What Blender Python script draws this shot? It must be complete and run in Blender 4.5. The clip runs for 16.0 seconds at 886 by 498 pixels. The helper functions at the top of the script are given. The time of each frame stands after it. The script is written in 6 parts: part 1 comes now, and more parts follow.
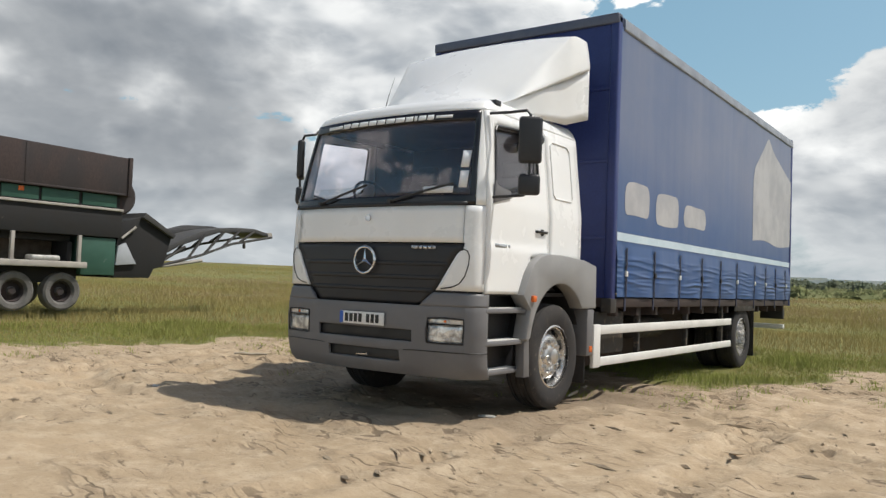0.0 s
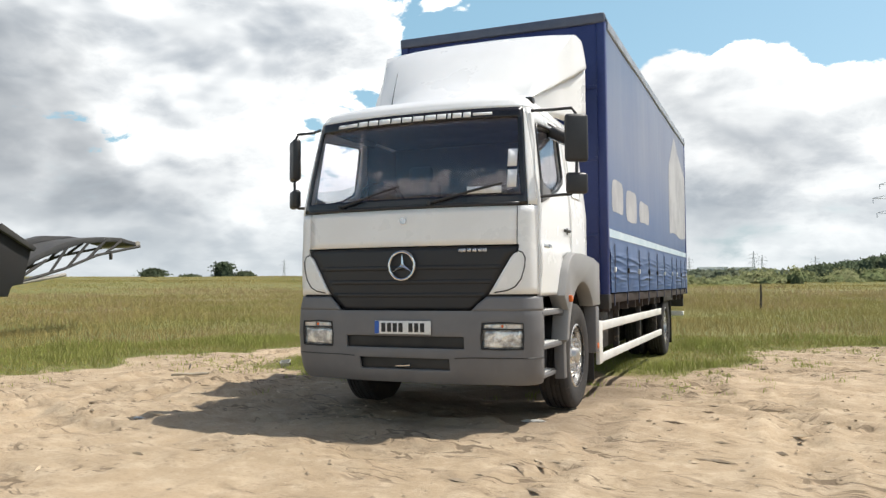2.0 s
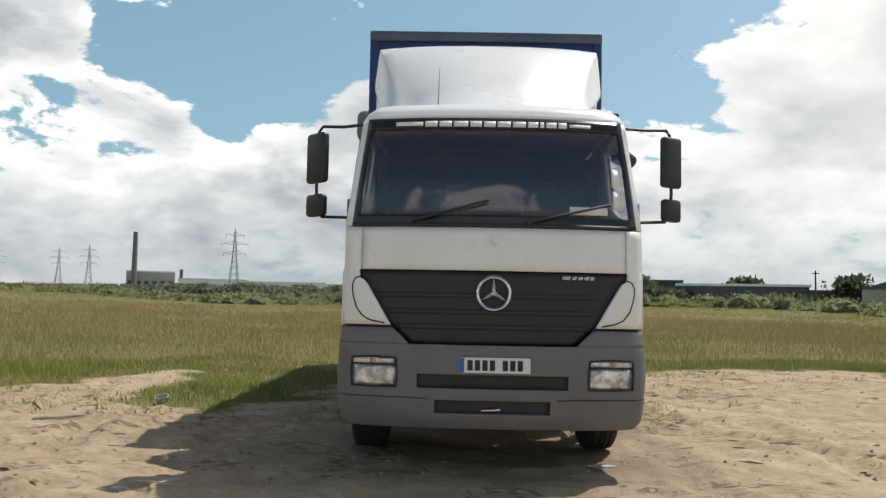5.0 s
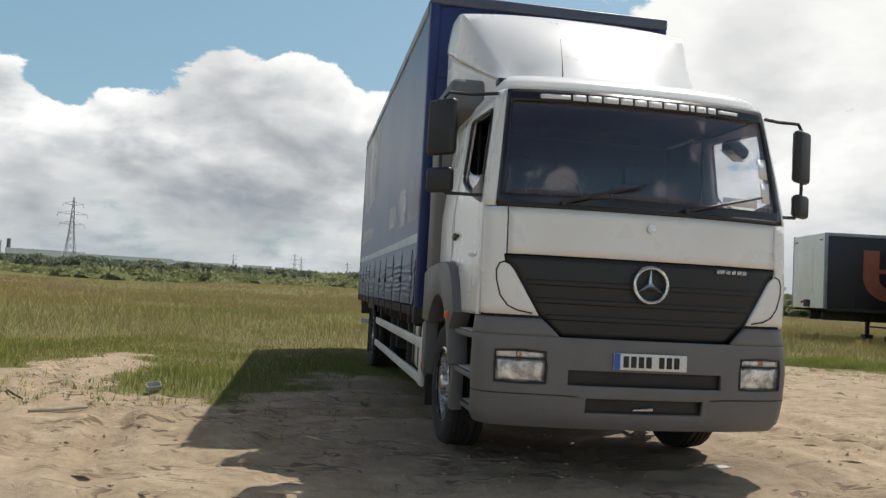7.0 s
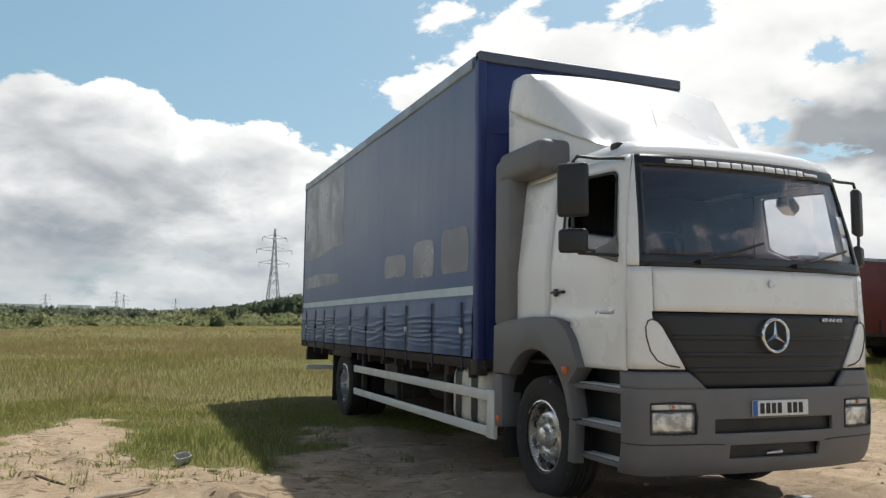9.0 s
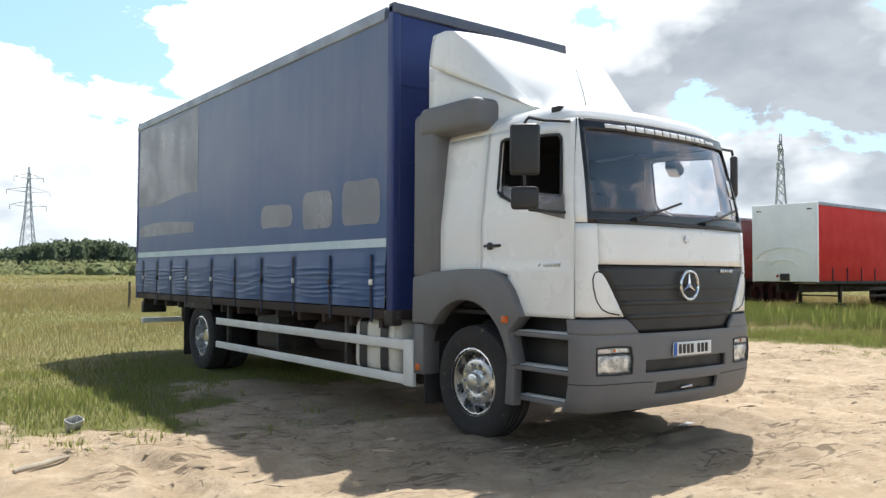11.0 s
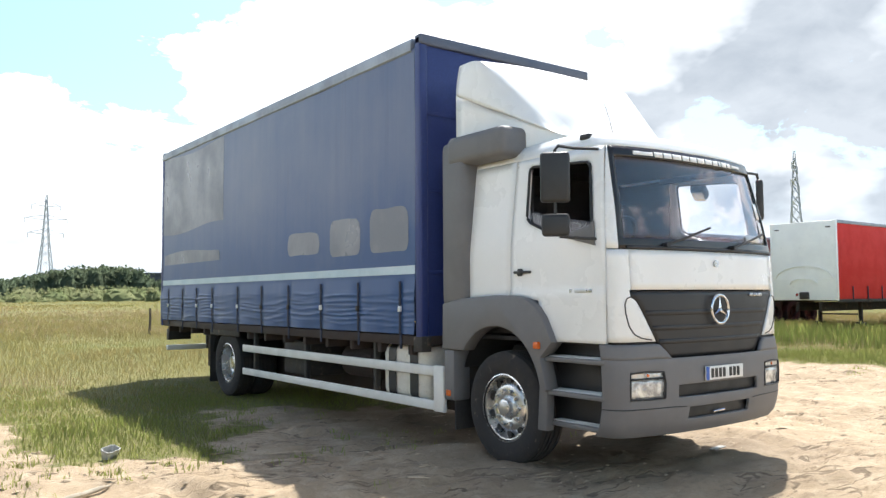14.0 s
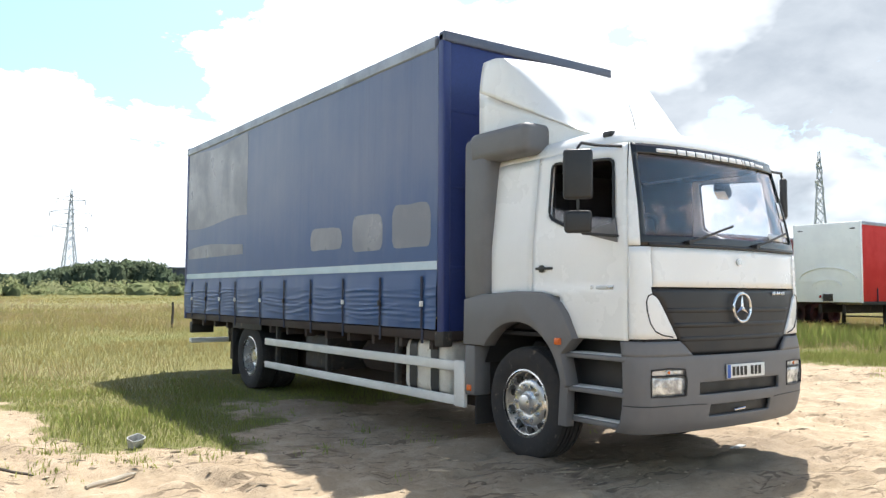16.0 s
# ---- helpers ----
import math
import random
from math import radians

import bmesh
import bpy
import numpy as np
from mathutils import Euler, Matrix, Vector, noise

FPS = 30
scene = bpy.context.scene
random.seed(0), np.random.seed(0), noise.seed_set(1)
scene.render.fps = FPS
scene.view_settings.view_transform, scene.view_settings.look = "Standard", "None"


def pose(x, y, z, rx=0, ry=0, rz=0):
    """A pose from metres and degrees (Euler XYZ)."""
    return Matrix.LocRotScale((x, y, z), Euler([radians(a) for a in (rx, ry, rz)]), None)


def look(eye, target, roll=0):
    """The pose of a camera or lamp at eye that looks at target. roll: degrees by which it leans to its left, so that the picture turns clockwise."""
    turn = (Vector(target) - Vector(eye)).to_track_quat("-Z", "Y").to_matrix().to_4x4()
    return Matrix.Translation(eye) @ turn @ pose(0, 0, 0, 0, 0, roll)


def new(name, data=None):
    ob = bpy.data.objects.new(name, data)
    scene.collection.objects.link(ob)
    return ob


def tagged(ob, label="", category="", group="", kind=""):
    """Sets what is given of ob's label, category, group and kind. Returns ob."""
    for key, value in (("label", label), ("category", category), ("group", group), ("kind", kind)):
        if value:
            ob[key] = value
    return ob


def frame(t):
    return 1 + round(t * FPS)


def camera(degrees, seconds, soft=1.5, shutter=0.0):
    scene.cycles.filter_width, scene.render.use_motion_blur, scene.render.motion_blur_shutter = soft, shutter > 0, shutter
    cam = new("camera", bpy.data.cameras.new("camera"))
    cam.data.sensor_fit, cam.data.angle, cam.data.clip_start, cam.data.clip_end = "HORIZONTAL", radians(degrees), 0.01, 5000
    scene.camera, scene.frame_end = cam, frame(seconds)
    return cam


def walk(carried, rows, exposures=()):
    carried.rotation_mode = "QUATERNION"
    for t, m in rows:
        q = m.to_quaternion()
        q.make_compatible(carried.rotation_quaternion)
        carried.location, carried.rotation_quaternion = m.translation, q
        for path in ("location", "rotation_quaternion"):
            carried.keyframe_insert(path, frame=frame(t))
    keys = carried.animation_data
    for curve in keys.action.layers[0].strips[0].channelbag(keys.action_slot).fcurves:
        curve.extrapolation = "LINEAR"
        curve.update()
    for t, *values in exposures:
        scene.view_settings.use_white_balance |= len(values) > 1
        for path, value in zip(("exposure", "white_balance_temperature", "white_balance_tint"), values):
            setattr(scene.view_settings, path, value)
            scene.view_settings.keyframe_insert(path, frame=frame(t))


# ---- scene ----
cam = camera(58.5, 16.0, soft=1.4)
PATH = [
    (0, (4.749, -5.399, 1.211), (3.58, -3.779, 1.293), 2.2),
    (0.5, (4.294, -5.633, 1.168), (3.188, -3.969, 1.261), 3.7),
    (1, (3.847, -5.801, 1.198), (2.818, -4.089, 1.292), 3.1),
    (1.5, (3.363, -5.922, 1.187), (2.404, -4.168, 1.228), -2.2),
    (2, (2.917, -6.086, 1.217), (2.146, -4.243, 1.307), -0.4),
    (2.5, (2.483, -6.152, 1.224), (1.807, -4.277, 1.397), -2.0),
    (3, (1.993, -6.178, 1.257), (1.451, -4.262, 1.445), -1.7),
    (3.2, (1.812, -6.206, 1.264), (1.372, -4.261, 1.418), -1.7),
    (5.3, (-0.6, -5.698, 1.315), (-0.546, -3.703, 1.451), 2.1),
    (5.5, (-0.796, -5.642, 1.252), (-0.678, -3.654, 1.439), 2.4),
    (6, (-1.314, -5.503, 1.271), (-1.113, -3.525, 1.495), 0.6),
    (6.5, (-1.755, -5.231, 1.229), (-1.46, -3.255, 1.308), 2.0),
    (7, (-2.306, -5.076, 1.265), (-1.97, -3.108, 1.371), 3.1),
    (7.5, (-2.772, -4.905, 1.327), (-2.36, -2.949, 1.401), 3.1),
    (8, (-3.348, -4.757, 1.394), (-3.021, -2.788, 1.511), 2.3),
    (8.5, (-3.909, -4.71, 1.447), (-3.333, -2.802, 1.613), 3.1),
    (8.7, (-4.133, -4.663, 1.419), (-3.48, -2.783, 1.618), 2.1),
    (10.8, (-5.645, -4.01, 1.441), (-4.487, -2.381, 1.514), -0.4),
    (11, (-5.689, -4.004, 1.46), (-4.467, -2.423, 1.524), 0.3),
    (11.5, (-5.704, -4.013, 1.464), (-4.436, -2.473, 1.603), 1.4),
    (12, (-5.708, -3.981, 1.449), (-4.447, -2.429, 1.489), 1.2),
    (12.5, (-5.774, -3.999, 1.507), (-4.549, -2.423, 1.627), -0.5),
    (13, (-5.811, -3.995, 1.495), (-4.61, -2.4, 1.609), -0.7),
    (13.5, (-5.852, -3.984, 1.489), (-4.653, -2.387, 1.59), -0.5),
    (14, (-5.866, -3.981, 1.505), (-4.671, -2.381, 1.624), -0.4),
    (14.5, (-5.868, -3.977, 1.495), (-4.687, -2.368, 1.627), -0.2),
    (15, (-5.876, -3.987, 1.496), (-4.691, -2.381, 1.622), 0.1),
    (15.5, (-5.879, -3.998, 1.497), (-4.695, -2.391, 1.619), 0.0),
    (16, (-5.916, -4.008, 1.479), (-4.761, -2.379, 1.593), 0.3),
]
EXPOSURES = [(0, -0.28, 6500, 9), (0.5, -0.09, 6500, 9), (1, -0.04, 6500, 9), (1.5, 0.09, 6500, 9), (2, 0.09, 6500, 9), (2.5, -0.01, 6500, 9), (3.2, -0.15, 6500, 9), (5.3, -0.35, 6500, 9), (6.5, -0.49, 6500, 9), (7.5, -0.29, 6500, 9), (8.7, -0.31, 6500, 9), (10.8, 0.37, 6250, 9), (12, 0.42, 6250, 9), (13, 0.60, 6250, 9), (14.5, 0.76, 6250, 9), (16, 0.76, 6250, 9)]
walk(cam, [(t, look(eye, target, roll)) for t, eye, target, roll in PATH], EXPOSURES)

# ---- light ----
SUN = Vector((1.944, 1.39, 4.27)).normalized()
sun_data = bpy.data.lights.new("sun", "SUN")
sun_data.energy, sun_data.angle, sun_data.color = 4.9, radians(0.55), (1.0, 0.955, 0.88)
sun = new("sun", sun_data)
sun.matrix_world = look((30, 20, 60), Vector((30, 20, 60)) - SUN)


def heading(az, el):
    """Unit vector to a compass bearing (0 along +y, clockwise) and an elevation, in degrees."""
    a, e = radians(az), radians(el)
    return Vector((math.sin(a) * math.cos(e), math.cos(a) * math.cos(e), math.sin(e)))


class Nodes:
    """Short-hand for building a node tree."""

    def __init__(self, tree):
        self.tree = tree

    def add(self, kind, **values):
        node = self.tree.nodes.new(kind)
        for key, value in values.items():
            if key in node.inputs:
                node.inputs[key].default_value = value
        return node

    def link(self, a, b):
        self.tree.links.new(a, b)

    def math(self, op, a, b=None, clamp=False):
        node = self.tree.nodes.new("ShaderNodeMath")
        node.operation, node.use_clamp = op, clamp
        for n, v in enumerate((a, b)):
            if v is None:
                continue
            if hasattr(v, "is_linked"):
                self.link(v, node.inputs[n])
            else:
                node.inputs[n].default_value = v
        return node.outputs[0]

    def vmath(self, op, a, b=None):
        node = self.tree.nodes.new("ShaderNodeVectorMath")
        node.operation = op
        for n, v in enumerate((a, b)):
            if v is None:
                continue
            if hasattr(v, "is_linked"):
                self.link(v, node.inputs[n])
            else:
                node.inputs[n].default_value = v
        return node.outputs["Value"] if op in ("DOT_PRODUCT", "LENGTH") else node.outputs["Vector"]

    def range(self, v, a, b, c=0.0, d=1.0, smooth=True):
        node = self.tree.nodes.new("ShaderNodeMapRange")
        node.interpolation_type = "SMOOTHSTEP" if smooth else "LINEAR"
        self.link(v, node.inputs[0])
        for n, x in enumerate((a, b, c, d)):
            node.inputs[n + 1].default_value = x
        return node.outputs[0]

    def noise(self, vec, scale, detail=4.0, rough=0.55, distort=0.0):
        node = self.tree.nodes.new("ShaderNodeTexNoise")
        if vec is not None:
            self.link(vec, node.inputs["Vector"])
        for key, v in (("Scale", scale), ("Detail", detail), ("Roughness", rough), ("Distortion", distort)):
            node.inputs[key].default_value = v
        return node.outputs[0]

    def colour_noise(self, vec, scale, detail):
        node = self.tree.nodes.new("ShaderNodeTexNoise")
        self.link(vec, node.inputs["Vector"])
        node.inputs["Scale"].default_value, node.inputs["Detail"].default_value = scale, detail
        return node.outputs["Color"]

    def mix(self, fac, a, b, blend="MIX"):
        node = self.tree.nodes.new("ShaderNodeMix")
        node.data_type, node.blend_type, node.clamp_factor = "RGBA", blend, True
        for socket, v in ((node.inputs[0], fac), (node.inputs[6], a), (node.inputs[7], b)):
            if hasattr(v, "is_linked"):
                self.link(v, socket)
            else:
                socket.default_value = v if isinstance(v, float) else (*v, 1.0)[:4]
        return node.outputs[2]


# Broken cumulus over a blue summer sky: cloud banks and gaps by bearing, elevation, reach and weight.
BANKS = [(-52, 14, 28, 0.24), (-35, 18, 11, 0.17), (-23, 7, 9, 0.2), (-7, 9, 8, 0.2), (8, 8, 8, 0.2), (24, 13, 9, 0.12), (44, 14, 20, 0.2),
         (66, 16, 12, 0.22), (-11, 9, 6, 0.1), (-14, 19, 9, -0.2), (-2, 22, 9, -0.26), (8, 21, 8, -0.22), (14, 18, 6, -0.2), (-22, 16, 4.5, -0.14),
         (-29, 13, 3, -0.12), (55.5, 11, 3, -0.16), (20, 21, 5, -0.1), (-0.8, 13.0, 4.5, 0.26), (25, 10, 5, 0.22), (-17, 15.5, 5.5, -0.3), (6, 17.5, 5.5, -0.3)]
MURK = [(61, 13, 10, 0.4), (70, 9, 8, 0.3), (-55, 9.5, 11, 0.75), (-65, 13, 11, 0.45), (-9, 8, 9, 0.32), (-1, 9, 8, 0.25), (20, 9, 9, 0.2), (-46, 8.5, 9, 0.5), (-36, 12, 9, 0.25), (66, 19, 19, 0.85), (33, 17, 7, 0.3)]
world = bpy.data.worlds.new("sky")
scene.world = world
world.use_nodes = True
world.node_tree.nodes.clear()
w = Nodes(world.node_tree)
ray = w.add("ShaderNodeTexCoord").outputs["Generated"]
sky = w.add("ShaderNodeTexSky")
sky.sky_type, sky.sun_disc, sky.sun_elevation, sky.sun_rotation = "NISHITA", False, math.asin(SUN.z), math.atan2(SUN.x, SUN.y)
sky.air_density, sky.dust_density, sky.ozone_density = 1.0, 2.0, 1.0
up = w.vmath("DOT_PRODUCT", ray, (0, 0, 1))
tall = w.vmath("MULTIPLY", ray, (1.0, 1.0, 1.8))
def billow(at, detail):
    """Heaped, rounded cloud shapes: fractal cells broken up by soft noise."""
    jitter = w.vmath("ADD", at, w.vmath("MULTIPLY", w.vmath("SUBTRACT", w.colour_noise(at, 5.0, min(detail, 3.0)), (0.5, 0.5, 0.5)), (0.16, 0.16, 0.16)))
    cells = w.tree.nodes.new("ShaderNodeTexVoronoi")
    cells.feature, cells.normalize = "SMOOTH_F1", True
    for key, v in (("Scale", 7.0), ("Detail", detail), ("Roughness", 0.52), ("Lacunarity", 2.4), ("Smoothness", 0.3)):
        cells.inputs[key].default_value = v
    w.link(jitter, cells.inputs["Vector"])
    puff = w.math("SUBTRACT", 0.92, w.math("MULTIPLY", cells.outputs["Distance"], 1.35))
    return w.math("ADD", w.math("MULTIPLY", puff, 0.62), w.math("MULTIPLY", w.noise(at, 4.5, detail + 1.0, 0.5), 0.38))


heap = billow(tall, 5.0)
deck_at = w.add("ShaderNodeCombineXYZ")
depth = w.math("ADD", w.math("MAXIMUM", up, 0.0), 0.28)
w.link(w.math("DIVIDE", w.vmath("DOT_PRODUCT", ray, (1, 0, 0)), depth), deck_at.inputs[0])
w.link(w.math("DIVIDE", w.vmath("DOT_PRODUCT", ray, (0, 1, 0)), depth), deck_at.inputs[1])
deck = w.noise(deck_at.outputs[0], 3.4, 7.0, 0.58, 0.3)
deck_up = w.noise(w.vmath("ADD", deck_at.outputs[0], (0.0, 0.12, 0.0)), 3.4, 7.0, 0.58, 0.3)
deck_lit = w.range(w.math("SUBTRACT", deck, deck_up), -0.11, 0.11)
wide = w.noise(tall, 1.9, 3.0, 0.5)
bias = None
for az, el, reach, weight in BANKS:
    term = w.range(w.vmath("DOT_PRODUCT", ray, tuple(heading(az, el))), math.cos(radians(reach)), 1.0, 0.0, weight)
    bias = term if bias is None else w.math("ADD", bias, term)
murk = None
ragged = w.vmath("NORMALIZE", w.vmath("ADD", ray, w.vmath("MULTIPLY", w.vmath("SUBTRACT", w.colour_noise(tall, 3.2, 5.0), (0.5, 0.5, 0.5)), (0.85, 0.85, 0.5))))
for az, el, reach, weight in MURK:
    term = w.range(w.vmath("DOT_PRODUCT", ragged, tuple(heading(az, el))), math.cos(radians(reach)), 1.0, 0.0, weight)
    murk = term if murk is None else w.math("ADD", murk, term, True)
thin = w.math("ADD", w.range(up, 0.44, 0.66, 0.0, -0.32), w.range(w.vmath("DOT_PRODUCT", ray, (0, -1, 0)), 0.1, 0.6, 0.0, -0.04))
thin = w.math("ADD", thin, w.range(up, 0.04, 0.19, 0.26, 0.0))
dense = w.math("ADD", w.math("ADD", w.math("ADD", w.math("MULTIPLY", w.math("SUBTRACT", heap, 0.5), 1.4), w.math("MULTIPLY", w.math("SUBTRACT", wide, 0.5), 0.4)), w.math("ADD", bias, 0.5)), w.math("ADD", thin, w.math("MULTIPLY", w.math("SUBTRACT", deck, 0.52), 0.75)))
soft = w.range(up, 0.04, 0.17, 1.0, 0.0)
cover = w.math("ADD", w.math("MULTIPLY", w.range(dense, 0.50, 0.565), w.math("SUBTRACT", 1.0, soft)), w.math("MULTIPLY", w.range(dense, 0.38, 0.70), soft), True)
rise = tuple(Vector((SUN.x * 0.3, SUN.y * 0.3, 0.9)) * 0.045)
above = w.vmath("ADD", tall, rise)
slope = w.math("MULTIPLY", w.math("SUBTRACT", billow(tall, 2.2), billow(above, 2.2)), 0.55)
slope = w.math("ADD", slope, w.math("MULTIPLY", w.math("SUBTRACT", w.noise(tall, 3.6, 4.0, 0.45), w.noise(above, 3.6, 4.0, 0.45)), 0.8))
lit = w.math("ADD", w.math("MULTIPLY", w.range(slope, -0.10, 0.08), 0.80), w.math("MULTIPLY", deck_lit, 0.22), True)
thick = w.range(dense, 0.54, 0.88, 1.0, 0.0)
toward = w.range(w.vmath("DOT_PRODUCT", ray, tuple(SUN)), 0.35, 0.8)
glow = w.math("ADD", w.math("MULTIPLY", lit, 0.72), w.math("MULTIPLY", thick, 0.52), True)
glow = w.math("MULTIPLY", glow, w.math("SUBTRACT", 1.0, w.math("MULTIPLY", murk, 0.62)))
cloud = w.mix(glow, (0.46, 0.505, 0.56), (1.36, 1.36, 1.34))
cloud = w.mix(w.math("MULTIPLY", murk, 0.75), cloud, w.mix(glow, (0.24, 0.27, 0.31), (0.58, 0.60, 0.62)))
cloud = w.mix(w.math("MULTIPLY", w.math("MULTIPLY", toward, w.math("SUBTRACT", 1.0, murk, True)), 0.85), cloud, (1.25, 1.24, 1.2))
low = w.range(up, 0.0, 0.15, 0.62, 0.0)
cloud = w.mix(low, cloud, (0.53, 0.59, 0.635))
clear = w.mix(w.range(up, 0.42, 0.62, 1.0, 0.0), sky.outputs[0], (0.9, 2.15, 2.35), "ADD")
clear = w.mix(w.range(up, 0.0, 0.2, 0.9, 0.0), clear, (4.5, 5.35, 5.85))
blue = w.add("ShaderNodeBackground", Strength=0.105)
w.link(clear, blue.inputs[0])
white = w.add("ShaderNodeBackground", Strength=1.0)
w.link(cloud, white.inputs[0])
both = w.add("ShaderNodeMixShader")
w.link(cover, both.inputs[0]), w.link(blue.outputs[0], both.inputs[1]), w.link(white.outputs[0], both.inputs[2])
w.link(both.outputs[0], w.add("ShaderNodeOutputWorld").inputs[0])


# ---- materials ----
def material(name, base, other=None, rough=0.5, metal=0.0, fine=60.0, coarse=3.0, bump=0.1, dirt=None, dirt_at=0.62, gloss_var=0.1, coat=0.0, island=0.0, grain=0.35,
             stretch=(1, 1, 1), depth=0.004):
    """Two-scale surface: base and other mixed by coarse noise, fine grain in colour and relief, optional dirt in blotches."""
    m = bpy.data.materials.new(name)
    m.use_nodes = True
    n = Nodes(m.node_tree)
    bsdf = m.node_tree.nodes["Principled BSDF"]
    at = n.vmath("MULTIPLY", n.add("ShaderNodeTexCoord").outputs["Object"], stretch)
    big, small = n.noise(at, coarse, 5.0, 0.6), n.noise(at, fine, 3.0, 0.6)
    other = other or tuple(c * 0.8 for c in base)
    col = n.mix(n.range(big, 0.35, 0.65), base, other)
    col = n.mix(n.range(small, 0.3, 0.7, 0.0, grain), col, tuple(c * 0.6 for c in base))
    if dirt:
        col = n.mix(n.range(n.noise(at, coarse * 2.3, 6.0, 0.65), dirt_at, dirt_at + 0.14, 0.0, 0.8), col, dirt)
    if island:
        rnd = n.add("ShaderNodeNewGeometry").outputs["Random Per Island"]
        col = n.mix(1.0, col, n.mix(rnd, (1 - island,) * 3, (1 + island,) * 3), "MULTIPLY")
    n.link(col, bsdf.inputs["Base Color"])
    n.link(n.range(big, 0.3, 0.7, max(0.02, rough - gloss_var), min(1.0, rough + gloss_var)), bsdf.inputs["Roughness"])
    bsdf.inputs["Metallic"].default_value = metal
    bsdf.inputs["Coat Weight"].default_value = coat
    bsdf.inputs["Coat Roughness"].default_value = 0.12
    if bump:
        b = n.add("ShaderNodeBump", Strength=bump, Distance=depth)
        n.link(small, b.inputs["Height"]), n.link(b.outputs[0], bsdf.inputs["Normal"])
    return m


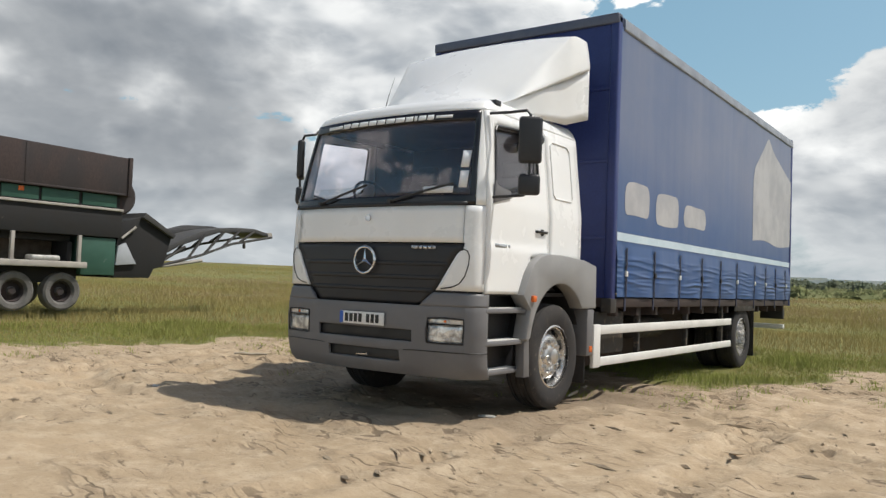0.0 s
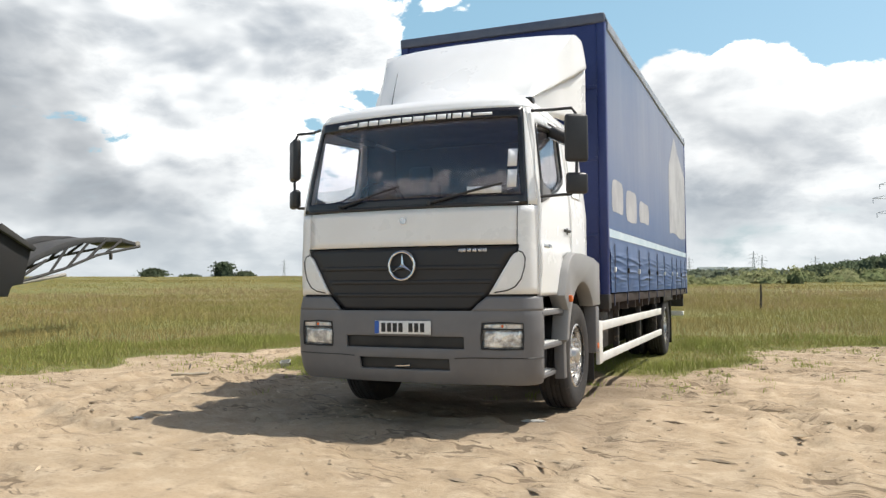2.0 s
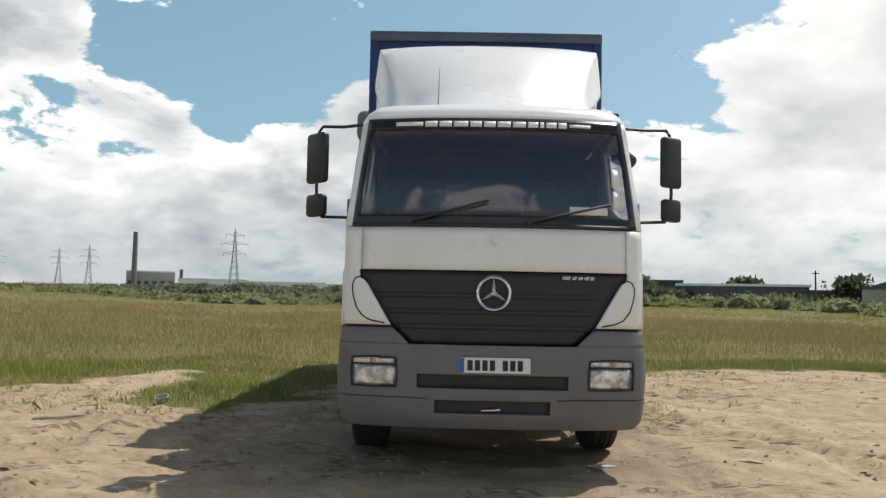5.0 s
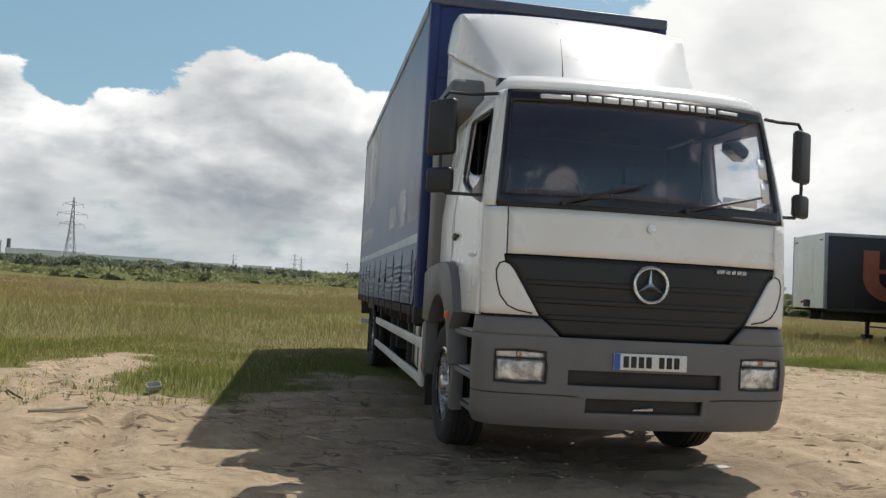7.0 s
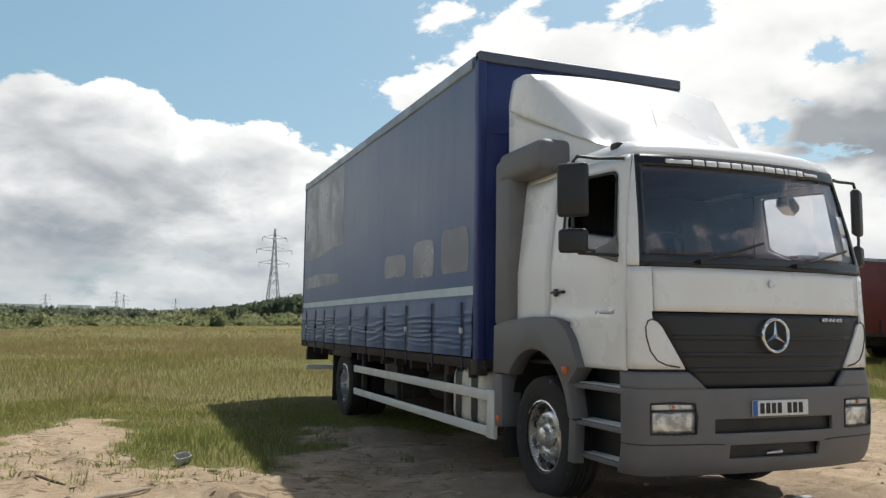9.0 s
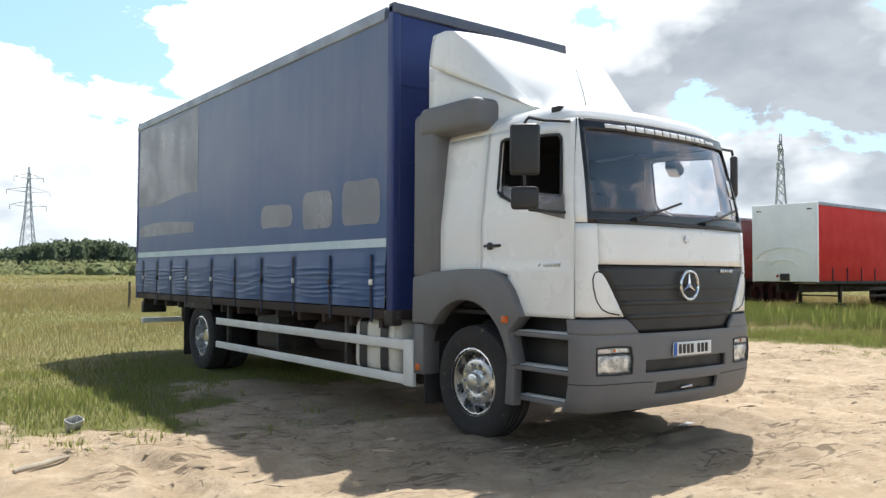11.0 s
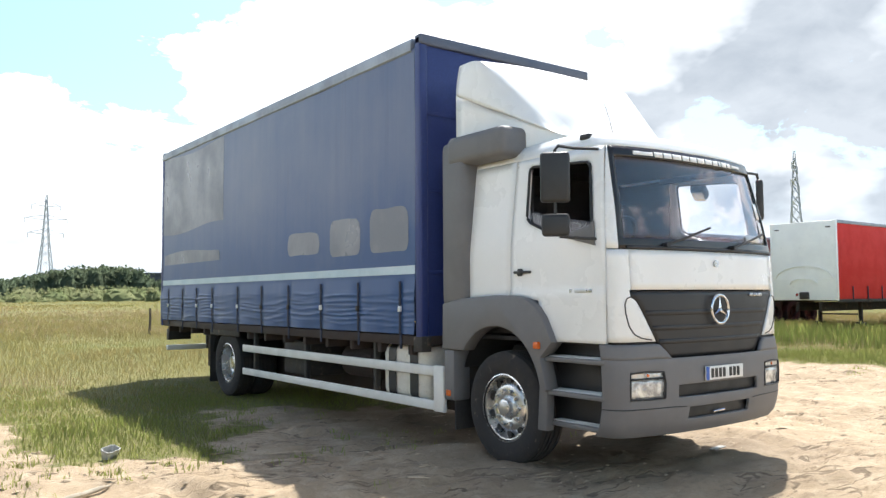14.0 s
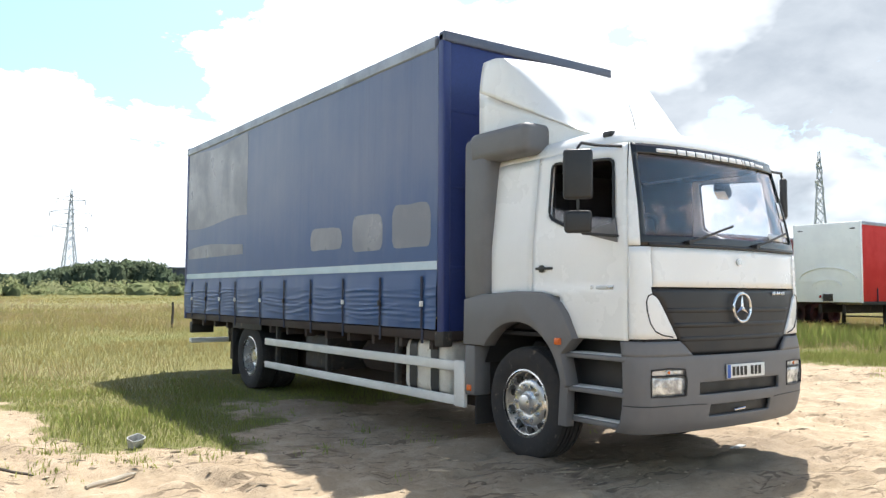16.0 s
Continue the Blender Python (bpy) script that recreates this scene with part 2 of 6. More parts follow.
DUST = (0.36, 0.29, 0.21)
M = {
    "white": material("white_paint", (0.83, 0.83, 0.82), (0.78, 0.78, 0.77), 0.3, fine=90, coarse=1.2, bump=0.0, dirt=(0.70, 0.68, 0.64), dirt_at=0.72, coat=0.3, grain=0.05),
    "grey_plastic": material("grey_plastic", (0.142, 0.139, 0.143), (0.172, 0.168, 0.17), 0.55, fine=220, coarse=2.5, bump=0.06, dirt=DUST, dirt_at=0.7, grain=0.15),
    # Paler copy of the grey plastic: sunlight put into its colour for one arch.
    "sunlit_plastic": material("sunlit_plastic", (0.235, 0.233, 0.232), (0.28, 0.277, 0.273), 0.6, fine=220, coarse=2.5, bump=0.06, dirt=DUST, dirt_at=0.7, grain=0.15),
    "black_plastic": material("black_plastic", (0.018, 0.018, 0.02), (0.03, 0.03, 0.032), 0.5, fine=200, coarse=3, bump=0.1, dirt=(0.1, 0.085, 0.07), dirt_at=0.66),
    "frit": material("screen_frit", (0.012, 0.011, 0.013), (0.016, 0.015, 0.018), 0.2, fine=200, coarse=3, bump=0.0, gloss_var=0.05),
    "grille": material("grille_plastic", (0.014, 0.014, 0.016), (0.02, 0.02, 0.022), 0.5, fine=120, coarse=2, bump=0.05, dirt=(0.09, 0.08, 0.07), dirt_at=0.7),
    "frame": material("chassis_paint", (0.025, 0.024, 0.024), (0.05, 0.043, 0.036), 0.7, fine=80, coarse=4, bump=0.2, dirt=(0.16, 0.12, 0.085), dirt_at=0.55),
    "under_brown": material("underbody_brown", (0.035, 0.024, 0.021), (0.05, 0.034, 0.028), 0.8, fine=60, coarse=3, bump=0.1, dirt=(0.1, 0.075, 0.055), dirt_at=0.66),
    "rubber": material("tyre_rubber", (0.022, 0.021, 0.022), (0.045, 0.04, 0.037), 0.9, fine=90, coarse=6, bump=0.25, dirt=(0.15, 0.12, 0.095), dirt_at=0.6),
    "steel": material("wheel_steel", (0.72, 0.71, 0.70), (0.56, 0.55, 0.54), 0.27, 0.85, fine=120, coarse=9, bump=0.03, dirt=(0.25, 0.21, 0.17), dirt_at=0.68, grain=0.12),
    "chrome": material("chrome", (0.72, 0.73, 0.75), (0.65, 0.66, 0.68), 0.15, 0.95, fine=150, coarse=8, bump=0.0, gloss_var=0.05),
    "alloy": material("guard_alloy", (0.76, 0.75, 0.72), (0.67, 0.66, 0.63), 0.45, 0.0, fine=110, coarse=3, bump=0.0, dirt=DUST, dirt_at=0.66, grain=0.12),
    "rail": material("roof_rail_alloy", (0.36, 0.38, 0.42), (0.28, 0.3, 0.34), 0.5, 0.4, fine=90, coarse=3, bump=0.06),
    "dark_rail": material("dark_top_rail", (0.085, 0.10, 0.15), (0.12, 0.135, 0.18), 0.45, 0.2, fine=80, coarse=3, bump=0.05),
    "bulkhead": material("bulkhead_blue", (0.022, 0.038, 0.16), (0.03, 0.05, 0.19), 0.45, fine=60, coarse=2, bump=0.04, dirt=(0.09, 0.1, 0.16), dirt_at=0.66),
    "strap": material("strap_webbing", (0.02, 0.024, 0.05), (0.035, 0.04, 0.07), 0.8, fine=300, coarse=5, bump=0.2),
    "stripe": material("pale_stripe", (0.60, 0.71, 0.78), (0.52, 0.64, 0.72), 0.5, fine=70, coarse=3, bump=0.05, stretch=(1, 1, 0.6)),
    "tank": material("tank_cream", (0.74, 0.71, 0.64), (0.64, 0.61, 0.55), 0.45, 0.0, fine=80, coarse=4, bump=0.08, dirt=DUST, dirt_at=0.58),
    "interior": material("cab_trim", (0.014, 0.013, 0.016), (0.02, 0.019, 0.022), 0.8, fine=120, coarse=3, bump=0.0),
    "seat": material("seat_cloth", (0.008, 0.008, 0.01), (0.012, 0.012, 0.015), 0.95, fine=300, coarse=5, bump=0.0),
    "amber": material("amber_lens", (0.75, 0.16, 0.03), (0.65, 0.13, 0.02), 0.25, fine=60, coarse=8, bump=0.05),
    "red_lens": material("red_lens", (0.4, 0.02, 0.015), (0.3, 0.015, 0.01), 0.25, fine=60, coarse=8, bump=0.05),
    # Bright and dark blotches in the colour stand for reflections inside the lamp.
    "lens": material("lamp_lens", (0.90, 0.90, 0.87), (0.30, 0.30, 0.31), 0.16, 0.45, fine=14, coarse=13, bump=0.6, depth=0.03, grain=0.25, gloss_var=0.05),
    "plate": material("plate_white", (0.8, 0.8, 0.78), (0.74, 0.74, 0.72), 0.35, fine=80, coarse=6, bump=0.02),
    "ink": material("plate_ink", (0.015, 0.015, 0.016), None, 0.5, bump=0.0),
    "band": material("plate_blue", (0.03, 0.12, 0.5), None, 0.4, bump=0.0),
    "decal": material("decal_white", (0.85, 0.85, 0.85), (0.78, 0.78, 0.79), 0.5, fine=90, coarse=8, bump=0.0),
    "silver": material("badge_silver", (0.6, 0.61, 0.63), (0.5, 0.51, 0.53), 0.25, 0.8, fine=120, coarse=8, bump=0.0),
    "rust": material("rusty_steel", (0.034, 0.028, 0.029), (0.062, 0.044, 0.041), 0.9, fine=40, coarse=1.6, bump=0.2, dirt=(0.11, 0.075, 0.062), dirt_at=0.6, stretch=(1, 1, 0.4)),
    "dark_steel": material("dark_steel", (0.012, 0.012, 0.013), (0.022, 0.02, 0.019), 0.85, fine=50, coarse=2, bump=0.2, dirt=(0.09, 0.07, 0.055), dirt_at=0.64),
    "green": material("machine_green", (0.026, 0.085, 0.06), (0.038, 0.11, 0.078), 0.6, fine=60, coarse=2.4, bump=0.05, dirt=(0.42, 0.42, 0.38), dirt_at=0.64),
    "truss": material("dusty_truss", (0.035, 0.034, 0.034), (0.075, 0.07, 0.064), 0.8, fine=40, coarse=3, bump=0.1),
    "dusty_rubber": material("dusty_rubber", (0.16, 0.15, 0.14), (0.11, 0.105, 0.1), 0.9, fine=60, coarse=5, bump=0.2),
    "peach": material("peach_lens", (0.84, 0.76, 0.68), (0.74, 0.64, 0.56), 0.2, fine=60, coarse=8, bump=0.1),
    "belt": material("conveyor_belt", (0.05, 0.05, 0.052), (0.08, 0.078, 0.075), 0.85, fine=80, coarse=3, bump=0.2),
    "deck": material("pale_deck", (0.42, 0.39, 0.35), (0.33, 0.3, 0.27), 0.7, fine=60, coarse=3, bump=0.15, dirt=DUST),
    "red": material("red_curtain", (0.68, 0.026, 0.018), (0.60, 0.024, 0.017), 0.75, fine=50, coarse=1.2, bump=0.05, dirt=(0.3, 0.04, 0.03)),
    "maroon": material("maroon_curtain", (0.17, 0.03, 0.024), (0.13, 0.026, 0.022), 0.5, fine=50, coarse=1.5, bump=0.06),
    "black_curtain": material("black_curtain", (0.022, 0.02, 0.028), (0.03, 0.028, 0.036), 0.5, fine=50, coarse=1.5, bump=0.05),
    "orange": material("orange_print", (0.42, 0.16, 0.1), (0.34, 0.13, 0.09), 0.5, fine=50, coarse=2, bump=0.03),
    "headboard": material("headboard_white", (0.90, 0.90, 0.87), (0.84, 0.84, 0.82), 0.45, fine=50, coarse=1.2, bump=0.0, dirt=(0.68, 0.67, 0.62), grain=0.04),
    "concrete": material("far_concrete", (0.42, 0.40, 0.37), (0.34, 0.33, 0.31), 0.9, fine=0.8, coarse=0.05, bump=0.0),
    "pale_roof": material("far_pale_roof", (0.82, 0.84, 0.85), (0.72, 0.74, 0.75), 0.6, fine=0.6, coarse=0.05, bump=0.0),
    "slate": material("far_dark_cladding", (0.1, 0.105, 0.12), (0.08, 0.08, 0.09), 0.8, fine=0.8, coarse=0.1, bump=0.0),
    "stack": material("grey_stack", (0.20, 0.20, 0.205), (0.16, 0.16, 0.165), 0.9, fine=1.5, coarse=0.2, bump=0.0),
    "brick": material("far_brick", (0.19, 0.1, 0.085), (0.15, 0.08, 0.07), 0.9, fine=1.5, coarse=0.2, bump=0.0),
    "galvanised": material("galvanised_steel", (0.46, 0.48, 0.51), (0.38, 0.40, 0.43), 0.6, 0.2, fine=2, coarse=0.1, bump=0.0),
    "flake": material("dry_crust", (0.46, 0.36, 0.25), (0.36, 0.28, 0.19), 0.95, fine=60, coarse=5, bump=0.2, island=0.3),
    "driftwood": material("pale_timber", (0.48, 0.42, 0.33), (0.38, 0.33, 0.25), 0.9, fine=60, coarse=5, bump=0.2),
    "timber": material("weathered_timber", (0.13, 0.105, 0.08), (0.085, 0.07, 0.055), 0.9, fine=60, coarse=5, bump=0.2),
    "polythene": material("crumpled_polythene", (0.50, 0.49, 0.46), (0.34, 0.33, 0.31), 0.45, fine=60, coarse=9, bump=0.2),
    "stalk": material("dry_stalk", (0.26, 0.2, 0.11), (0.2, 0.16, 0.09), 0.9, fine=40, coarse=1, bump=0.0, island=0.3),
    "clod": material("dry_clod", (0.44, 0.345, 0.24), (0.36, 0.28, 0.195), 0.95, fine=60, coarse=5, bump=0.3, island=0.25),
}


def glass_material(name, tint, dust=0.0):
    """A pane: clear but for its tint, with gloss that grows at glancing angles."""
    m = bpy.data.materials.new(name)
    m.use_nodes = True
    m.node_tree.nodes.clear()
    n = Nodes(m.node_tree)
    clear, shine, mixed = n.add("ShaderNodeBsdfTransparent"), n.add("ShaderNodeBsdfGlossy", Roughness=0.03), n.add("ShaderNodeMixShader")
    clear.inputs[0].default_value = (*tint, 1)
    shine.inputs[0].default_value = (0.97, 0.94, 1, 1)
    facing = n.add("ShaderNodeLayerWeight", Blend=0.5).outputs["Facing"]
    n.link(n.math("ADD", n.math("MULTIPLY", n.math("POWER", facing, 4.6), 0.85), 0.052), mixed.inputs[0])
    n.link(clear.outputs[0], mixed.inputs[1]), n.link(shine.outputs[0], mixed.inputs[2])
    film, veiled = n.add("ShaderNodeBsdfDiffuse"), n.add("ShaderNodeMixShader")
    film.inputs[0].default_value = (0.50, 0.46, 0.50, 1)
    n.link(n.range(n.noise(n.add("ShaderNodeTexCoord").outputs["Object"], 3.0, 5.0, 0.6), 0.3, 0.7, dust * 0.6, dust * 1.3), veiled.inputs[0])
    n.link(mixed.outputs[0], veiled.inputs[1]), n.link(film.outputs[0], veiled.inputs[2])
    n.link(veiled.outputs[0], n.add("ShaderNodeOutputMaterial").inputs[0])
    return m


M["glass"] = glass_material("window_glass", (0.95, 0.97, 0.96), 0.02)
M["screen_glass"] = glass_material("windscreen_glass", (0.93, 0.92, 0.95), 0.02)


def curtain_material():
    """Sun-bleached blue tarpaulin: deep blue low down, chalky grey-blue above, with drips and vertical wear."""
    m = bpy.data.materials.new("blue_tarpaulin")
    m.use_nodes = True
    n = Nodes(m.node_tree)
    bsdf = m.node_tree.nodes["Principled BSDF"]
    at = n.add("ShaderNodeTexCoord").outputs["Object"]
    z = n.vmath("DOT_PRODUCT", at, (0, 0, 1))
    streak = n.noise(n.vmath("MULTIPLY", at, (1, 1.8, 0.12)), 3.0, 6.0, 0.65)
    cloudy = n.noise(at, 0.8, 5.0, 0.6)
    fade = n.math("ADD", n.range(z, 1.7, 3.3, 0.0, 0.62), n.math("ADD", n.range(n.vmath("DOT_PRODUCT", at, (1, 0, 0)), -1.0, 1.0, -0.03, 0.05), n.math("MULTIPLY", n.math("SUBTRACT", n.math("ADD", cloudy, n.math("MULTIPLY", streak, 0.6)), 0.8), 0.9)), True)
    col = n.mix(fade, (0.030, 0.080, 0.215), (0.165, 0.185, 0.265))
    drip = n.noise(n.vmath("MULTIPLY", at, (1, 5, 0.3)), 1.3, 5.0, 0.65)
    col = n.mix(n.range(drip, 0.55, 0.75, 0.0, 0.16), col, (0.05, 0.06, 0.13))
    n.link(col, bsdf.inputs["Base Color"])
    bsdf.inputs["Roughness"].default_value = 0.36
    bsdf.inputs["Specular IOR Level"].default_value = 0.4
    b = n.add("ShaderNodeBump", Strength=0.12, Distance=0.02)
    n.link(n.noise(n.vmath("MULTIPLY", at, (1, 1.0, 0.7)), 1.6, 4.0, 0.5), b.inputs["Height"]), n.link(b.outputs[0], bsdf.inputs["Normal"])
    return m


M["curtain"] = curtain_material()
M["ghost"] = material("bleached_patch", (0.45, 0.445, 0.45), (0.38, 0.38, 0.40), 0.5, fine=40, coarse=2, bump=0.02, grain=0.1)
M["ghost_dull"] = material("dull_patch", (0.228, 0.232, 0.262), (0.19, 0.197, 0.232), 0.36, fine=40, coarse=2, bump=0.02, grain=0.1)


def ground_material():
    """Dry sand and dusty soil, mixed with turf by the mesh's own grass attribute."""
    m = bpy.data.materials.new("field_ground")
    m.use_nodes = True
    n = Nodes(m.node_tree)
    bsdf = m.node_tree.nodes["Principled BSDF"]
    at = n.add("ShaderNodeTexCoord").outputs["Object"]
    grassy = n.add("ShaderNodeAttribute")
    grassy.attribute_name = "grassy"
    big, mid, fine = n.noise(at, 0.35, 6.0, 0.6), n.noise(at, 3.0, 6.0, 0.65), n.noise(at, 38.0, 4.0, 0.65)
    sand = n.mix(n.range(big, 0.35, 0.65), (0.425, 0.325, 0.216), (0.365, 0.278, 0.182))
    sand = n.mix(n.range(mid, 0.42, 0.68, 0.0, 0.55), sand, (0.54, 0.435, 0.31))
    sand = n.mix(n.range(fine, 0.5, 0.75, 0.0, 0.5), sand, (0.22, 0.165, 0.11))
    across, along = n.vmath("DOT_PRODUCT", at, (0.24, 0.97, 0)), n.vmath("DOT_PRODUCT", at, (0.97, -0.24, 0))
    joined = n.add("ShaderNodeCombineXYZ")
    n.link(n.math("MULTIPLY", across, 3.4), joined.inputs[0]), n.link(n.math("MULTIPLY", along, 1.0), joined.inputs[1])
    crust = n.noise(joined.outputs[0], 0.9, 3.5, 0.52, 0.35)
    broken = n.range(n.noise(at, 0.8, 4.0, 0.6), 0.42, 0.58)
    grit = n.noise(at, 9.0, 9.0, 0.78)
    sand = n.mix(n.range(grit, 0.54, 0.70, 0.0, 0.4), sand, (0.25, 0.187, 0.125))
    sand = n.mix(n.range(grit, 0.48, 0.34, 0.0, 0.45), sand, (0.53, 0.43, 0.315))
    turned = n.math("MULTIPLY", n.range(n.noise(joined.outputs[0], 2.6, 6.0, 0.7), 0.5, 0.64), broken)
    sand = n.mix(n.math("MULTIPLY", turned, 0.7), sand, (0.235, 0.175, 0.115))
    # Crack lines coloured dark: moist soil plus the small shadows of lifted crust.
    width = n.range(n.noise(at, 4.0, 2.0, 0.5), 0.35, 0.65, 0.3, 1.0)
    edge = lambda level, half: n.range(n.math("DIVIDE", n.math("ABSOLUTE", n.math("SUBTRACT", crust, level)), width), half * 0.35, half, 1.0, 0.0)
    torn = n.math("MULTIPLY", n.math("MAXIMUM", edge(0.56, 0.026), n.math("MULTIPLY", edge(0.47, 0.02), n.range(grit, 0.45, 0.6))), broken)
    sand = n.mix(n.math("MULTIPLY", torn, 0.75), sand, (0.13, 0.095, 0.064))
    # Darker soil colour under the lorry also carries its shade.
    under_shade = n.add("ShaderNodeAttribute")
    under_shade.attribute_name = "under_shade"
    sand = n.mix(n.math("MULTIPLY", under_shade.outputs["Fac"], 0.75), sand, (0.15, 0.116, 0.087))
    turf = n.mix(n.range(n.noise(at, 0.05, 6.0, 0.65), 0.35, 0.62), (0.190, 0.165, 0.066), (0.150, 0.155, 0.050))
    turf = n.mix(n.range(mid, 0.4, 0.7, 0.0, 0.6), turf, (0.15, 0.16, 0.052))
    far = n.noise(n.vmath("MULTIPLY", at, (1.0, 2.2, 1.0)), 0.012, 5.0, 0.6)
    turf = n.mix(n.range(far, 0.45, 0.62, 0.0, 0.6), turf, (0.21, 0.182, 0.078))
    blend = n.range(n.math("ADD", grassy.outputs["Fac"], n.math("MULTIPLY", n.math("SUBTRACT", mid, 0.5), 0.9)), 0.38, 0.62)
    n.link(n.mix(blend, sand, turf), bsdf.inputs["Base Color"])
    bsdf.inputs["Roughness"].default_value = 0.95
    bsdf.inputs["Specular IOR Level"].default_value = 0.2
    b = n.add("ShaderNodeBump", Strength=0.55, Distance=0.03)
    n.link(n.math("ADD", n.math("ADD", n.math("MULTIPLY", grit, 1.2), n.math("MULTIPLY", fine, 0.4)), n.math("MULTIPLY", torn, -0.7)), b.inputs["Height"]), n.link(b.outputs[0], bsdf.inputs["Normal"])
    return m


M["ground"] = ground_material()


def blade_material(name, a, b, c, glow_through=0.28):
    """Thin leaf that lets part of the light through."""
    m = bpy.data.materials.new(name)
    m.use_nodes = True
    m.node_tree.nodes.clear()
    n = Nodes(m.node_tree)
    at = n.add("ShaderNodeTexCoord").outputs["Object"]
    rnd = n.add("ShaderNodeNewGeometry").outputs["Random Per Island"]
    patch = n.range(n.noise(at, 0.11, 6.0, 0.65), 0.36, 0.60)
    col = n.mix(patch, a, b)
    col = n.mix(n.range(rnd, 0.35, 1.0, 0.0, 0.7), col, c)
    front, back, mixed = n.add("ShaderNodeBsdfDiffuse"), n.add("ShaderNodeBsdfTranslucent"), n.add("ShaderNodeMixShader", Fac=glow_through)
    soft = n.vmath("NORMALIZE", n.vmath("ADD", n.vmath("MULTIPLY", n.add("ShaderNodeNewGeometry").outputs["Normal"], (0.3, 0.3, 0.3)), (0, 0, 0.85)))
    n.link(soft, front.inputs["Normal"])
    n.link(col, front.inputs[0]), n.link(col, back.inputs[0])
    n.link(front.outputs[0], mixed.inputs[1]), n.link(back.outputs[0], mixed.inputs[2])
    n.link(mixed.outputs[0], n.add("ShaderNodeOutputMaterial").inputs[0])
    return m


M["grass"] = blade_material("meadow_grass", (0.29, 0.29, 0.088), (0.365, 0.285, 0.112), (0.37, 0.31, 0.135))
M["seed"] = blade_material("seed_heads", (0.37, 0.28, 0.15), (0.40, 0.28, 0.165), (0.42, 0.34, 0.20))
M["hedge"] = blade_material("far_foliage", (0.245, 0.28, 0.135), (0.29, 0.295, 0.155), (0.215, 0.255, 0.12), 0.42)
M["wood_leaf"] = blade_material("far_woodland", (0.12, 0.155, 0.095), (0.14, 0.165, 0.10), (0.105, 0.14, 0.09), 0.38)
# Paler copy of the woodland leaves, with distance haze mixed into the colour.
M["belt_leaf"] = blade_material("haze_tinted_woodland", (0.185, 0.22, 0.155), (0.21, 0.23, 0.16), (0.165, 0.20, 0.14), 0.42)
M["verge"] = blade_material("verge_grass", (0.24, 0.30, 0.072), (0.285, 0.305, 0.082), (0.32, 0.305, 0.115))


# ---- mesh helpers ----
def mesh_object(name, verts, faces, mat, smooth=True):
    me = bpy.data.meshes.new(name)
    me.from_pydata(verts, [], faces)
    me.materials.append(mat)
    if smooth:
        me.shade_smooth()
    me.update()
    return new(name, me)


def part(name, bm, mat, parent, label="", smooth=30.0):
    """Links a bmesh as one mesh object under a thing or a part."""
    me = bpy.data.meshes.new(name)
    bmesh.ops.recalc_face_normals(bm, faces=bm.faces)
    bm.to_mesh(me)
    bm.free()
    me.materials.append(M[mat])
    if smooth:
        me.shade_smooth()
        me.set_sharp_from_angle(angle=radians(smooth))
    ob = new(name, me)
    ob.parent = parent
    if label:
        tagged(ob, label)
    return ob


def box(x0, x1, y0, y1, z0, z1, bevel=0.01, bm=None, seg=2):
    """A bevelled box, alone or added to bm."""
    one = bmesh.new()
    bmesh.ops.create_cube(one, size=1.0, matrix=Matrix.LocRotScale(((x0 + x1) / 2, (y0 + y1) / 2, (z0 + z1) / 2), None, (abs(x1 - x0), abs(y1 - y0), abs(z1 - z0))))
    if bevel:
        bmesh.ops.bevel(one, geom=one.edges[:], offset=bevel, segments=seg, affect="EDGES", profile=0.5)
    return merge(bm, one)


def merge(bm, one):
    if bm is None:
        return one
    tmp = bpy.data.meshes.new("tmp")
    one.to_mesh(tmp)
    one.free()
    bm.from_mesh(tmp)
    bpy.data.meshes.remove(tmp)
    return bm


def prism(outline, axis, a, b, bevel=0.0, bm=None):
    """An outline of 2D points drawn out along an axis from a to b. axis x: points are (y, z); y: (x, z); z: (x, y)."""
    one = bmesh.new()
    place = {"x": lambda p, d: (d, p[0], p[1]), "y": lambda p, d: (p[0], d, p[1]), "z": lambda p, d: (p[0], p[1], d)}[axis]
    lo = [one.verts.new(place(p, a)) for p in outline]
    hi = [one.verts.new(place(p, b)) for p in outline]
    n = len(outline)
    one.faces.new(lo), one.faces.new(hi[::-1])
    for i in range(n):
        one.faces.new((lo[i], lo[(i + 1) % n], hi[(i + 1) % n], hi[i]))
    bmesh.ops.recalc_face_normals(one, faces=one.faces)
    if bevel:
        flat = [e for e in one.edges if all(abs((v.co["xyz".index(axis)]) - d) < 1e-6 for v in e.verts for d in [e.verts[0].co["xyz".index(axis)]])]
        bmesh.ops.bevel(one, geom=flat, offset=bevel, segments=2, affect="EDGES", profile=0.5)
    return merge(bm, one)


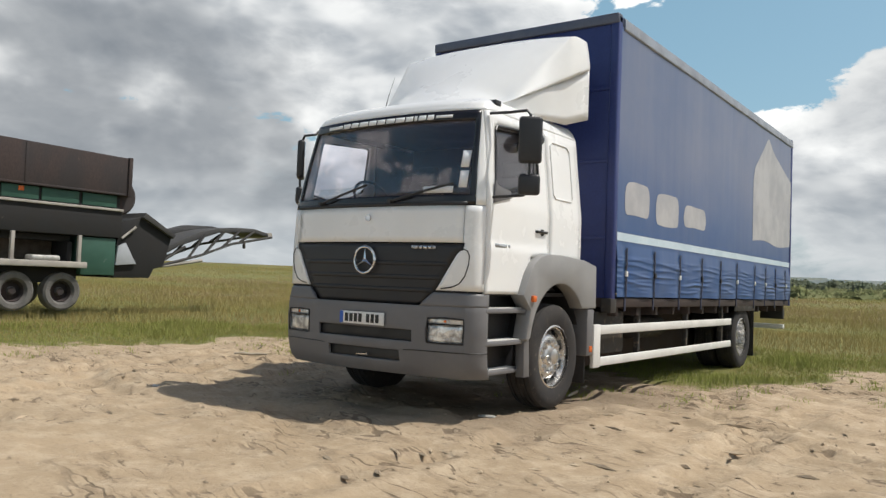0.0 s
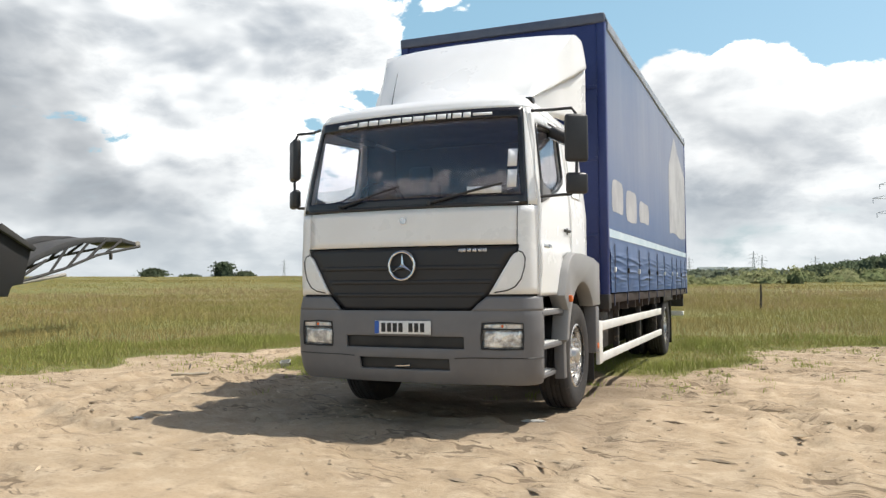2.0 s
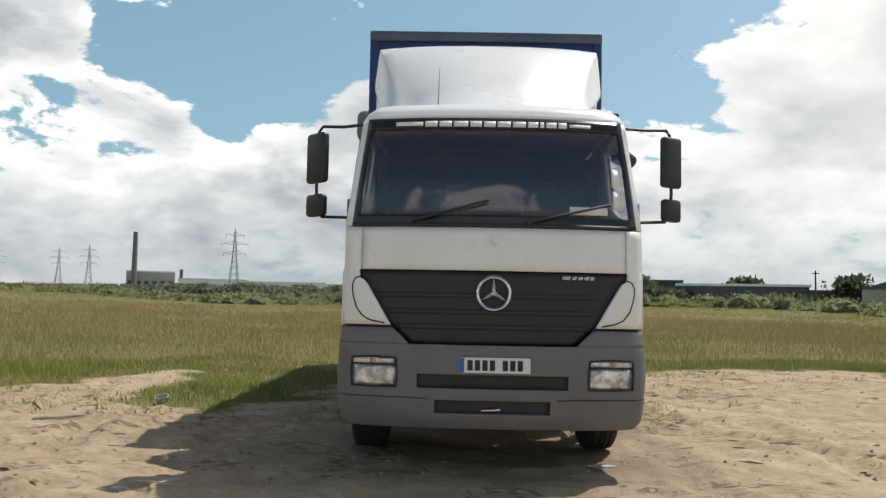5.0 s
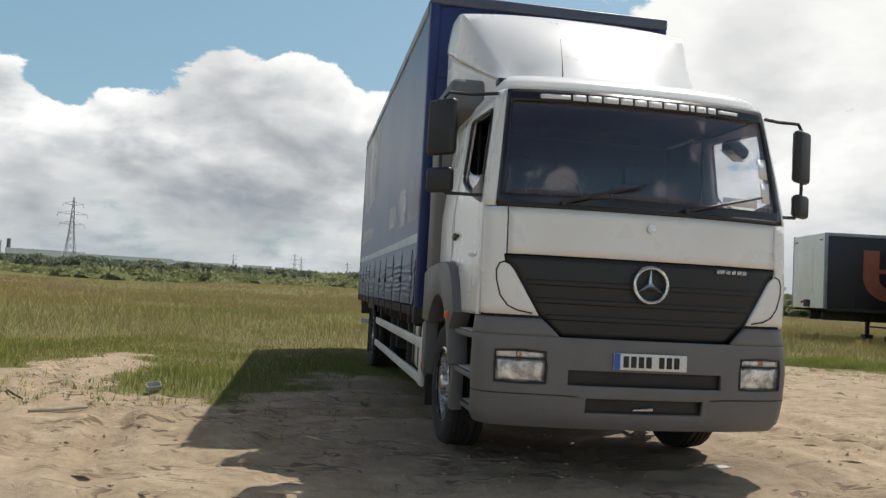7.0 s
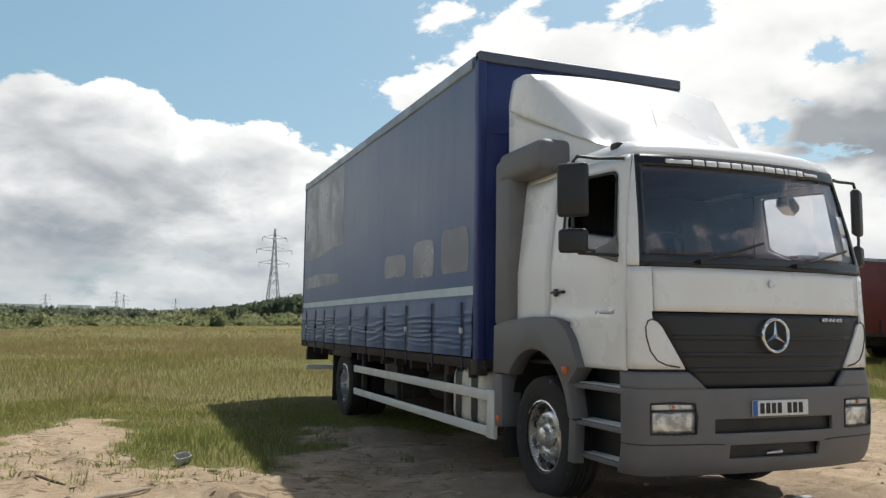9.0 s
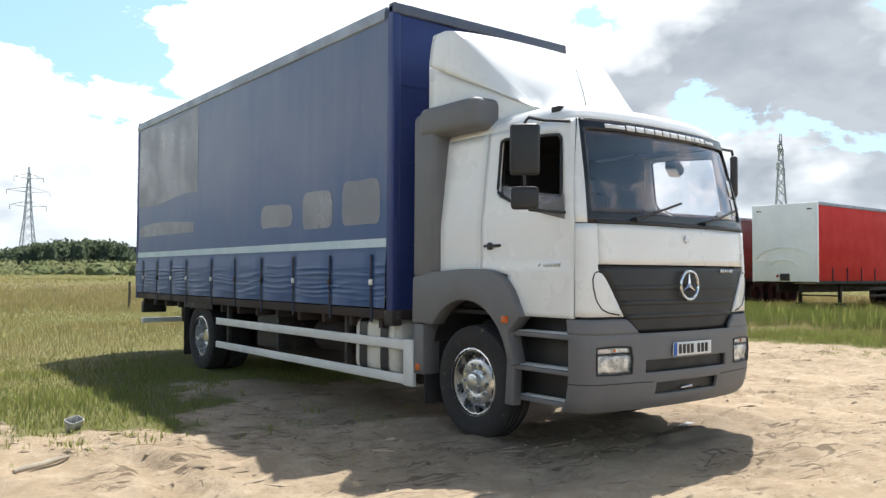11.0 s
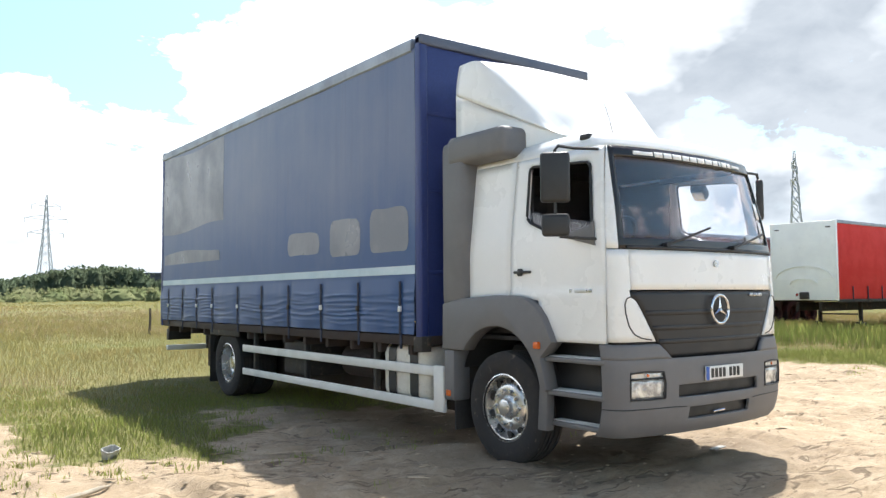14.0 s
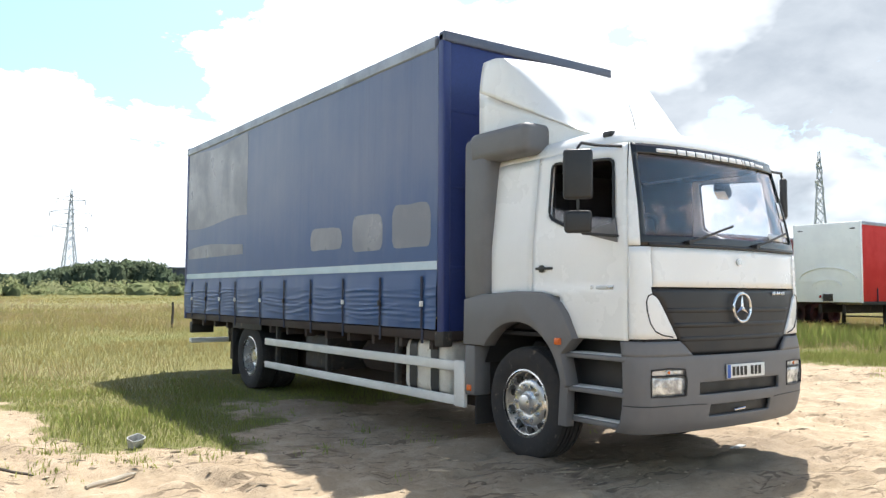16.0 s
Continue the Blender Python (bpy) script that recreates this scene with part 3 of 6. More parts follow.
def tube(points, radius, sides=8, bm=None, caps=True):
    """A round bar along a line of points; radius is one number or one for each point."""
    one = bmesh.new()
    pts = [Vector(p) for p in points]
    rings = []
    up = Vector((0.13, 0.29, 0.95))
    for i, p in enumerate(pts):
        ahead = (pts[min(i + 1, len(pts) - 1)] - pts[max(i - 1, 0)]).normalized()
        side = ahead.cross(up).normalized()
        top = side.cross(ahead)
        r = radius if isinstance(radius, (int, float)) else radius[i]
        rings.append([one.verts.new(p + r * (math.cos(a) * side + math.sin(a) * top)) for a in [2 * math.pi * k / sides for k in range(sides)]])
    for a, b in zip(rings, rings[1:]):
        for k in range(sides):
            one.faces.new((a[k], a[(k + 1) % sides], b[(k + 1) % sides], b[k]))
    if caps:
        one.faces.new(rings[0]), one.faces.new(rings[-1][::-1])
    return merge(bm, one)


def lathe(profile, sides=48, bm=None):
    """Turns a profile of (radius, x) about the x axis."""
    one = bmesh.new()
    rings = []
    for r, x in profile:
        if r < 1e-5:
            rings.append([one.verts.new((x, 0, 0))])
        else:
            rings.append([one.verts.new((x, r * math.cos(2 * math.pi * k / sides), r * math.sin(2 * math.pi * k / sides))) for k in range(sides)])
    for a, b in zip(rings, rings[1:]):
        for k in range(sides):
            j = (k + 1) % sides
            if len(a) == 1 and len(b) > 1:
                one.faces.new((a[0], b[k], b[j]))
            elif len(b) == 1 and len(a) > 1:
                one.faces.new((a[k], a[j], b[0]))
            elif len(a) > 1:
                one.faces.new((a[k], a[j], b[j], b[k]))
    return merge(bm, one)


def grid(fn, us, vs, keep=None, bm=None):
    """A sheet through fn(u, v) at the given steps; keep(u, v) of a cell's middle says which cells stay."""
    one = bmesh.new()
    vv = [[one.verts.new(fn(u, v)) for u in us] for v in vs]
    for j in range(len(vs) - 1):
        for i in range(len(us) - 1):
            if keep and not keep((us[i] + us[i + 1]) / 2, (vs[j] + vs[j + 1]) / 2):
                continue
            one.faces.new((vv[j][i], vv[j][i + 1], vv[j + 1][i + 1], vv[j + 1][i]))
    loose = [v for v in one.verts if not v.link_faces]
    bmesh.ops.delete(one, geom=loose, context="VERTS")
    return merge(bm, one)


def solid(ob, thickness, offset=-1.0, bevel=0.0):
    s = ob.modifiers.new("thickness", "SOLIDIFY")
    s.thickness, s.offset = thickness, offset
    if bevel:
        b = ob.modifiers.new("edge", "BEVEL")
        b.width, b.segments, b.limit_method, b.angle_limit = bevel, 2, "ANGLE", radians(50)
    return ob


def steps(a, b, n):
    return [a + (b - a) * i / n for i in range(n + 1)]


def empty(name, label, category, at=(0, 0, 0), group="", kind=""):
    e = new(name)
    e.empty_display_size = 0.3
    e.location = at
    return tagged(e, label, category, group, kind)


def lerp(v, table):
    """Straight-line look-up in a table of (x, y)."""
    for (a, p), (b, q) in zip(table, table[1:]):
        if v <= b:
            return p + (q - p) * max(0.0, (v - a)) / (b - a)
    return table[-1][1]


# ---- ground ----
def value_noise(x, y, seed):
    """Smooth random field from -1 to 1 over arrays of places."""
    xi, yi = np.floor(x).astype(np.int64), np.floor(y).astype(np.int64)
    fx, fy = x - xi, y - yi
    fx, fy = fx * fx * (3 - 2 * fx), fy * fy * (3 - 2 * fy)

    def corner(i, j):
        h = (i * 374761393 + j * 668265263 + seed * 1442695041) & 0x7FFFFFFF
        h = ((h ^ (h >> 13)) * 1274126177) & 0x7FFFFFFF
        return ((h ^ (h >> 16)) & 0xFFFF) / 32767.5 - 1

    return (corner(xi, yi) * (1 - fx) + corner(xi + 1, yi) * fx) * (1 - fy) + (corner(xi, yi + 1) * (1 - fx) + corner(xi + 1, yi + 1) * fx) * fy


def fbm(x, y, size, seed, octaves=4):
    out, amp = 0.0, 1.0
    for o in range(octaves):
        out = out + amp * value_noise(x / size * 2**o + 17.3 * o, y / size * 2**o - 9.1 * o, seed + o)
        amp *= 0.5
    return out


# Edge of the bare sandy yard, beyond which the meadow begins.
YARD = [(-30, -40), (-9.5, -6), (-8.6, -0.5), (-7.6, 1.6), (-6.8, 4.2), (-5.7, 6.0), (-4.9, 7.6), (-4.75, 6.3), (-4.6, 5.1), (-4.35, 3.8), (-3.2, 3.5), (-2.6, 4.8), (-2.1, 5.9), (-1.3, 6.7), (-0.5, 6.2), (1.0, 4.3),
        (2.0, 5.4), (2.7, 8.6), (5.0, 10.0), (8.8, 10.0), (9.8, 5.0), (14, -8), (30, -40)]


def inside(x, y):
    """Signed distance to the yard's edge over arrays of places: positive inside."""
    best, hit = np.full(np.shape(x), 1e9), np.zeros(np.shape(x), bool)
    for (ax, ay), (bx, by) in zip(YARD, YARD[1:] + YARD[:1]):
        dx, dy = bx - ax, by - ay
        t = np.clip(((x - ax) * dx + (y - ay) * dy) / (dx * dx + dy * dy), 0, 1)
        best = np.minimum(best, np.hypot(x - ax - t * dx, y - ay - t * dy))
        if dy:
            hit ^= ((ay > y) != (by > y)) & (x < dx * (y - ay) / dy + ax)
    return np.where(hit, best, -best)


def grassiness(x, y):
    d = inside(x, y) + 0.55 * fbm(x, y, 2.2, 5) + 0.25 * fbm(x, y, 0.5, 9)
    return np.clip(0.5 - d / 1.1, 0, 1)


# Wheel tracks in the sand: lines of (x, y).
TRACKS = [[(3.03, 4.2), (3.02, 0.5), (3.04, -3.0), (3.2, -9.0)], [(1.62, 1.8), (1.63, -0.9), (1.58, -3.0), (1.4, -9.0)], [(5.2, 6.0), (4.9, 1.5), (5.0, -2.0), (5.6, -8.0)],
          [(2.0, 4.5), (2.5, 2.2), (3.6, 1.2), (6.5, 0.3)], [(-5.2, 6.0), (-4.9, 2.5), (-4.2, -1.5), (-3.0, -6.0)], [(-4.3, 7.5), (-4.05, 4.0), (-3.6, 0.5), (-2.4, -5.0)]]


def height(x, y, fine=True):
    r = np.hypot(x, y - 1.0)
    z = 0.012 * np.clip(r - 5.0, 0, 125) * np.clip(0.75 + 0.25 * y / np.maximum(r, 1.0), 0.3, 1.0)
    az = np.degrees(np.arctan2(x - 2.0, y + 6.0))
    z = z + 0.0138 * np.clip(r - 25.0, 0, 140) * np.clip((-17.0 - az) / 17.0, 0, 1) * np.clip((az + 130) / 30, 0, 1)
    z = z + 0.035 * fbm(x, y, 3.1, 3, 3) * np.clip(r / 6, 0.25, 1) + 0.25 * fbm(x, y, 40.0, 21, 2) * np.clip((r - 16) / 40, 0, 1)
    z = z + 0.02 * np.clip((x - 0.2) / 1.0, 0, 1) * np.clip((6 - r) / 4, 0, 1)
    if fine:
        sand = 1 - grassiness(x, y)
        ledge = fbm(0.97 * x - 0.24 * y, (0.24 * x + 0.97 * y) * 3.2, 1.5, 47, 4)
        torn = np.clip(0.2 + 1.3 * fbm(x, y, 2.6, 49, 2) + 0.25 * np.clip(np.abs(x) - 1.5, -1, 1.5), 0, 1)
        z = z + sand * torn * 0.034 * (np.clip((ledge - 0.05) / 0.05, 0, 1) + np.clip((ledge - 0.5) / 0.05, 0, 1) + np.clip((ledge + 0.42) / 0.05, 0, 1) - 1.6)
        z = z + sand * (0.022 * fbm(x, y, 0.75, 31, 4) + 0.02 * np.abs(fbm(x, y, 0.34, 41, 3)) * np.clip(0.5 + fbm(x, y, 2.4, 45, 2), 0.1, 1.4))
        for k, line in enumerate(TRACKS):
            for (ax, ay), (bx, by) in zip(line, line[1:]):
                dx, dy = bx - ax, by - ay
                n = math.hypot(dx, dy)
                t = ((x - ax) * dx + (y - ay) * dy) / n
                side = ((x - ax) * dy - (y - ay) * dx) / n + 0.1 * value_noise(t / 1.3 + 7 * k, t * 0 + k, 51)
                on = (t > 0) & (t < n)
                rut = np.exp(-((side / 0.15) ** 2)) * (0.038 + 0.026 * np.sign(np.sin(t * 40 + 9 * np.abs(side)))) - 0.036 * np.exp(-(((np.abs(side) - 0.25) / 0.08) ** 2))
                z = z - np.where(on, rut * sand * np.clip(0.65 + 0.6 * value_noise(t / 0.9, t * 0 + 3 * k, 61), 0, 1), 0)
    return z


def ground_level(x, y):
    return float(height(np.array([float(x)]), np.array([float(y)]))[0])


def spread(lo, hi, step, far):
    inner = list(np.arange(lo, hi + step / 2, step))
    out, d = [], step
    at = hi
    while at < far:
        d *= 1.13
        at += d
        out.append(at)
    left = [lo + hi - v for v in out][::-1]
    return np.array(left + inner + out)


gx, gy = spread(-10.0, 11.0, 0.055, 2600.0), spread(-7.5, 12.0, 0.055, 2600.0)
GX, GY = np.meshgrid(gx, gy)
GZ = height(GX, GY)
nx, ny = len(gx), len(gy)
quad = (np.arange(ny - 1)[:, None] * nx + np.arange(nx - 1)[None, :]).ravel()
quads = np.stack([quad, quad + 1, quad + nx + 1, quad + nx], 1)
ground_mesh = bpy.data.meshes.new("ground")
ground_mesh.vertices.add(nx * ny)
ground_mesh.vertices.foreach_set("co", np.stack([GX, GY, GZ], -1).astype(np.float32).ravel())
ground_mesh.loops.add(quads.size)
ground_mesh.loops.foreach_set("vertex_index", quads.astype(np.int32).ravel())
ground_mesh.polygons.add(len(quads))
ground_mesh.polygons.foreach_set("loop_start", np.arange(0, quads.size, 4, dtype=np.int32))
ground_mesh.update()
ground_mesh.shade_smooth()
ground_mesh.attributes.new("grassy", "FLOAT", "POINT").data.foreach_set("value", grassiness(GX, GY).astype(np.float32).ravel())
# Mask round the lorry's front half where shade is painted into the sand.
under_shade = np.exp(-((GX / 1.9) ** 4) - ((np.clip(np.abs(GY - 3.2) - 2.2, 0, 99) / 1.2) ** 2)) * np.clip(0.7 + 0.5 * fbm(GX, GY, 1.4, 71), 0, 1)
ground_mesh.attributes.new("under_shade", "FLOAT", "POINT").data.foreach_set("value", under_shade.astype(np.float32).ravel())
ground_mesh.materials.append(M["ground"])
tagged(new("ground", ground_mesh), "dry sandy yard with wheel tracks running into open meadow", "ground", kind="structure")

# ---- curtain-sided lorry ----
lorry = empty("curtain_sider_lorry", "white-cabbed lorry with faded blue curtain-sided body on sand", "lorry")


def half_width(z):
    return lerp(z, [(0.9, 1.13), (1.9, 1.13), (2.72, 1.035), (2.80, 1.0), (2.86, 0.945), (2.90, 0.85), (2.92, 0.6)])


def front_y(z):
    return lerp(z, [(0.9, 0.01), (1.4, -0.005), (1.87, 0.02), (2.2, 0.075), (2.72, 0.19), (2.80, 0.235), (2.86, 0.33), (2.90, 0.48), (2.92, 0.8)])


def bow_plan(s, z, hw, yf, bow=0.11, r=0.13):
    """Point on a bowed front that turns round a corner into straight sides, s metres from the middle."""
    sign, a = (1 if s >= 0 else -1), abs(s)
    x0 = hw - r
    for _ in range(3):
        phi = math.atan(bow * 2.5 / x0)
        x0 = hw - r + r * math.sin(phi)
    if a <= x0:
        return Vector((sign * a, yf + bow * (a / x0) ** 2.5, z))
    arc = r * (math.pi / 2 - phi)
    cx, cy = x0 - r * math.sin(phi), yf + bow + r * math.cos(phi)
    if a <= x0 + arc:
        t = phi + (a - x0) / r
        return Vector((sign * (cx + r * math.sin(t)), cy - r * math.cos(t), z))
    return Vector((sign * hw, cy + a - x0 - arc, z))


def cab(s, z, out=0.0):
    p = bow_plan(s, z, half_width(z), front_y(z))
    if out:
        e = 0.01
        t = (bow_plan(s + e, z, half_width(z), front_y(z)) - bow_plan(s - e, z, half_width(z), front_y(z))).normalized()
        p = p + out * Vector((t.y, -t.x, 0))
    return p


def s_at(y, z):
    """How far round the cab's skin the point at depth y lies."""
    lo, hi = 0.0, 4.0
    for _ in range(30):
        mid = (lo + hi) / 2
        lo, hi = (mid, hi) if cab(mid, z).y < y else (lo, mid)
    return lo


def cab_y(sign, y, z, out=0.0):
    return cab(sign * s_at(y, z), z, out)


def grille_edge(z):
    return lerp(z, [(1.0, 0.60), (1.06, 0.66), (1.13, 0.745), (1.44, 0.93), (1.468, 0.955), (1.48, 0.985), (1.541, 0.995), (1.546, 0.98), (1.9, 0.98)])


def skin(name, mat, fn, us, vs, parent, thick=0.02, keep=None, label="", bevel=0.0):
    ob = part(name, grid(fn, us, vs, keep), mat, parent, label, smooth=35)
    # Sheet normals face outwards, so that the thickness goes inwards.
    me = ob.data
    c = Vector((0, 1.3, 2.0))
    up = sum(1 if f.normal.dot(f.center - c) > 0 else -1 for f in me.polygons)
    if up < 0:
        me.flip_normals()
    return solid(ob, thick, bevel=bevel)


def mirror_sides():
    return ((-1, "off"), (1, "near"))


# cab shell
shell = skin("cab_shell", "white", lambda u, v: cab(u, v), steps(-0.98, 0.98, 28), steps(1.545, 1.862, 6), lorry, 0.03, label="white bonnet panel")


def roof_point(u, v):
    k = s_at(2.04, v)
    return cab(u * k, v)


roof = bmesh.new()
levels = [2.725, 2.75, 2.78, 2.80, 2.83, 2.86, 2.885, 2.90, 2.915]
ring_steps = steps(-1, 1, 60)
rows = [[roof.verts.new(roof_point(u, v)) for u in ring_steps] for v in levels]
for a, b in zip(rows, rows[1:]):
    for i in range(len(a) - 1):
        roof.faces.new((a[i], a[i + 1], b[i + 1], b[i]))
hub_vert = roof.verts.new((0, 1.5, 2.925))
for i in range(len(rows[-1]) - 1):
    roof.faces.new((rows[-1][i], rows[-1][i + 1], hub_vert))
roof_ob = part("cab_roof", roof, "white", lorry, "rounded white cab roof", smooth=50)
solid(roof_ob, 0.02, -1)

# grille with shallow ribs
skin("grille", "grille", lambda u, v: cab(u * grille_edge(v), v, -0.012), steps(-1, 1, 24), sorted(steps(1.0, 1.535, 14) + [1.44, 1.468, 1.48]), lorry, 0.02, label="matt black trapezoid grille")
for z in (1.13, 1.24, 1.36):
    skin("grille_rib", "grille", lambda u, v: cab(u * (grille_edge(z) - 0.03), z + v * 0.02, -0.012 + 0.004 * (1 - v * v)), steps(-1, 1, 20), (-1, -0.5, 0, 0.5, 1), lorry, 0.006)

skin("panel_gap", "ink", lambda u, v: cab(u, v, -0.03), steps(-1.22, 1.22, 40), steps(1.08, 1.17, 3), lorry, 0.01)

# corner panels with the blanked lamp covers
for sign, side in mirror_sides():
    edge = lambda u, v: cab(sign * (max(grille_edge(v), 0.0) + 0.008 + u * (s_at(0.225, v) - grille_edge(v) - 0.008)), v)
    skin("corner_panel", "white", edge, steps(0, 1, 12), sorted(steps(1.135, 1.862, 12) + [1.44, 1.468, 1.48, 1.541, 1.546]), lorry, 0.03)

    rim_line = [(0.992, 1.49), (1.03, 1.475), (1.05, 1.43), (1.045, 1.36), (1.015, 1.26), (0.965, 1.195), (0.90, 1.165), (0.80, 1.148)]
    part("lamp_seal", tube([cab(sign * a, b, 0.001) for a, b in rim_line], 0.0055, 6), "black_plastic", lorry)

# windscreen and its black border
frit = lambda u, v: abs(u) > 0.955 or v < 1.955 or v > 2.635
border = skin("windscreen_border", "frit", lambda u, v: cab(u * lerp(v, [(1.87, 1.07), (2.72, 0.985)]), v, 0.0), sorted(steps(-1, 1, 40) + [-0.955, 0.955]),
              sorted(steps(1.872, 2.722, 24) + [1.955, 2.635]), lorry, 0.012, keep=frit, label="black windscreen border")
screen = skin("windscreen", "screen_glass", lambda u, v: cab(u * lerp(v, [(1.87, 1.05), (2.72, 0.965)]), v, -0.013), steps(-1, 1, 32), steps(1.94, 2.65, 12), lorry, 0.006, label="tinted laminated windscreen")
screen.visible_shadow = False
# sun strip lettering, as plain bars
bars = ((-0.76, -0.55, 0.026), (-0.535, -0.44, 0.036), (-0.425, -0.33, 0.036), (-0.315, -0.205, 0.036), (-0.19, -0.10, 0.036), (-0.085, 0.005, 0.036), (0.02, 0.12, 0.036), (0.135, 0.235, 0.036),
        (0.25, 0.33, 0.036), (0.345, 0.375, 0.036), (0.39, 0.47, 0.036), (0.485, 0.55, 0.036), (0.57, 0.735, 0.02))
for a, b, h in bars:
    skin("lettering_bar", "decal", lambda u, v: cab(u, 2.672 + v * h * 0.62, 0.004), steps(a, b, 3), (-1, 0, 1), border, 0.002)
skin("wiper_cowl", "black_plastic", lambda u, v: cab(u, v, 0.012), steps(-1.0, 1.0, 30), steps(1.868, 1.895, 2), lorry, 0.02)
for a, b in (((-0.62, 1.905), (-0.05, 2.065)), ((0.25, 1.905), (0.86, 2.055))):
    p = [cab(a[0] + (b[0] - a[0]) * t, a[1] + (b[1] - a[1]) * t, 0.03) for t in steps(0, 1, 8)]
    arm = part("wiper", tube(p, 0.011, 6), "black_plastic", lorry)
    part("wiper_pivot", tube([cab(a[0], a[1], 0.0), cab(a[0], a[1], 0.05)], 0.02, 8), "black_plastic", arm)
# stickers inside the near edge of the screen
for z0, z1, s0, s1 in ((2.20, 2.35, 0.89, 0.965), (2.02, 2.17, 0.895, 0.97), (1.975, 2.035, 0.56, 0.85)):
    skin("windscreen_sticker", "decal", lambda u, v: cab(u, v, -0.007), steps(s0, s1, 3), steps(z0, z1, 2), lorry, 0.002, label="pale paper sticker")

# doors, rear side panels, pillars
sill = [(0.2, 1.93), (0.36, 1.955), (0.9, 2.06), (1.15, 2.16), (1.35, 2.19), (2.1, 2.19)]
head_line = [(0.2, 2.56), (0.42, 2.60), (1.15, 2.645), (1.4, 2.65), (2.1, 2.65)]


def door_point(sign, y, v, out=0.0):
    lo, hi = lerp(y, sill), lerp(y, head_line)
    z = 1.12 + v * (lo - 1.12) if v <= 1 else lo + (v - 1) * (hi - lo) if v <= 2 else hi + (v - 2) * (2.722 - hi)
    front = lerp(z, [(1.1, 0.235), (1.9, 0.235), (2.72, 0.335)])
    return cab_y(sign, front + (y - 0.235) * (1.342 - front) / (1.342 - 0.235), z, out + 0.012 * max(0.0, min(1.0, (1.555 - z) / 0.03)))


for sign, side in mirror_sides():
    pillar = lambda u, v: cab(sign * (lerp(v, [(1.87, 1.075), (2.72, 0.99)]) + u * (s_at(lerp(v, [(1.87, 0.226), (2.72, 0.326)]), v) - lerp(v, [(1.87, 1.075), (2.72, 0.99)]))), v)
    skin("windscreen_pillar", "white", pillar, steps(0, 1, 6), steps(1.872, 2.722, 14), lorry, 0.03)
    hole = lambda y, v: not (0.36 < y < 1.15 and 1 < v < 2) and not (v < 0.35 and y > 0.98)
    ys = sorted(set(steps(0.235, 0.36, 3) + steps(0.36, 1.15, 14) + steps(1.15, 1.342, 4) + [0.98]))
    door = skin("cab_door", "white", lambda y, v: door_point(sign, y, v), ys, sorted(steps(0, 1, 26) + [0.35] + steps(1, 2, 8)[1:] + steps(2, 3, 2)[1:]), lorry, 0.03, keep=hole, label="white cab door with black handle")
    pane = skin("door_window", "glass", lambda y, v: door_point(sign, y, v, -0.012), steps(0.35, 1.16, 10), steps(0.98, 2.02 if sign > 0 else 1.22, 6), door, 0.005, label="clear door glass" if sign > 0 else "door glass wound down")
    pane.visible_shadow = False
    loop = [(y, 1.0) for y in steps(0.37, 1.10, 8)] + [(1.14, 1.05)] + [(1.15, v) for v in steps(1.1, 1.9, 5)] + [(1.14, 1.96)] + [(y, 2.0) for y in steps(1.1, 0.40, 8)] + [(0.365, v) for v in steps(1.95, 1.02, 6)]
    part("window_seal", tube([door_point(sign, y, v, 0.003) for y, v in loop + loop[:1]], 0.013, 6, caps=False), "black_plastic", door, "black rubber seal")
    part("quarter_trim", prism([(0.33, 1.90), (0.62, 1.97), (0.60, 2.03), (0.40, 2.06), (0.35, 2.1)], "x", sign * 1.118, sign * 1.14, 0.004), "grey_plastic", door)
    hx = sign * 1.135
    part("door_handle", box(hx - 0.018, hx + 0.020, 1.08, 1.29, 1.698, 1.722, 0.008, box(hx - 0.02, hx + 0.003, 1.18, 1.24, 1.675, 1.74, 0.012)), "black_plastic", door, "black pull handle")
    part("model_badge", box(hx - 0.006, hx + 0.006, 0.37, 0.56, 1.522, 1.556, 0.002, box(hx - 0.006, hx + 0.006, 0.59, 0.62, 1.522, 1.556, 0.002)), "silver", door)
    rear = skin("cab_side_panel", "white", lambda y, z: cab_y(sign, y, z), steps(1.354, 2.04, 8), steps(1.44, 2.722, 16), lorry, 0.03)
    if sign > 0:
        seam = [(1.45, 2.10), (1.45, 2.58), (1.50, 2.62), (1.80, 2.62), (1.86, 2.57), (1.86, 2.10), (1.82, 2.06), (1.49, 2.06)]
        part("blind_window", tube([cab_y(1, y, z, 0.002) for y, z in seam + seam[:1]], 0.009, 6, caps=False), "white", rear, "pressed blind window outline")
    part("roof_marker", box(sign * 0.975 - 0.035, sign * 0.975 + 0.035, 0.50, 0.60, 2.80, 2.85, 0.012), "black_plastic", roof_ob)
part("cab_rear_wall", box(-1.02, 1.02, 2.02, 2.045, 1.12, 2.75, 0.01), "white", lorry)
part("aerial", tube([(-0.455, 0.70, 2.90), (-0.45, 0.76, 3.1), (-0.447, 0.84, 3.30)], [0.006, 0.003, 0.0015], 6), "black_plastic", roof_ob)

# badges
star = part("grille_ring", bmesh.new(), "chrome", lorry, "chrome ring badge")
ring_bm = bmesh.new()
R, rr = 0.118, 0.013
for k in range(40):
    for j in range(8):
        a, b = 2 * math.pi * k / 40, 2 * math.pi * j / 8
        ring_bm.verts.new(((R + rr * math.cos(b)) * math.sin(a), -0.022 + rr * math.sin(b), 1.38 + (R + rr * math.cos(b)) * math.cos(a)))
ring_bm.verts.ensure_lookup_table()
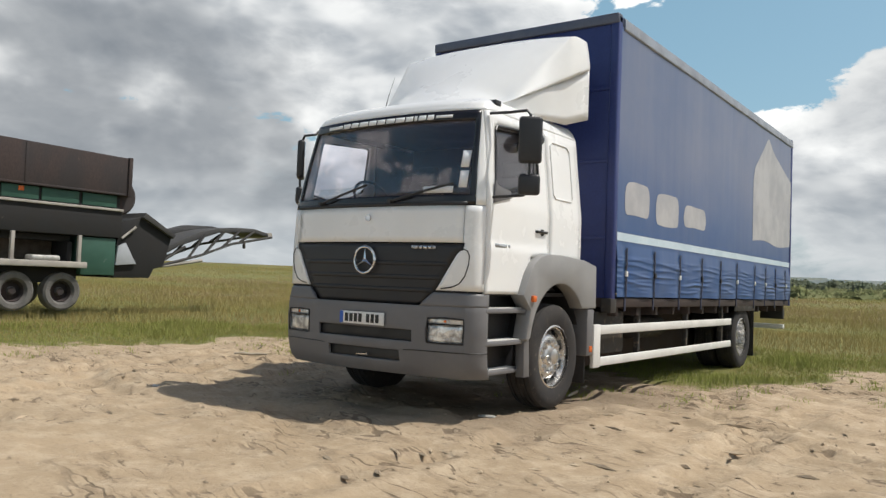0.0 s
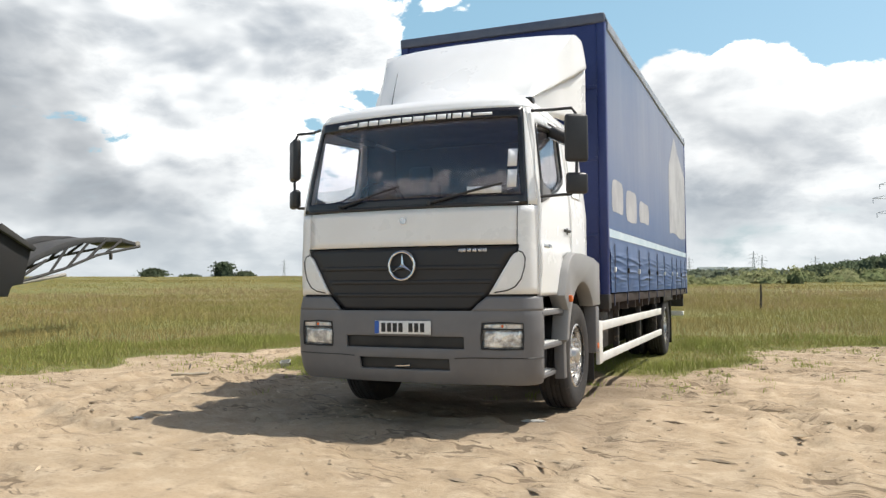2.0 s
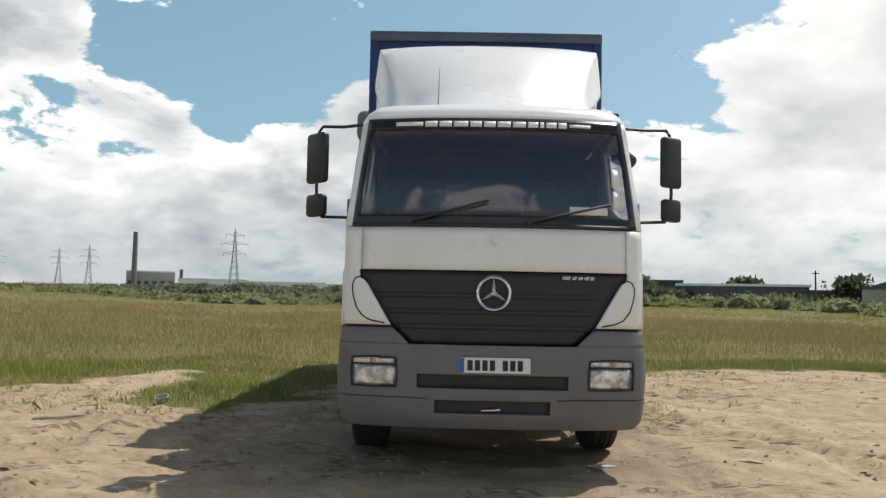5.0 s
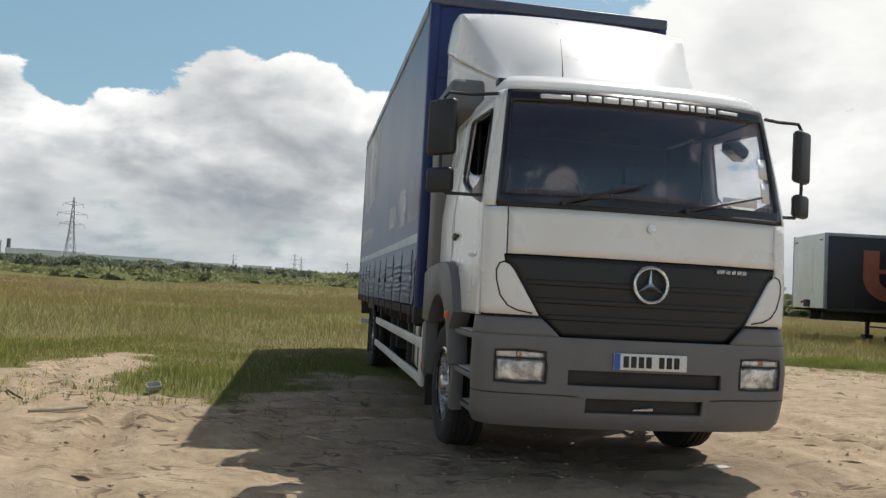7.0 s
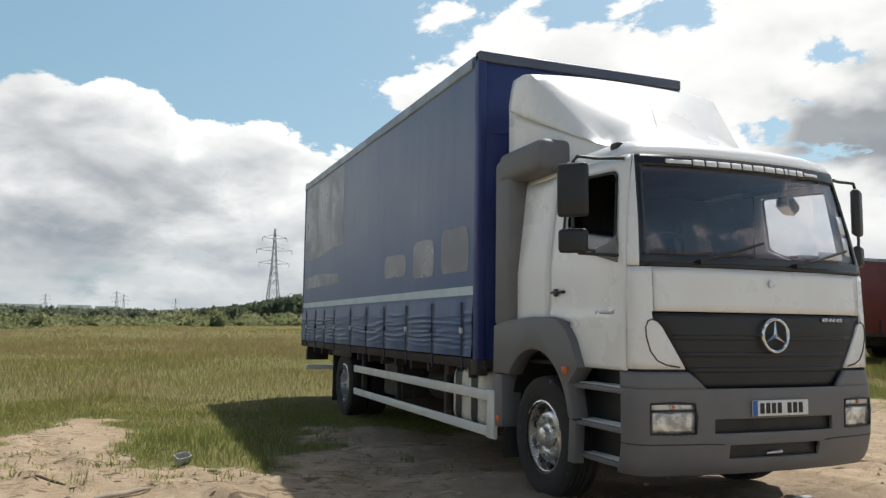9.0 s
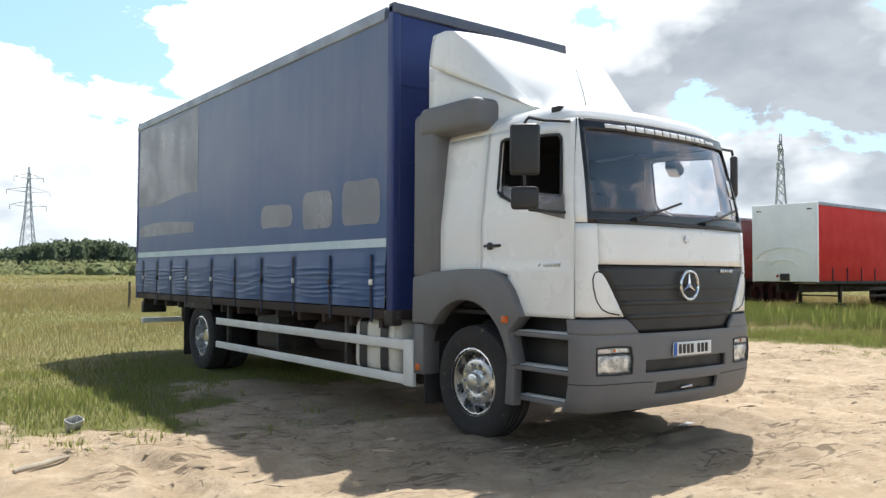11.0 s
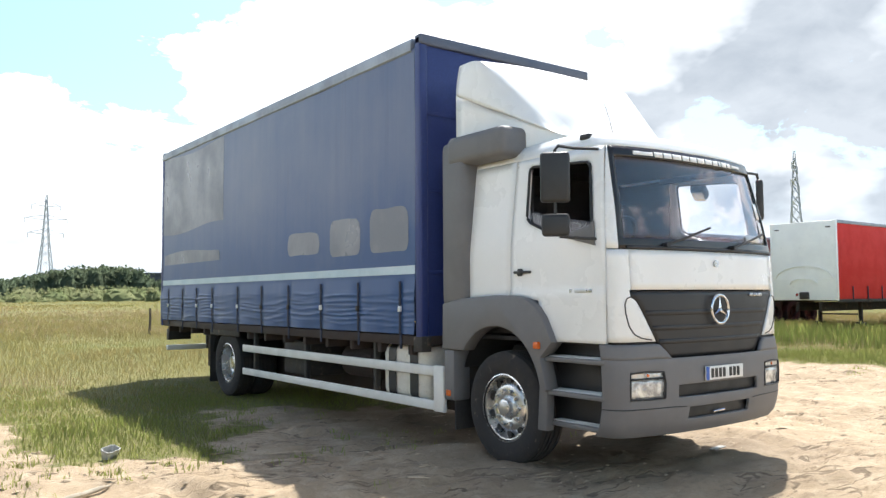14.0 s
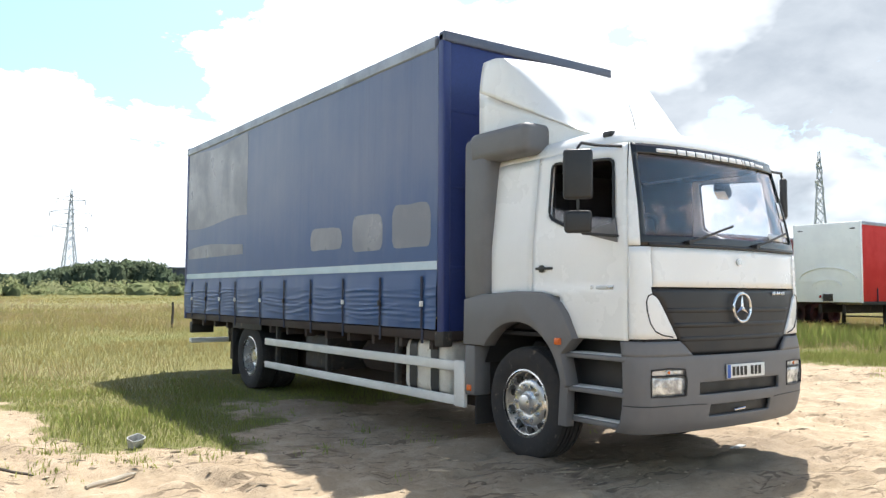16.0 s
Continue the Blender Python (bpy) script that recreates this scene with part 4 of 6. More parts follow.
for k in range(40):
    for j in range(8):
        ring_bm.faces.new([ring_bm.verts[i] for i in (k * 8 + j, k * 8 + (j + 1) % 8, (k + 1) % 40 * 8 + (j + 1) % 8, (k + 1) % 40 * 8 + j)])
for a in (0, 120, 240):
    t = radians(a)
    along, across = Vector((math.sin(t), 0, math.cos(t))), Vector((math.cos(t), 0, -math.sin(t)))
    c = Vector((0, -0.022, 1.38))
    pts = [c + across * 0.018, c + along * 0.112, c - across * 0.018, c + Vector((0, -0.014, 0)) + along * 0.02, c + Vector((0, 0.008, 0))]
    vs = [ring_bm.verts.new(p) for p in pts]
    for f in ((0, 1, 3), (1, 2, 3), (2, 0, 3), (0, 4, 1), (1, 4, 2), (2, 4, 0)):
        ring_bm.faces.new([vs[i] for i in f])
bmesh.ops.recalc_face_normals(ring_bm, faces=ring_bm.faces)
ring_bm.to_mesh(star.data)
ring_bm.free()
star.data.shade_smooth()
star.data.set_sharp_from_angle(angle=radians(40))
part("round_badge", tube([(0, 0.012, 1.762), (0, -0.004, 1.762)], 0.03, 20), "silver", lorry)
for a, b in ((0.50, 0.565), (0.575, 0.61), (0.62, 0.655), (0.665, 0.70), (0.705, 0.74)):
    skin("badge_bar", "silver", lambda u, v: cab(u, v, 0.004), steps(a, b, 2), steps(1.487, 1.515, 2), lorry, 0.004)

# bumper
def bumper_point(s, z, out=0.0):
    hw, yf = lerp(z, [(0.38, 1.10), (0.45, 1.145), (0.8, 1.165), (1.0, 1.155), (1.13, 1.135)]), lerp(z, [(0.38, 0.06), (0.46, 0.01), (0.60, -0.018), (0.8, -0.026), (1.0, -0.02), (1.13, -0.006)])
    p = bow_plan(s, z, hw, yf, 0.10, 0.19)
    if out:
        t = (bow_plan(s + 0.01, z, hw, yf, 0.10, 0.19) - bow_plan(s - 0.01, z, hw, yf, 0.10, 0.19)).normalized()
        p = p + out * Vector((t.y, -t.x, 0))
    return p


us = sorted({round(v, 4) for k in (-1, 1) for v in [k * q for q in steps(0, 0.42, 6) + [0.55, 0.62, 0.685] + steps(0.70, 1.035, 6) + [1.05] + steps(1.10, 1.275, 6)]})
zs = [0.385, 0.40, 0.44, 0.50, 0.545, 0.60, 0.64, 0.685, 0.735, 0.785, 0.84, 0.90, 0.95, 1.0]


def bumper_keep(u, v):
    a = abs(u)
    return not ((0.70 < a < 1.035 and 0.70 - 0.02 < v < 0.90) or (a < 0.55 and 0.685 < v < 0.785) or (a < 0.42 and 0.50 < v < 0.60))


bumper = skin("bumper", "grey_plastic", bumper_point, us, zs, lorry, 0.03, keep=bumper_keep, label="dusty grey moulded plastic bumper", bevel=0.006)
for sign, side in mirror_sides():
    skin("bumper_shoulder", "grey_plastic", lambda u, v: bumper_point(sign * (lerp(v, [(1.0, 0.615), (1.06, 0.67), (1.125, 0.75)]) + u * (1.275 - lerp(v, [(1.0, 0.615), (1.06, 0.67), (1.125, 0.75)]))), v), steps(0, 1, 16), steps(1.0, 1.116, 5), bumper, 0.03)
    fog = skin("fog_lamp", "lens", lambda u, v: bumper_point(sign * u, v, -0.012), steps(0.705, 1.03, 8), steps(0.69, 0.845, 5), bumper, 0.02, label="clear ribbed fog lamp")
    skin("indicator_lens", "lens", lambda u, v: bumper_point(sign * u, v, -0.008), steps(0.705, 0.90, 5), steps(0.853, 0.895, 3), bumper, 0.02)
    skin("indicator_lens", "peach", lambda u, v: bumper_point(sign * u, v, -0.008), steps(0.90, 1.03, 4), steps(0.853, 0.895, 3), bumper, 0.02)
    part("bulb_cap", tube([bumper_point(sign * 0.87, 0.875, -0.02), bumper_point(sign * 0.87, 0.875, 0.0)], 0.012, 8), "amber", bumper)
    skin("lamp_divider", "black_plastic", lambda u, v: bumper_point(sign * u, v, 0.002), steps(0.70, 1.035, 8), steps(0.844, 0.854, 1), bumper, 0.02)
    loop = [(0.70, 0.69), (0.86, 0.685), (1.035, 0.69), (1.04, 0.80), (1.035, 0.895), (0.86, 0.905), (0.71, 0.895), (0.695, 0.80)]
    part("lamp_seal", tube([bumper_point(sign * a, b, 0.0) for a, b in loop + loop[:1]], 0.008, 6, caps=False), "black_plastic", bumper)
    for r0 in (0.78, 0.93):
        part("reflector", lathe([(0.0, 0.03), (0.03, 0.025), (0.055, 0.0)], 20), "chrome", bumper).matrix_basis = Matrix.Translation(bumper_point(sign * r0, 0.765, -0.035)) @ pose(0, 0, 0, 0, 0, 90)
part("intake_recess", box(-0.58, 0.58, 0.03, 0.14, 0.66, 0.81, 0.01), "ink", bumper)
part("lower_recess", box(-0.46, 0.46, 0.04, 0.14, 0.48, 0.62, 0.01), "ink", bumper)
part("tow_bar", tube([(-0.08, 0.015, 0.53), (0.02, 0.015, 0.535), (0.06, 0.01, 0.54)], [0.008, 0.012, 0.014], 8), "chrome", bumper)
for sign in (-1, 1):
    part("bumper_seam", tube([bumper_point(sign * u, 0.615 - 0.05 * max(0, 0.6 - u), 0.001) for u in steps(0.47, 1.26, 14)], 0.0045, 5), "ink", bumper)
plate = part("number_plate", box(-0.25, 0.272, -0.046, -0.034, 0.803, 0.914, 0.003), "plate", bumper, "white plate with blue band")
part("plate_band", box(-0.249, -0.207, -0.0475, -0.042, 0.805, 0.912, 0.0), "band", plate)
for x in (-0.165, -0.111, -0.057, -0.003, 0.089, 0.143, 0.197):
    part("plate_bar", box(x - 0.019, x + 0.019, -0.0485, -0.042, 0.821, 0.896, 0.0), "ink", plate)

# steps, arches, mud flaps
for sign, side in mirror_sides():
    X = lambda v: sign * v
    # Black colour puts the shade of the open recess behind the treads.
    step_box = part("step_housing", box(X(0.72), X(0.98), 0.26, 1.0, 0.42, 1.13, 0.015), "black_plastic", lorry, "dark recess behind grey cab steps")
    part("step_front", box(X(0.95), X(1.12), 0.20, 0.262, 0.47, 1.115, 0.012), "grey_plastic", step_box)
    for z, y1, y0, xo in ((0.425, 0.95, 0.28, 1.10), (0.685, 0.93, 0.235, 1.16), (0.965, 0.92, 0.235, 1.16)):
        part("step_tread", box(X(0.93), X(xo), y0, y1, z - 0.012, z + 0.028, 0.01), "grey_plastic", step_box, "grey ribbed step")
        for k in range(5):
            part("tread_strip", box(X(xo - 0.165 + 0.03 * k), X(xo - 0.149 + 0.03 * k), 0.30, y1 - 0.05, z + 0.028, z + 0.037, 0.002), "alloy", step_box)
    part("step_side", prism([(0.88, 0.37), (0.985, 0.37), (0.955, 0.75), (1.0, 0.98), (0.90, 1.02), (0.86, 0.75)], "x", X(1.08), X(1.17), 0.008), "grey_plastic", step_box)
    outer = [(0.76, 1.115), (0.87, 1.32), (0.95, 1.41), (1.06, 1.475), (1.2, 1.505), (1.5, 1.51), (2.0, 1.48), (2.27, 1.43), (2.28, 0.99), (2.06, 0.99)]
    arch = [(1.485 + 0.60 * math.cos(a) * 0.97, 0.62 + 0.61 * math.sin(a)) for a in steps(radians(37), radians(170), 16)]
    # The arch on the sunny side takes the lighter copy.
    guard = part("wheel_arch", prism(outer + arch + [(0.86, 0.70), (0.83, 0.72), (0.90, 0.98)], "x", X(1.06), X(1.215), 0.02), "sunlit_plastic" if sign > 0 else "grey_plastic", lorry, "grey moulded wheel arch")
    part("arch_liner", grid(lambda a, x: Vector((x, 1.485 + 0.62 * math.cos(a), 0.60 + 0.64 * math.sin(a))), steps(radians(20), radians(172), 18), steps(X(0.55), X(1.10), 3)), "black_plastic", guard)
    part("side_marker", box(X(1.20), X(1.245), 0.89, 0.955, 1.055, 1.115, 0.012), "amber", guard, "amber side marker lamp")
    part("mud_flap", box(X(0.62), X(1.17), 2.12, 2.14, 0.22, 1.0, 0.006), "rubber", guard)
    flap = part("arch_extension", box(X(1.0), X(1.205), 2.10, 2.26, 0.50, 0.985, 0.02), "grey_plastic", guard)
    part("reflector", box(X(1.195), X(1.212), 2.15, 2.22, 0.54, 0.60, 0.006), "amber", guard)

# intake snorkel on the driver's side
duct = part("intake_duct", box(-1.20, -0.80, 1.93, 2.31, 1.40, 3.02, 0.07, seg=3), "grey_plastic", lorry, "tall grey air-intake duct")
part("intake_head", box(-1.215, -0.80, 1.34, 2.20, 2.77, 3.06, 0.07, seg=3), "grey_plastic", duct, "grey intake head")

# roof air deflector
def deflector(u, y):
    """u from -1 to 1 across: crowned top that widens backwards, a crease, then a cheek that falls outwards to the wing line."""
    top = lerp(y, [(0.72, 2.93), (0.85, 3.01), (1.05, 3.16), (1.3, 3.40), (1.55, 3.62), (1.75, 3.77), (1.9, 3.83), (2.12, 3.83)])
    edge = lerp(y, [(0.72, 2.91), (0.9, 2.925), (1.06, 2.97), (1.185, 3.12), (1.475, 3.42), (1.83, 3.775), (1.95, 3.80), (2.12, 3.79)])
    crease = lerp(y, [(0.72, 0.42), (0.9, 0.60), (1.06, 0.71), (1.185, 0.775), (1.475, 0.905), (1.83, 1.06), (2.12, 1.085)])
    outer = lerp(y, [(0.72, 0.46), (0.9, 0.68), (1.06, 0.82), (1.4, 0.98), (1.77, 1.09), (2.12, 1.135)])
    foot = min(edge - 0.005, lerp(y, [(0.72, 2.90), (1.0, 2.94), (1.5, 3.19), (2.12, 3.48)]))
    a, sign = abs(u), (1 if u >= 0 else -1)
    if a < 0.74:
        k = a / 0.74
        return Vector((sign * k * crease, y - 0.05 * (1 - k * k), top - (top - edge) * k**3))
    t = (a - 0.74) / 0.26
    return Vector((sign * (crease + (outer - crease) * min(1.0, t * 1.15) ** 0.8), y, edge - (edge - foot) * t**1.15))


air = skin("air_deflector", "white", deflector, sorted(steps(-1, -0.74, 10) + steps(-0.74, 0.74, 18)[1:-1] + steps(0.74, 1, 10)), steps(0.72, 2.12, 28), lorry, 0.015, label="white moulded roof air deflector")
for sign, side in mirror_sides():
    wing = lambda u, v: Vector((sign * lerp(0.95 + 1.19 * u, [(0.95, 0.72), (1.4, 0.965), (2.14, 1.12)]), 0.95 + 1.19 * u,
                                lerp(u, [(0, 2.84), (0.7, 2.85), (1, 2.96)]) * (1 - v) + v * lerp(0.95 + 1.19 * u, [(0.95, 2.92), (1.5, 3.19), (2.14, 3.49)])))
    skin("deflector_wing", "white", wing, steps(0, 1, 10), steps(0, 1, 5), air, 0.012)

# mirrors
for sign, side in mirror_sides():
    X = lambda v: sign * v
    y0, turn, wide, deep = (0.49, 47, 0.118, 0.035) if sign < 0 else (0.44, 33, 0.10, 0.032)
    arm = part("mirror_arm", tube([(X(1.04), 0.36, 2.69), (X(1.20), y0, 2.70), (X(1.37), y0, 2.70), (X(1.40), y0 + 0.01, 2.66), (X(1.41), y0, 2.2), (X(1.40), y0, 2.02), (X(1.36), y0, 1.97), (X(1.10), 0.32, 1.95)], 0.013, 8), "black_plastic", lorry, "black tubular mirror arm")
    turned = Matrix.Translation((X(1.41), y0, 0)) @ pose(0, 0, 0, 0, 0, sign * turn)
    for kind, half, z0, z1, words in (("mirror_housing", wide, 2.24, 2.645, "black main mirror housing"), ("wide_mirror", wide * 0.93, 1.97, 2.15, "black wide-angle mirror housing")):
        part(kind, box(-half, half, -deep, deep + 0.008, z0, z1, 0.03, seg=3), "black_plastic", arm, words).matrix_basis = turned
        part("mirror_glass", box(-half + 0.02, half - 0.02, deep + 0.004, deep + 0.012, z0 + 0.02, z1 - 0.02, 0.003), "chrome", arm).matrix_basis = turned
kerb = part("kerb_mirror", box(-0.11, 0.11, -0.08, 0.08, -0.06, 0.06, 0.055, seg=4), "black_plastic", lorry, "round black kerb mirror")
kerb.matrix_basis = Matrix.Translation((1.14, 0.95, 2.57)) @ pose(0, 0, 0, 10, 25, 20)
part("kerb_glass", box(-0.09, 0.09, -0.06, 0.06, -0.066, -0.055, 0.004), "chrome", kerb)
part("kerb_arm", tube([(1.03, 0.9, 2.69), (1.13, 0.94, 2.62)], 0.012, 6), "black_plastic", lorry)

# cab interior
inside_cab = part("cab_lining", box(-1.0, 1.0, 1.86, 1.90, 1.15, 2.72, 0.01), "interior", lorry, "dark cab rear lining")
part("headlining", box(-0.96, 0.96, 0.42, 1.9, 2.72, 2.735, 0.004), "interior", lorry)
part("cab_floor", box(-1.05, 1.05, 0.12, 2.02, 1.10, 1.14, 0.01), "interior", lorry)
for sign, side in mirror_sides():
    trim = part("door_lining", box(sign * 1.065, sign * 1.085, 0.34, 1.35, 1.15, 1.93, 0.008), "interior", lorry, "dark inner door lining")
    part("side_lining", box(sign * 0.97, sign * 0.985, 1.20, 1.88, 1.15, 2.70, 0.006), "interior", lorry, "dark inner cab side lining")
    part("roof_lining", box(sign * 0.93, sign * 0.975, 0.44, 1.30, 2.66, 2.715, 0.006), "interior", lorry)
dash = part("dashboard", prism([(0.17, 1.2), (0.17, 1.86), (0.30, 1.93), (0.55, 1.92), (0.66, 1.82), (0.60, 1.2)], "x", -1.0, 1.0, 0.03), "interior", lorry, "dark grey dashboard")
wheel_at = Matrix.Translation((-0.52, 0.66, 2.0)) @ pose(0, 0, 0, 0, 0, 90) @ pose(0, 0, 0, 0, -38, 0)
sw = bmesh.new()
for k in range(28):
    for j in range(6):
        a, b = 2 * math.pi * k / 28, 2 * math.pi * j / 6
        sw.verts.new(wheel_at @ Vector((0.016 * math.sin(b), (0.225 + 0.016 * math.cos(b)) * math.cos(a), (0.225 + 0.016 * math.cos(b)) * math.sin(a))))
sw.verts.ensure_lookup_table()
for k in range(28):
    for j in range(6):
        sw.faces.new([sw.verts[i] for i in (k * 6 + j, k * 6 + (j + 1) % 6, (k + 1) % 28 * 6 + (j + 1) % 6, (k + 1) % 28 * 6 + j)])
steer = part("steering_wheel", sw, "interior", lorry, "black steering wheel")
part("steering_spoke", tube([wheel_at @ Vector((0, -0.22, 0)), wheel_at @ Vector((-0.03, 0, 0)), wheel_at @ Vector((0, 0.22, 0))], 0.02, 6), "interior", steer)
part("steering_column", tube([wheel_at @ Vector((-0.02, 0, 0)), (-0.52, 0.45, 1.8)], 0.045, 8), "interior", steer)
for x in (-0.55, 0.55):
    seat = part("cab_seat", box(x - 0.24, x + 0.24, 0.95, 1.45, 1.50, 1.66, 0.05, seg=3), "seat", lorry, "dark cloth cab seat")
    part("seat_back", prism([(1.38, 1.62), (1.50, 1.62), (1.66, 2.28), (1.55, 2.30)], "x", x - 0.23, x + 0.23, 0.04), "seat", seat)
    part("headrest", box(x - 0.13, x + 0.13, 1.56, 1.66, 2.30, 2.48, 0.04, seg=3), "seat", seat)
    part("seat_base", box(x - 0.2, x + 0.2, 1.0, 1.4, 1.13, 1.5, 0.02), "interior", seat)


# wheels
def tyre(parent, matrix):
    prof = [(0.285, -0.12), (0.33, -0.14), (0.41, -0.15), (0.465, -0.142), (0.498, -0.118)]
    groove = [(0.498, -0.118), (0.506, -0.08), (0.494, -0.078), (0.494, -0.066), (0.508, -0.064), (0.509, -0.02), (0.496, -0.018), (0.496, -0.006), (0.509, -0.004), (0.509, 0.02), (0.496, 0.022), (0.496, 0.034), (0.508, 0.036),
              (0.507, 0.064), (0.494, 0.066), (0.494, 0.078), (0.506, 0.08), (0.498, 0.118)]
    prof = prof[:4] + groove + [(0.465, 0.142), (0.41, 0.15), (0.33, 0.14), (0.285, 0.12)]
    t = part("tyre", lathe(prof, 64), "rubber", parent, "dusty black tyre")
    t.matrix_basis = matrix
    return t


def wheel(name, at, sign, front):
    hub = part(name, lathe([(0.0, 0.06), (0.085, 0.06), (0.10, 0.05), (0.105, -0.1), (0.0, -0.1)] if not front else [(0.0, 0.155), (0.05, 0.152), (0.075, 0.14), (0.085, 0.10), (0.11, 0.085), (0.115, 0.04), (0.0, 0.04)], 32), "steel", lorry, "steel wheel hub")
    turn = pose(0, 0, 0, 0, 0, 0 if sign > 0 else 180)
    hub.matrix_basis = Matrix.Translation(at) @ turn
    tyre(hub, Matrix.Identity(4))
    if front:
        rim_prof = [(0.292, 0.135), (0.305, 0.13), (0.30, 0.118), (0.275, 0.112), (0.268, 0.06), (0.262, 0.035), (0.245, 0.04), (0.225, 0.065), (0.20, 0.085), (0.185, 0.09), (0.12, 0.09), (0.11, 0.085)]
    else:
        rim_prof = [(0.292, 0.135), (0.305, 0.13), (0.30, 0.118), (0.275, 0.112), (0.266, 0.02), (0.258, -0.02), (0.23, -0.045), (0.20, -0.055), (0.185, -0.06), (0.12, -0.06), (0.10, -0.06)]
    part("rim", lathe(rim_prof, 64), "steel", hub, "scuffed silver steel rim")
    zx = 0.088 if front else -0.06
    for k in range(10):
        a = 2 * math.pi * k / 10
        part("wheel_nut", lathe([(0.0, zx + 0.035), (0.014, zx + 0.033), (0.02, zx + 0.02), (0.022, zx)], 6), "steel", hub).matrix_basis = Matrix.Translation((0, 0.152 * math.cos(a), 0.152 * math.sin(a)))
        b = a + math.pi / 10
        fx = 0.02 if front else -0.08
        # Black discs stand for the shaded hand holes; the rim is not pierced.
        part("hand_hole", lathe([(0.0, 0.056), (0.033, 0.056), (0.037, 0.0)], 14), "ink", hub).matrix_basis = Matrix.Translation((fx, 0.236 * math.cos(b), 0.236 * math.sin(b)))
    if not front:
        tyre(hub, Matrix.Translation((-0.335, 0, 0)))
    return hub


for sign, side in mirror_sides():
    wheel("front_wheel", (sign * 1.005, 1.48 + 0.035 * sign, 0.512 + 0.012 * sign), sign, True)
    wheel("rear_wheel", (sign * 1.055, 7.87, 0.50), sign, False)
part("front_axle", tube([(-0.95, 1.485, 0.48), (-0.6, 1.485, 0.40), (0.6, 1.485, 0.40), (0.95, 1.485, 0.48)], 0.06, 10), "frame", lorry)
part("rear_axle", tube([(-0.95, 7.87, 0.5), (-0.25, 7.87, 0.5), (-0.2, 7.87, 0.5), (0.0, 7.87, 0.5), (0.2, 7.87, 0.5), (0.25, 7.87, 0.5), (0.95, 7.87, 0.5)], [0.08, 0.08, 0.2, 0.25, 0.2, 0.08, 0.08], 14), "frame", lorry)

# chassis
for x in (-0.41, 0.41):
    part("chassis_rail", box(x - 0.035, x + 0.035, 0.5, 10.85, 0.72, 1.0, 0.008), "frame", lorry)
for y in (2.7, 4.0, 5.4, 6.8, 9.2, 10.4):
    part("chassis_crossmember", box(-0.4, 0.4, y - 0.04, y + 0.04, 0.78, 0.96, 0.006), "frame", lorry)
part("engine_block", box(-0.4, 0.4, 0.4, 1.9, 0.5, 1.1, 0.05), "frame", lorry)
part("propshaft", tube([(0, 1.9, 0.72), (0, 7.7, 0.55)], 0.05, 10), "frame", lorry)

# load body
FLOOR, TOP, FRONT, BACK = 1.10, 4.222, 2.575, 10.99
floor_ob = part("load_floor", box(-1.235, 1.235, FRONT + 0.01, BACK - 0.01, 1.0, 1.10, 0.006), "under_brown", lorry, "dark load bed edge")
for k in range(14):
    y = 2.85 + 0.6 * k
    part("cross_bearer", box(-1.2, 1.2, y - 0.035, y + 0.035, 0.90, 0.998, 0.004), "under_brown", floor_ob)
head = part("bulkhead", box(-1.17, 1.17, FRONT + 0.02, FRONT + 0.06, 1.0, TOP - 0.10, 0.006), "bulkhead", lorry, "deep blue front bulkhead")
for x in (-1.25, 1.25):
    sg = 1 if x > 0 else -1
    part("corner_post", box(x, x - sg * 0.10, FRONT, FRONT + 0.11, 1.0, TOP - 0.02, 0.02, seg=3), "bulkhead", head, "blue front corner post")
    part("post_foot", box(x + sg * 0.002, x - sg * 0.12, FRONT - 0.012, FRONT + 0.14, 0.94, 1.10, 0.01), "frame", head)
part("bulkhead_rail", box(-1.25, 1.25, FRONT - 0.015, FRONT + 0.10, TOP - 0.115, TOP, 0.02, seg=3), "dark_rail", head, "grey front top rail")
for z in (1.75, 2.6, 3.4):
    part("bulkhead_rib", box(-1.15, 1.15, FRONT + 0.008, FRONT + 0.022, z - 0.02, z + 0.02, 0.004), "bulkhead", head)
part("load_roof", box(-1.2, 1.2, FRONT + 0.05, BACK - 0.02, TOP - 0.05, TOP - 0.03, 0.004), "rail", lorry)
rear_frame = part("rear_frame", box(-1.25, 1.25, BACK - 0.08, BACK, TOP - 0.16, TOP, 0.012), "rail", lorry)
for x in (-1.25, 1.25):
    sg = 1 if x > 0 else -1
    part("rear_post", box(x, x - sg * 0.1, BACK - 0.1, BACK, 1.0, TOP - 0.02, 0.012), "bulkhead", rear_frame)
    part("rear_door", box(x * 0.01, x - sg * 0.1, BACK - 0.05, BACK - 0.012, 1.1, TOP - 0.16, 0.006), "bulkhead", rear_frame)

STRAPS = (2.96, 3.82, 4.72, 5.62, 6.48, 7.34, 8.38, 9.10, 9.80, 10.55)


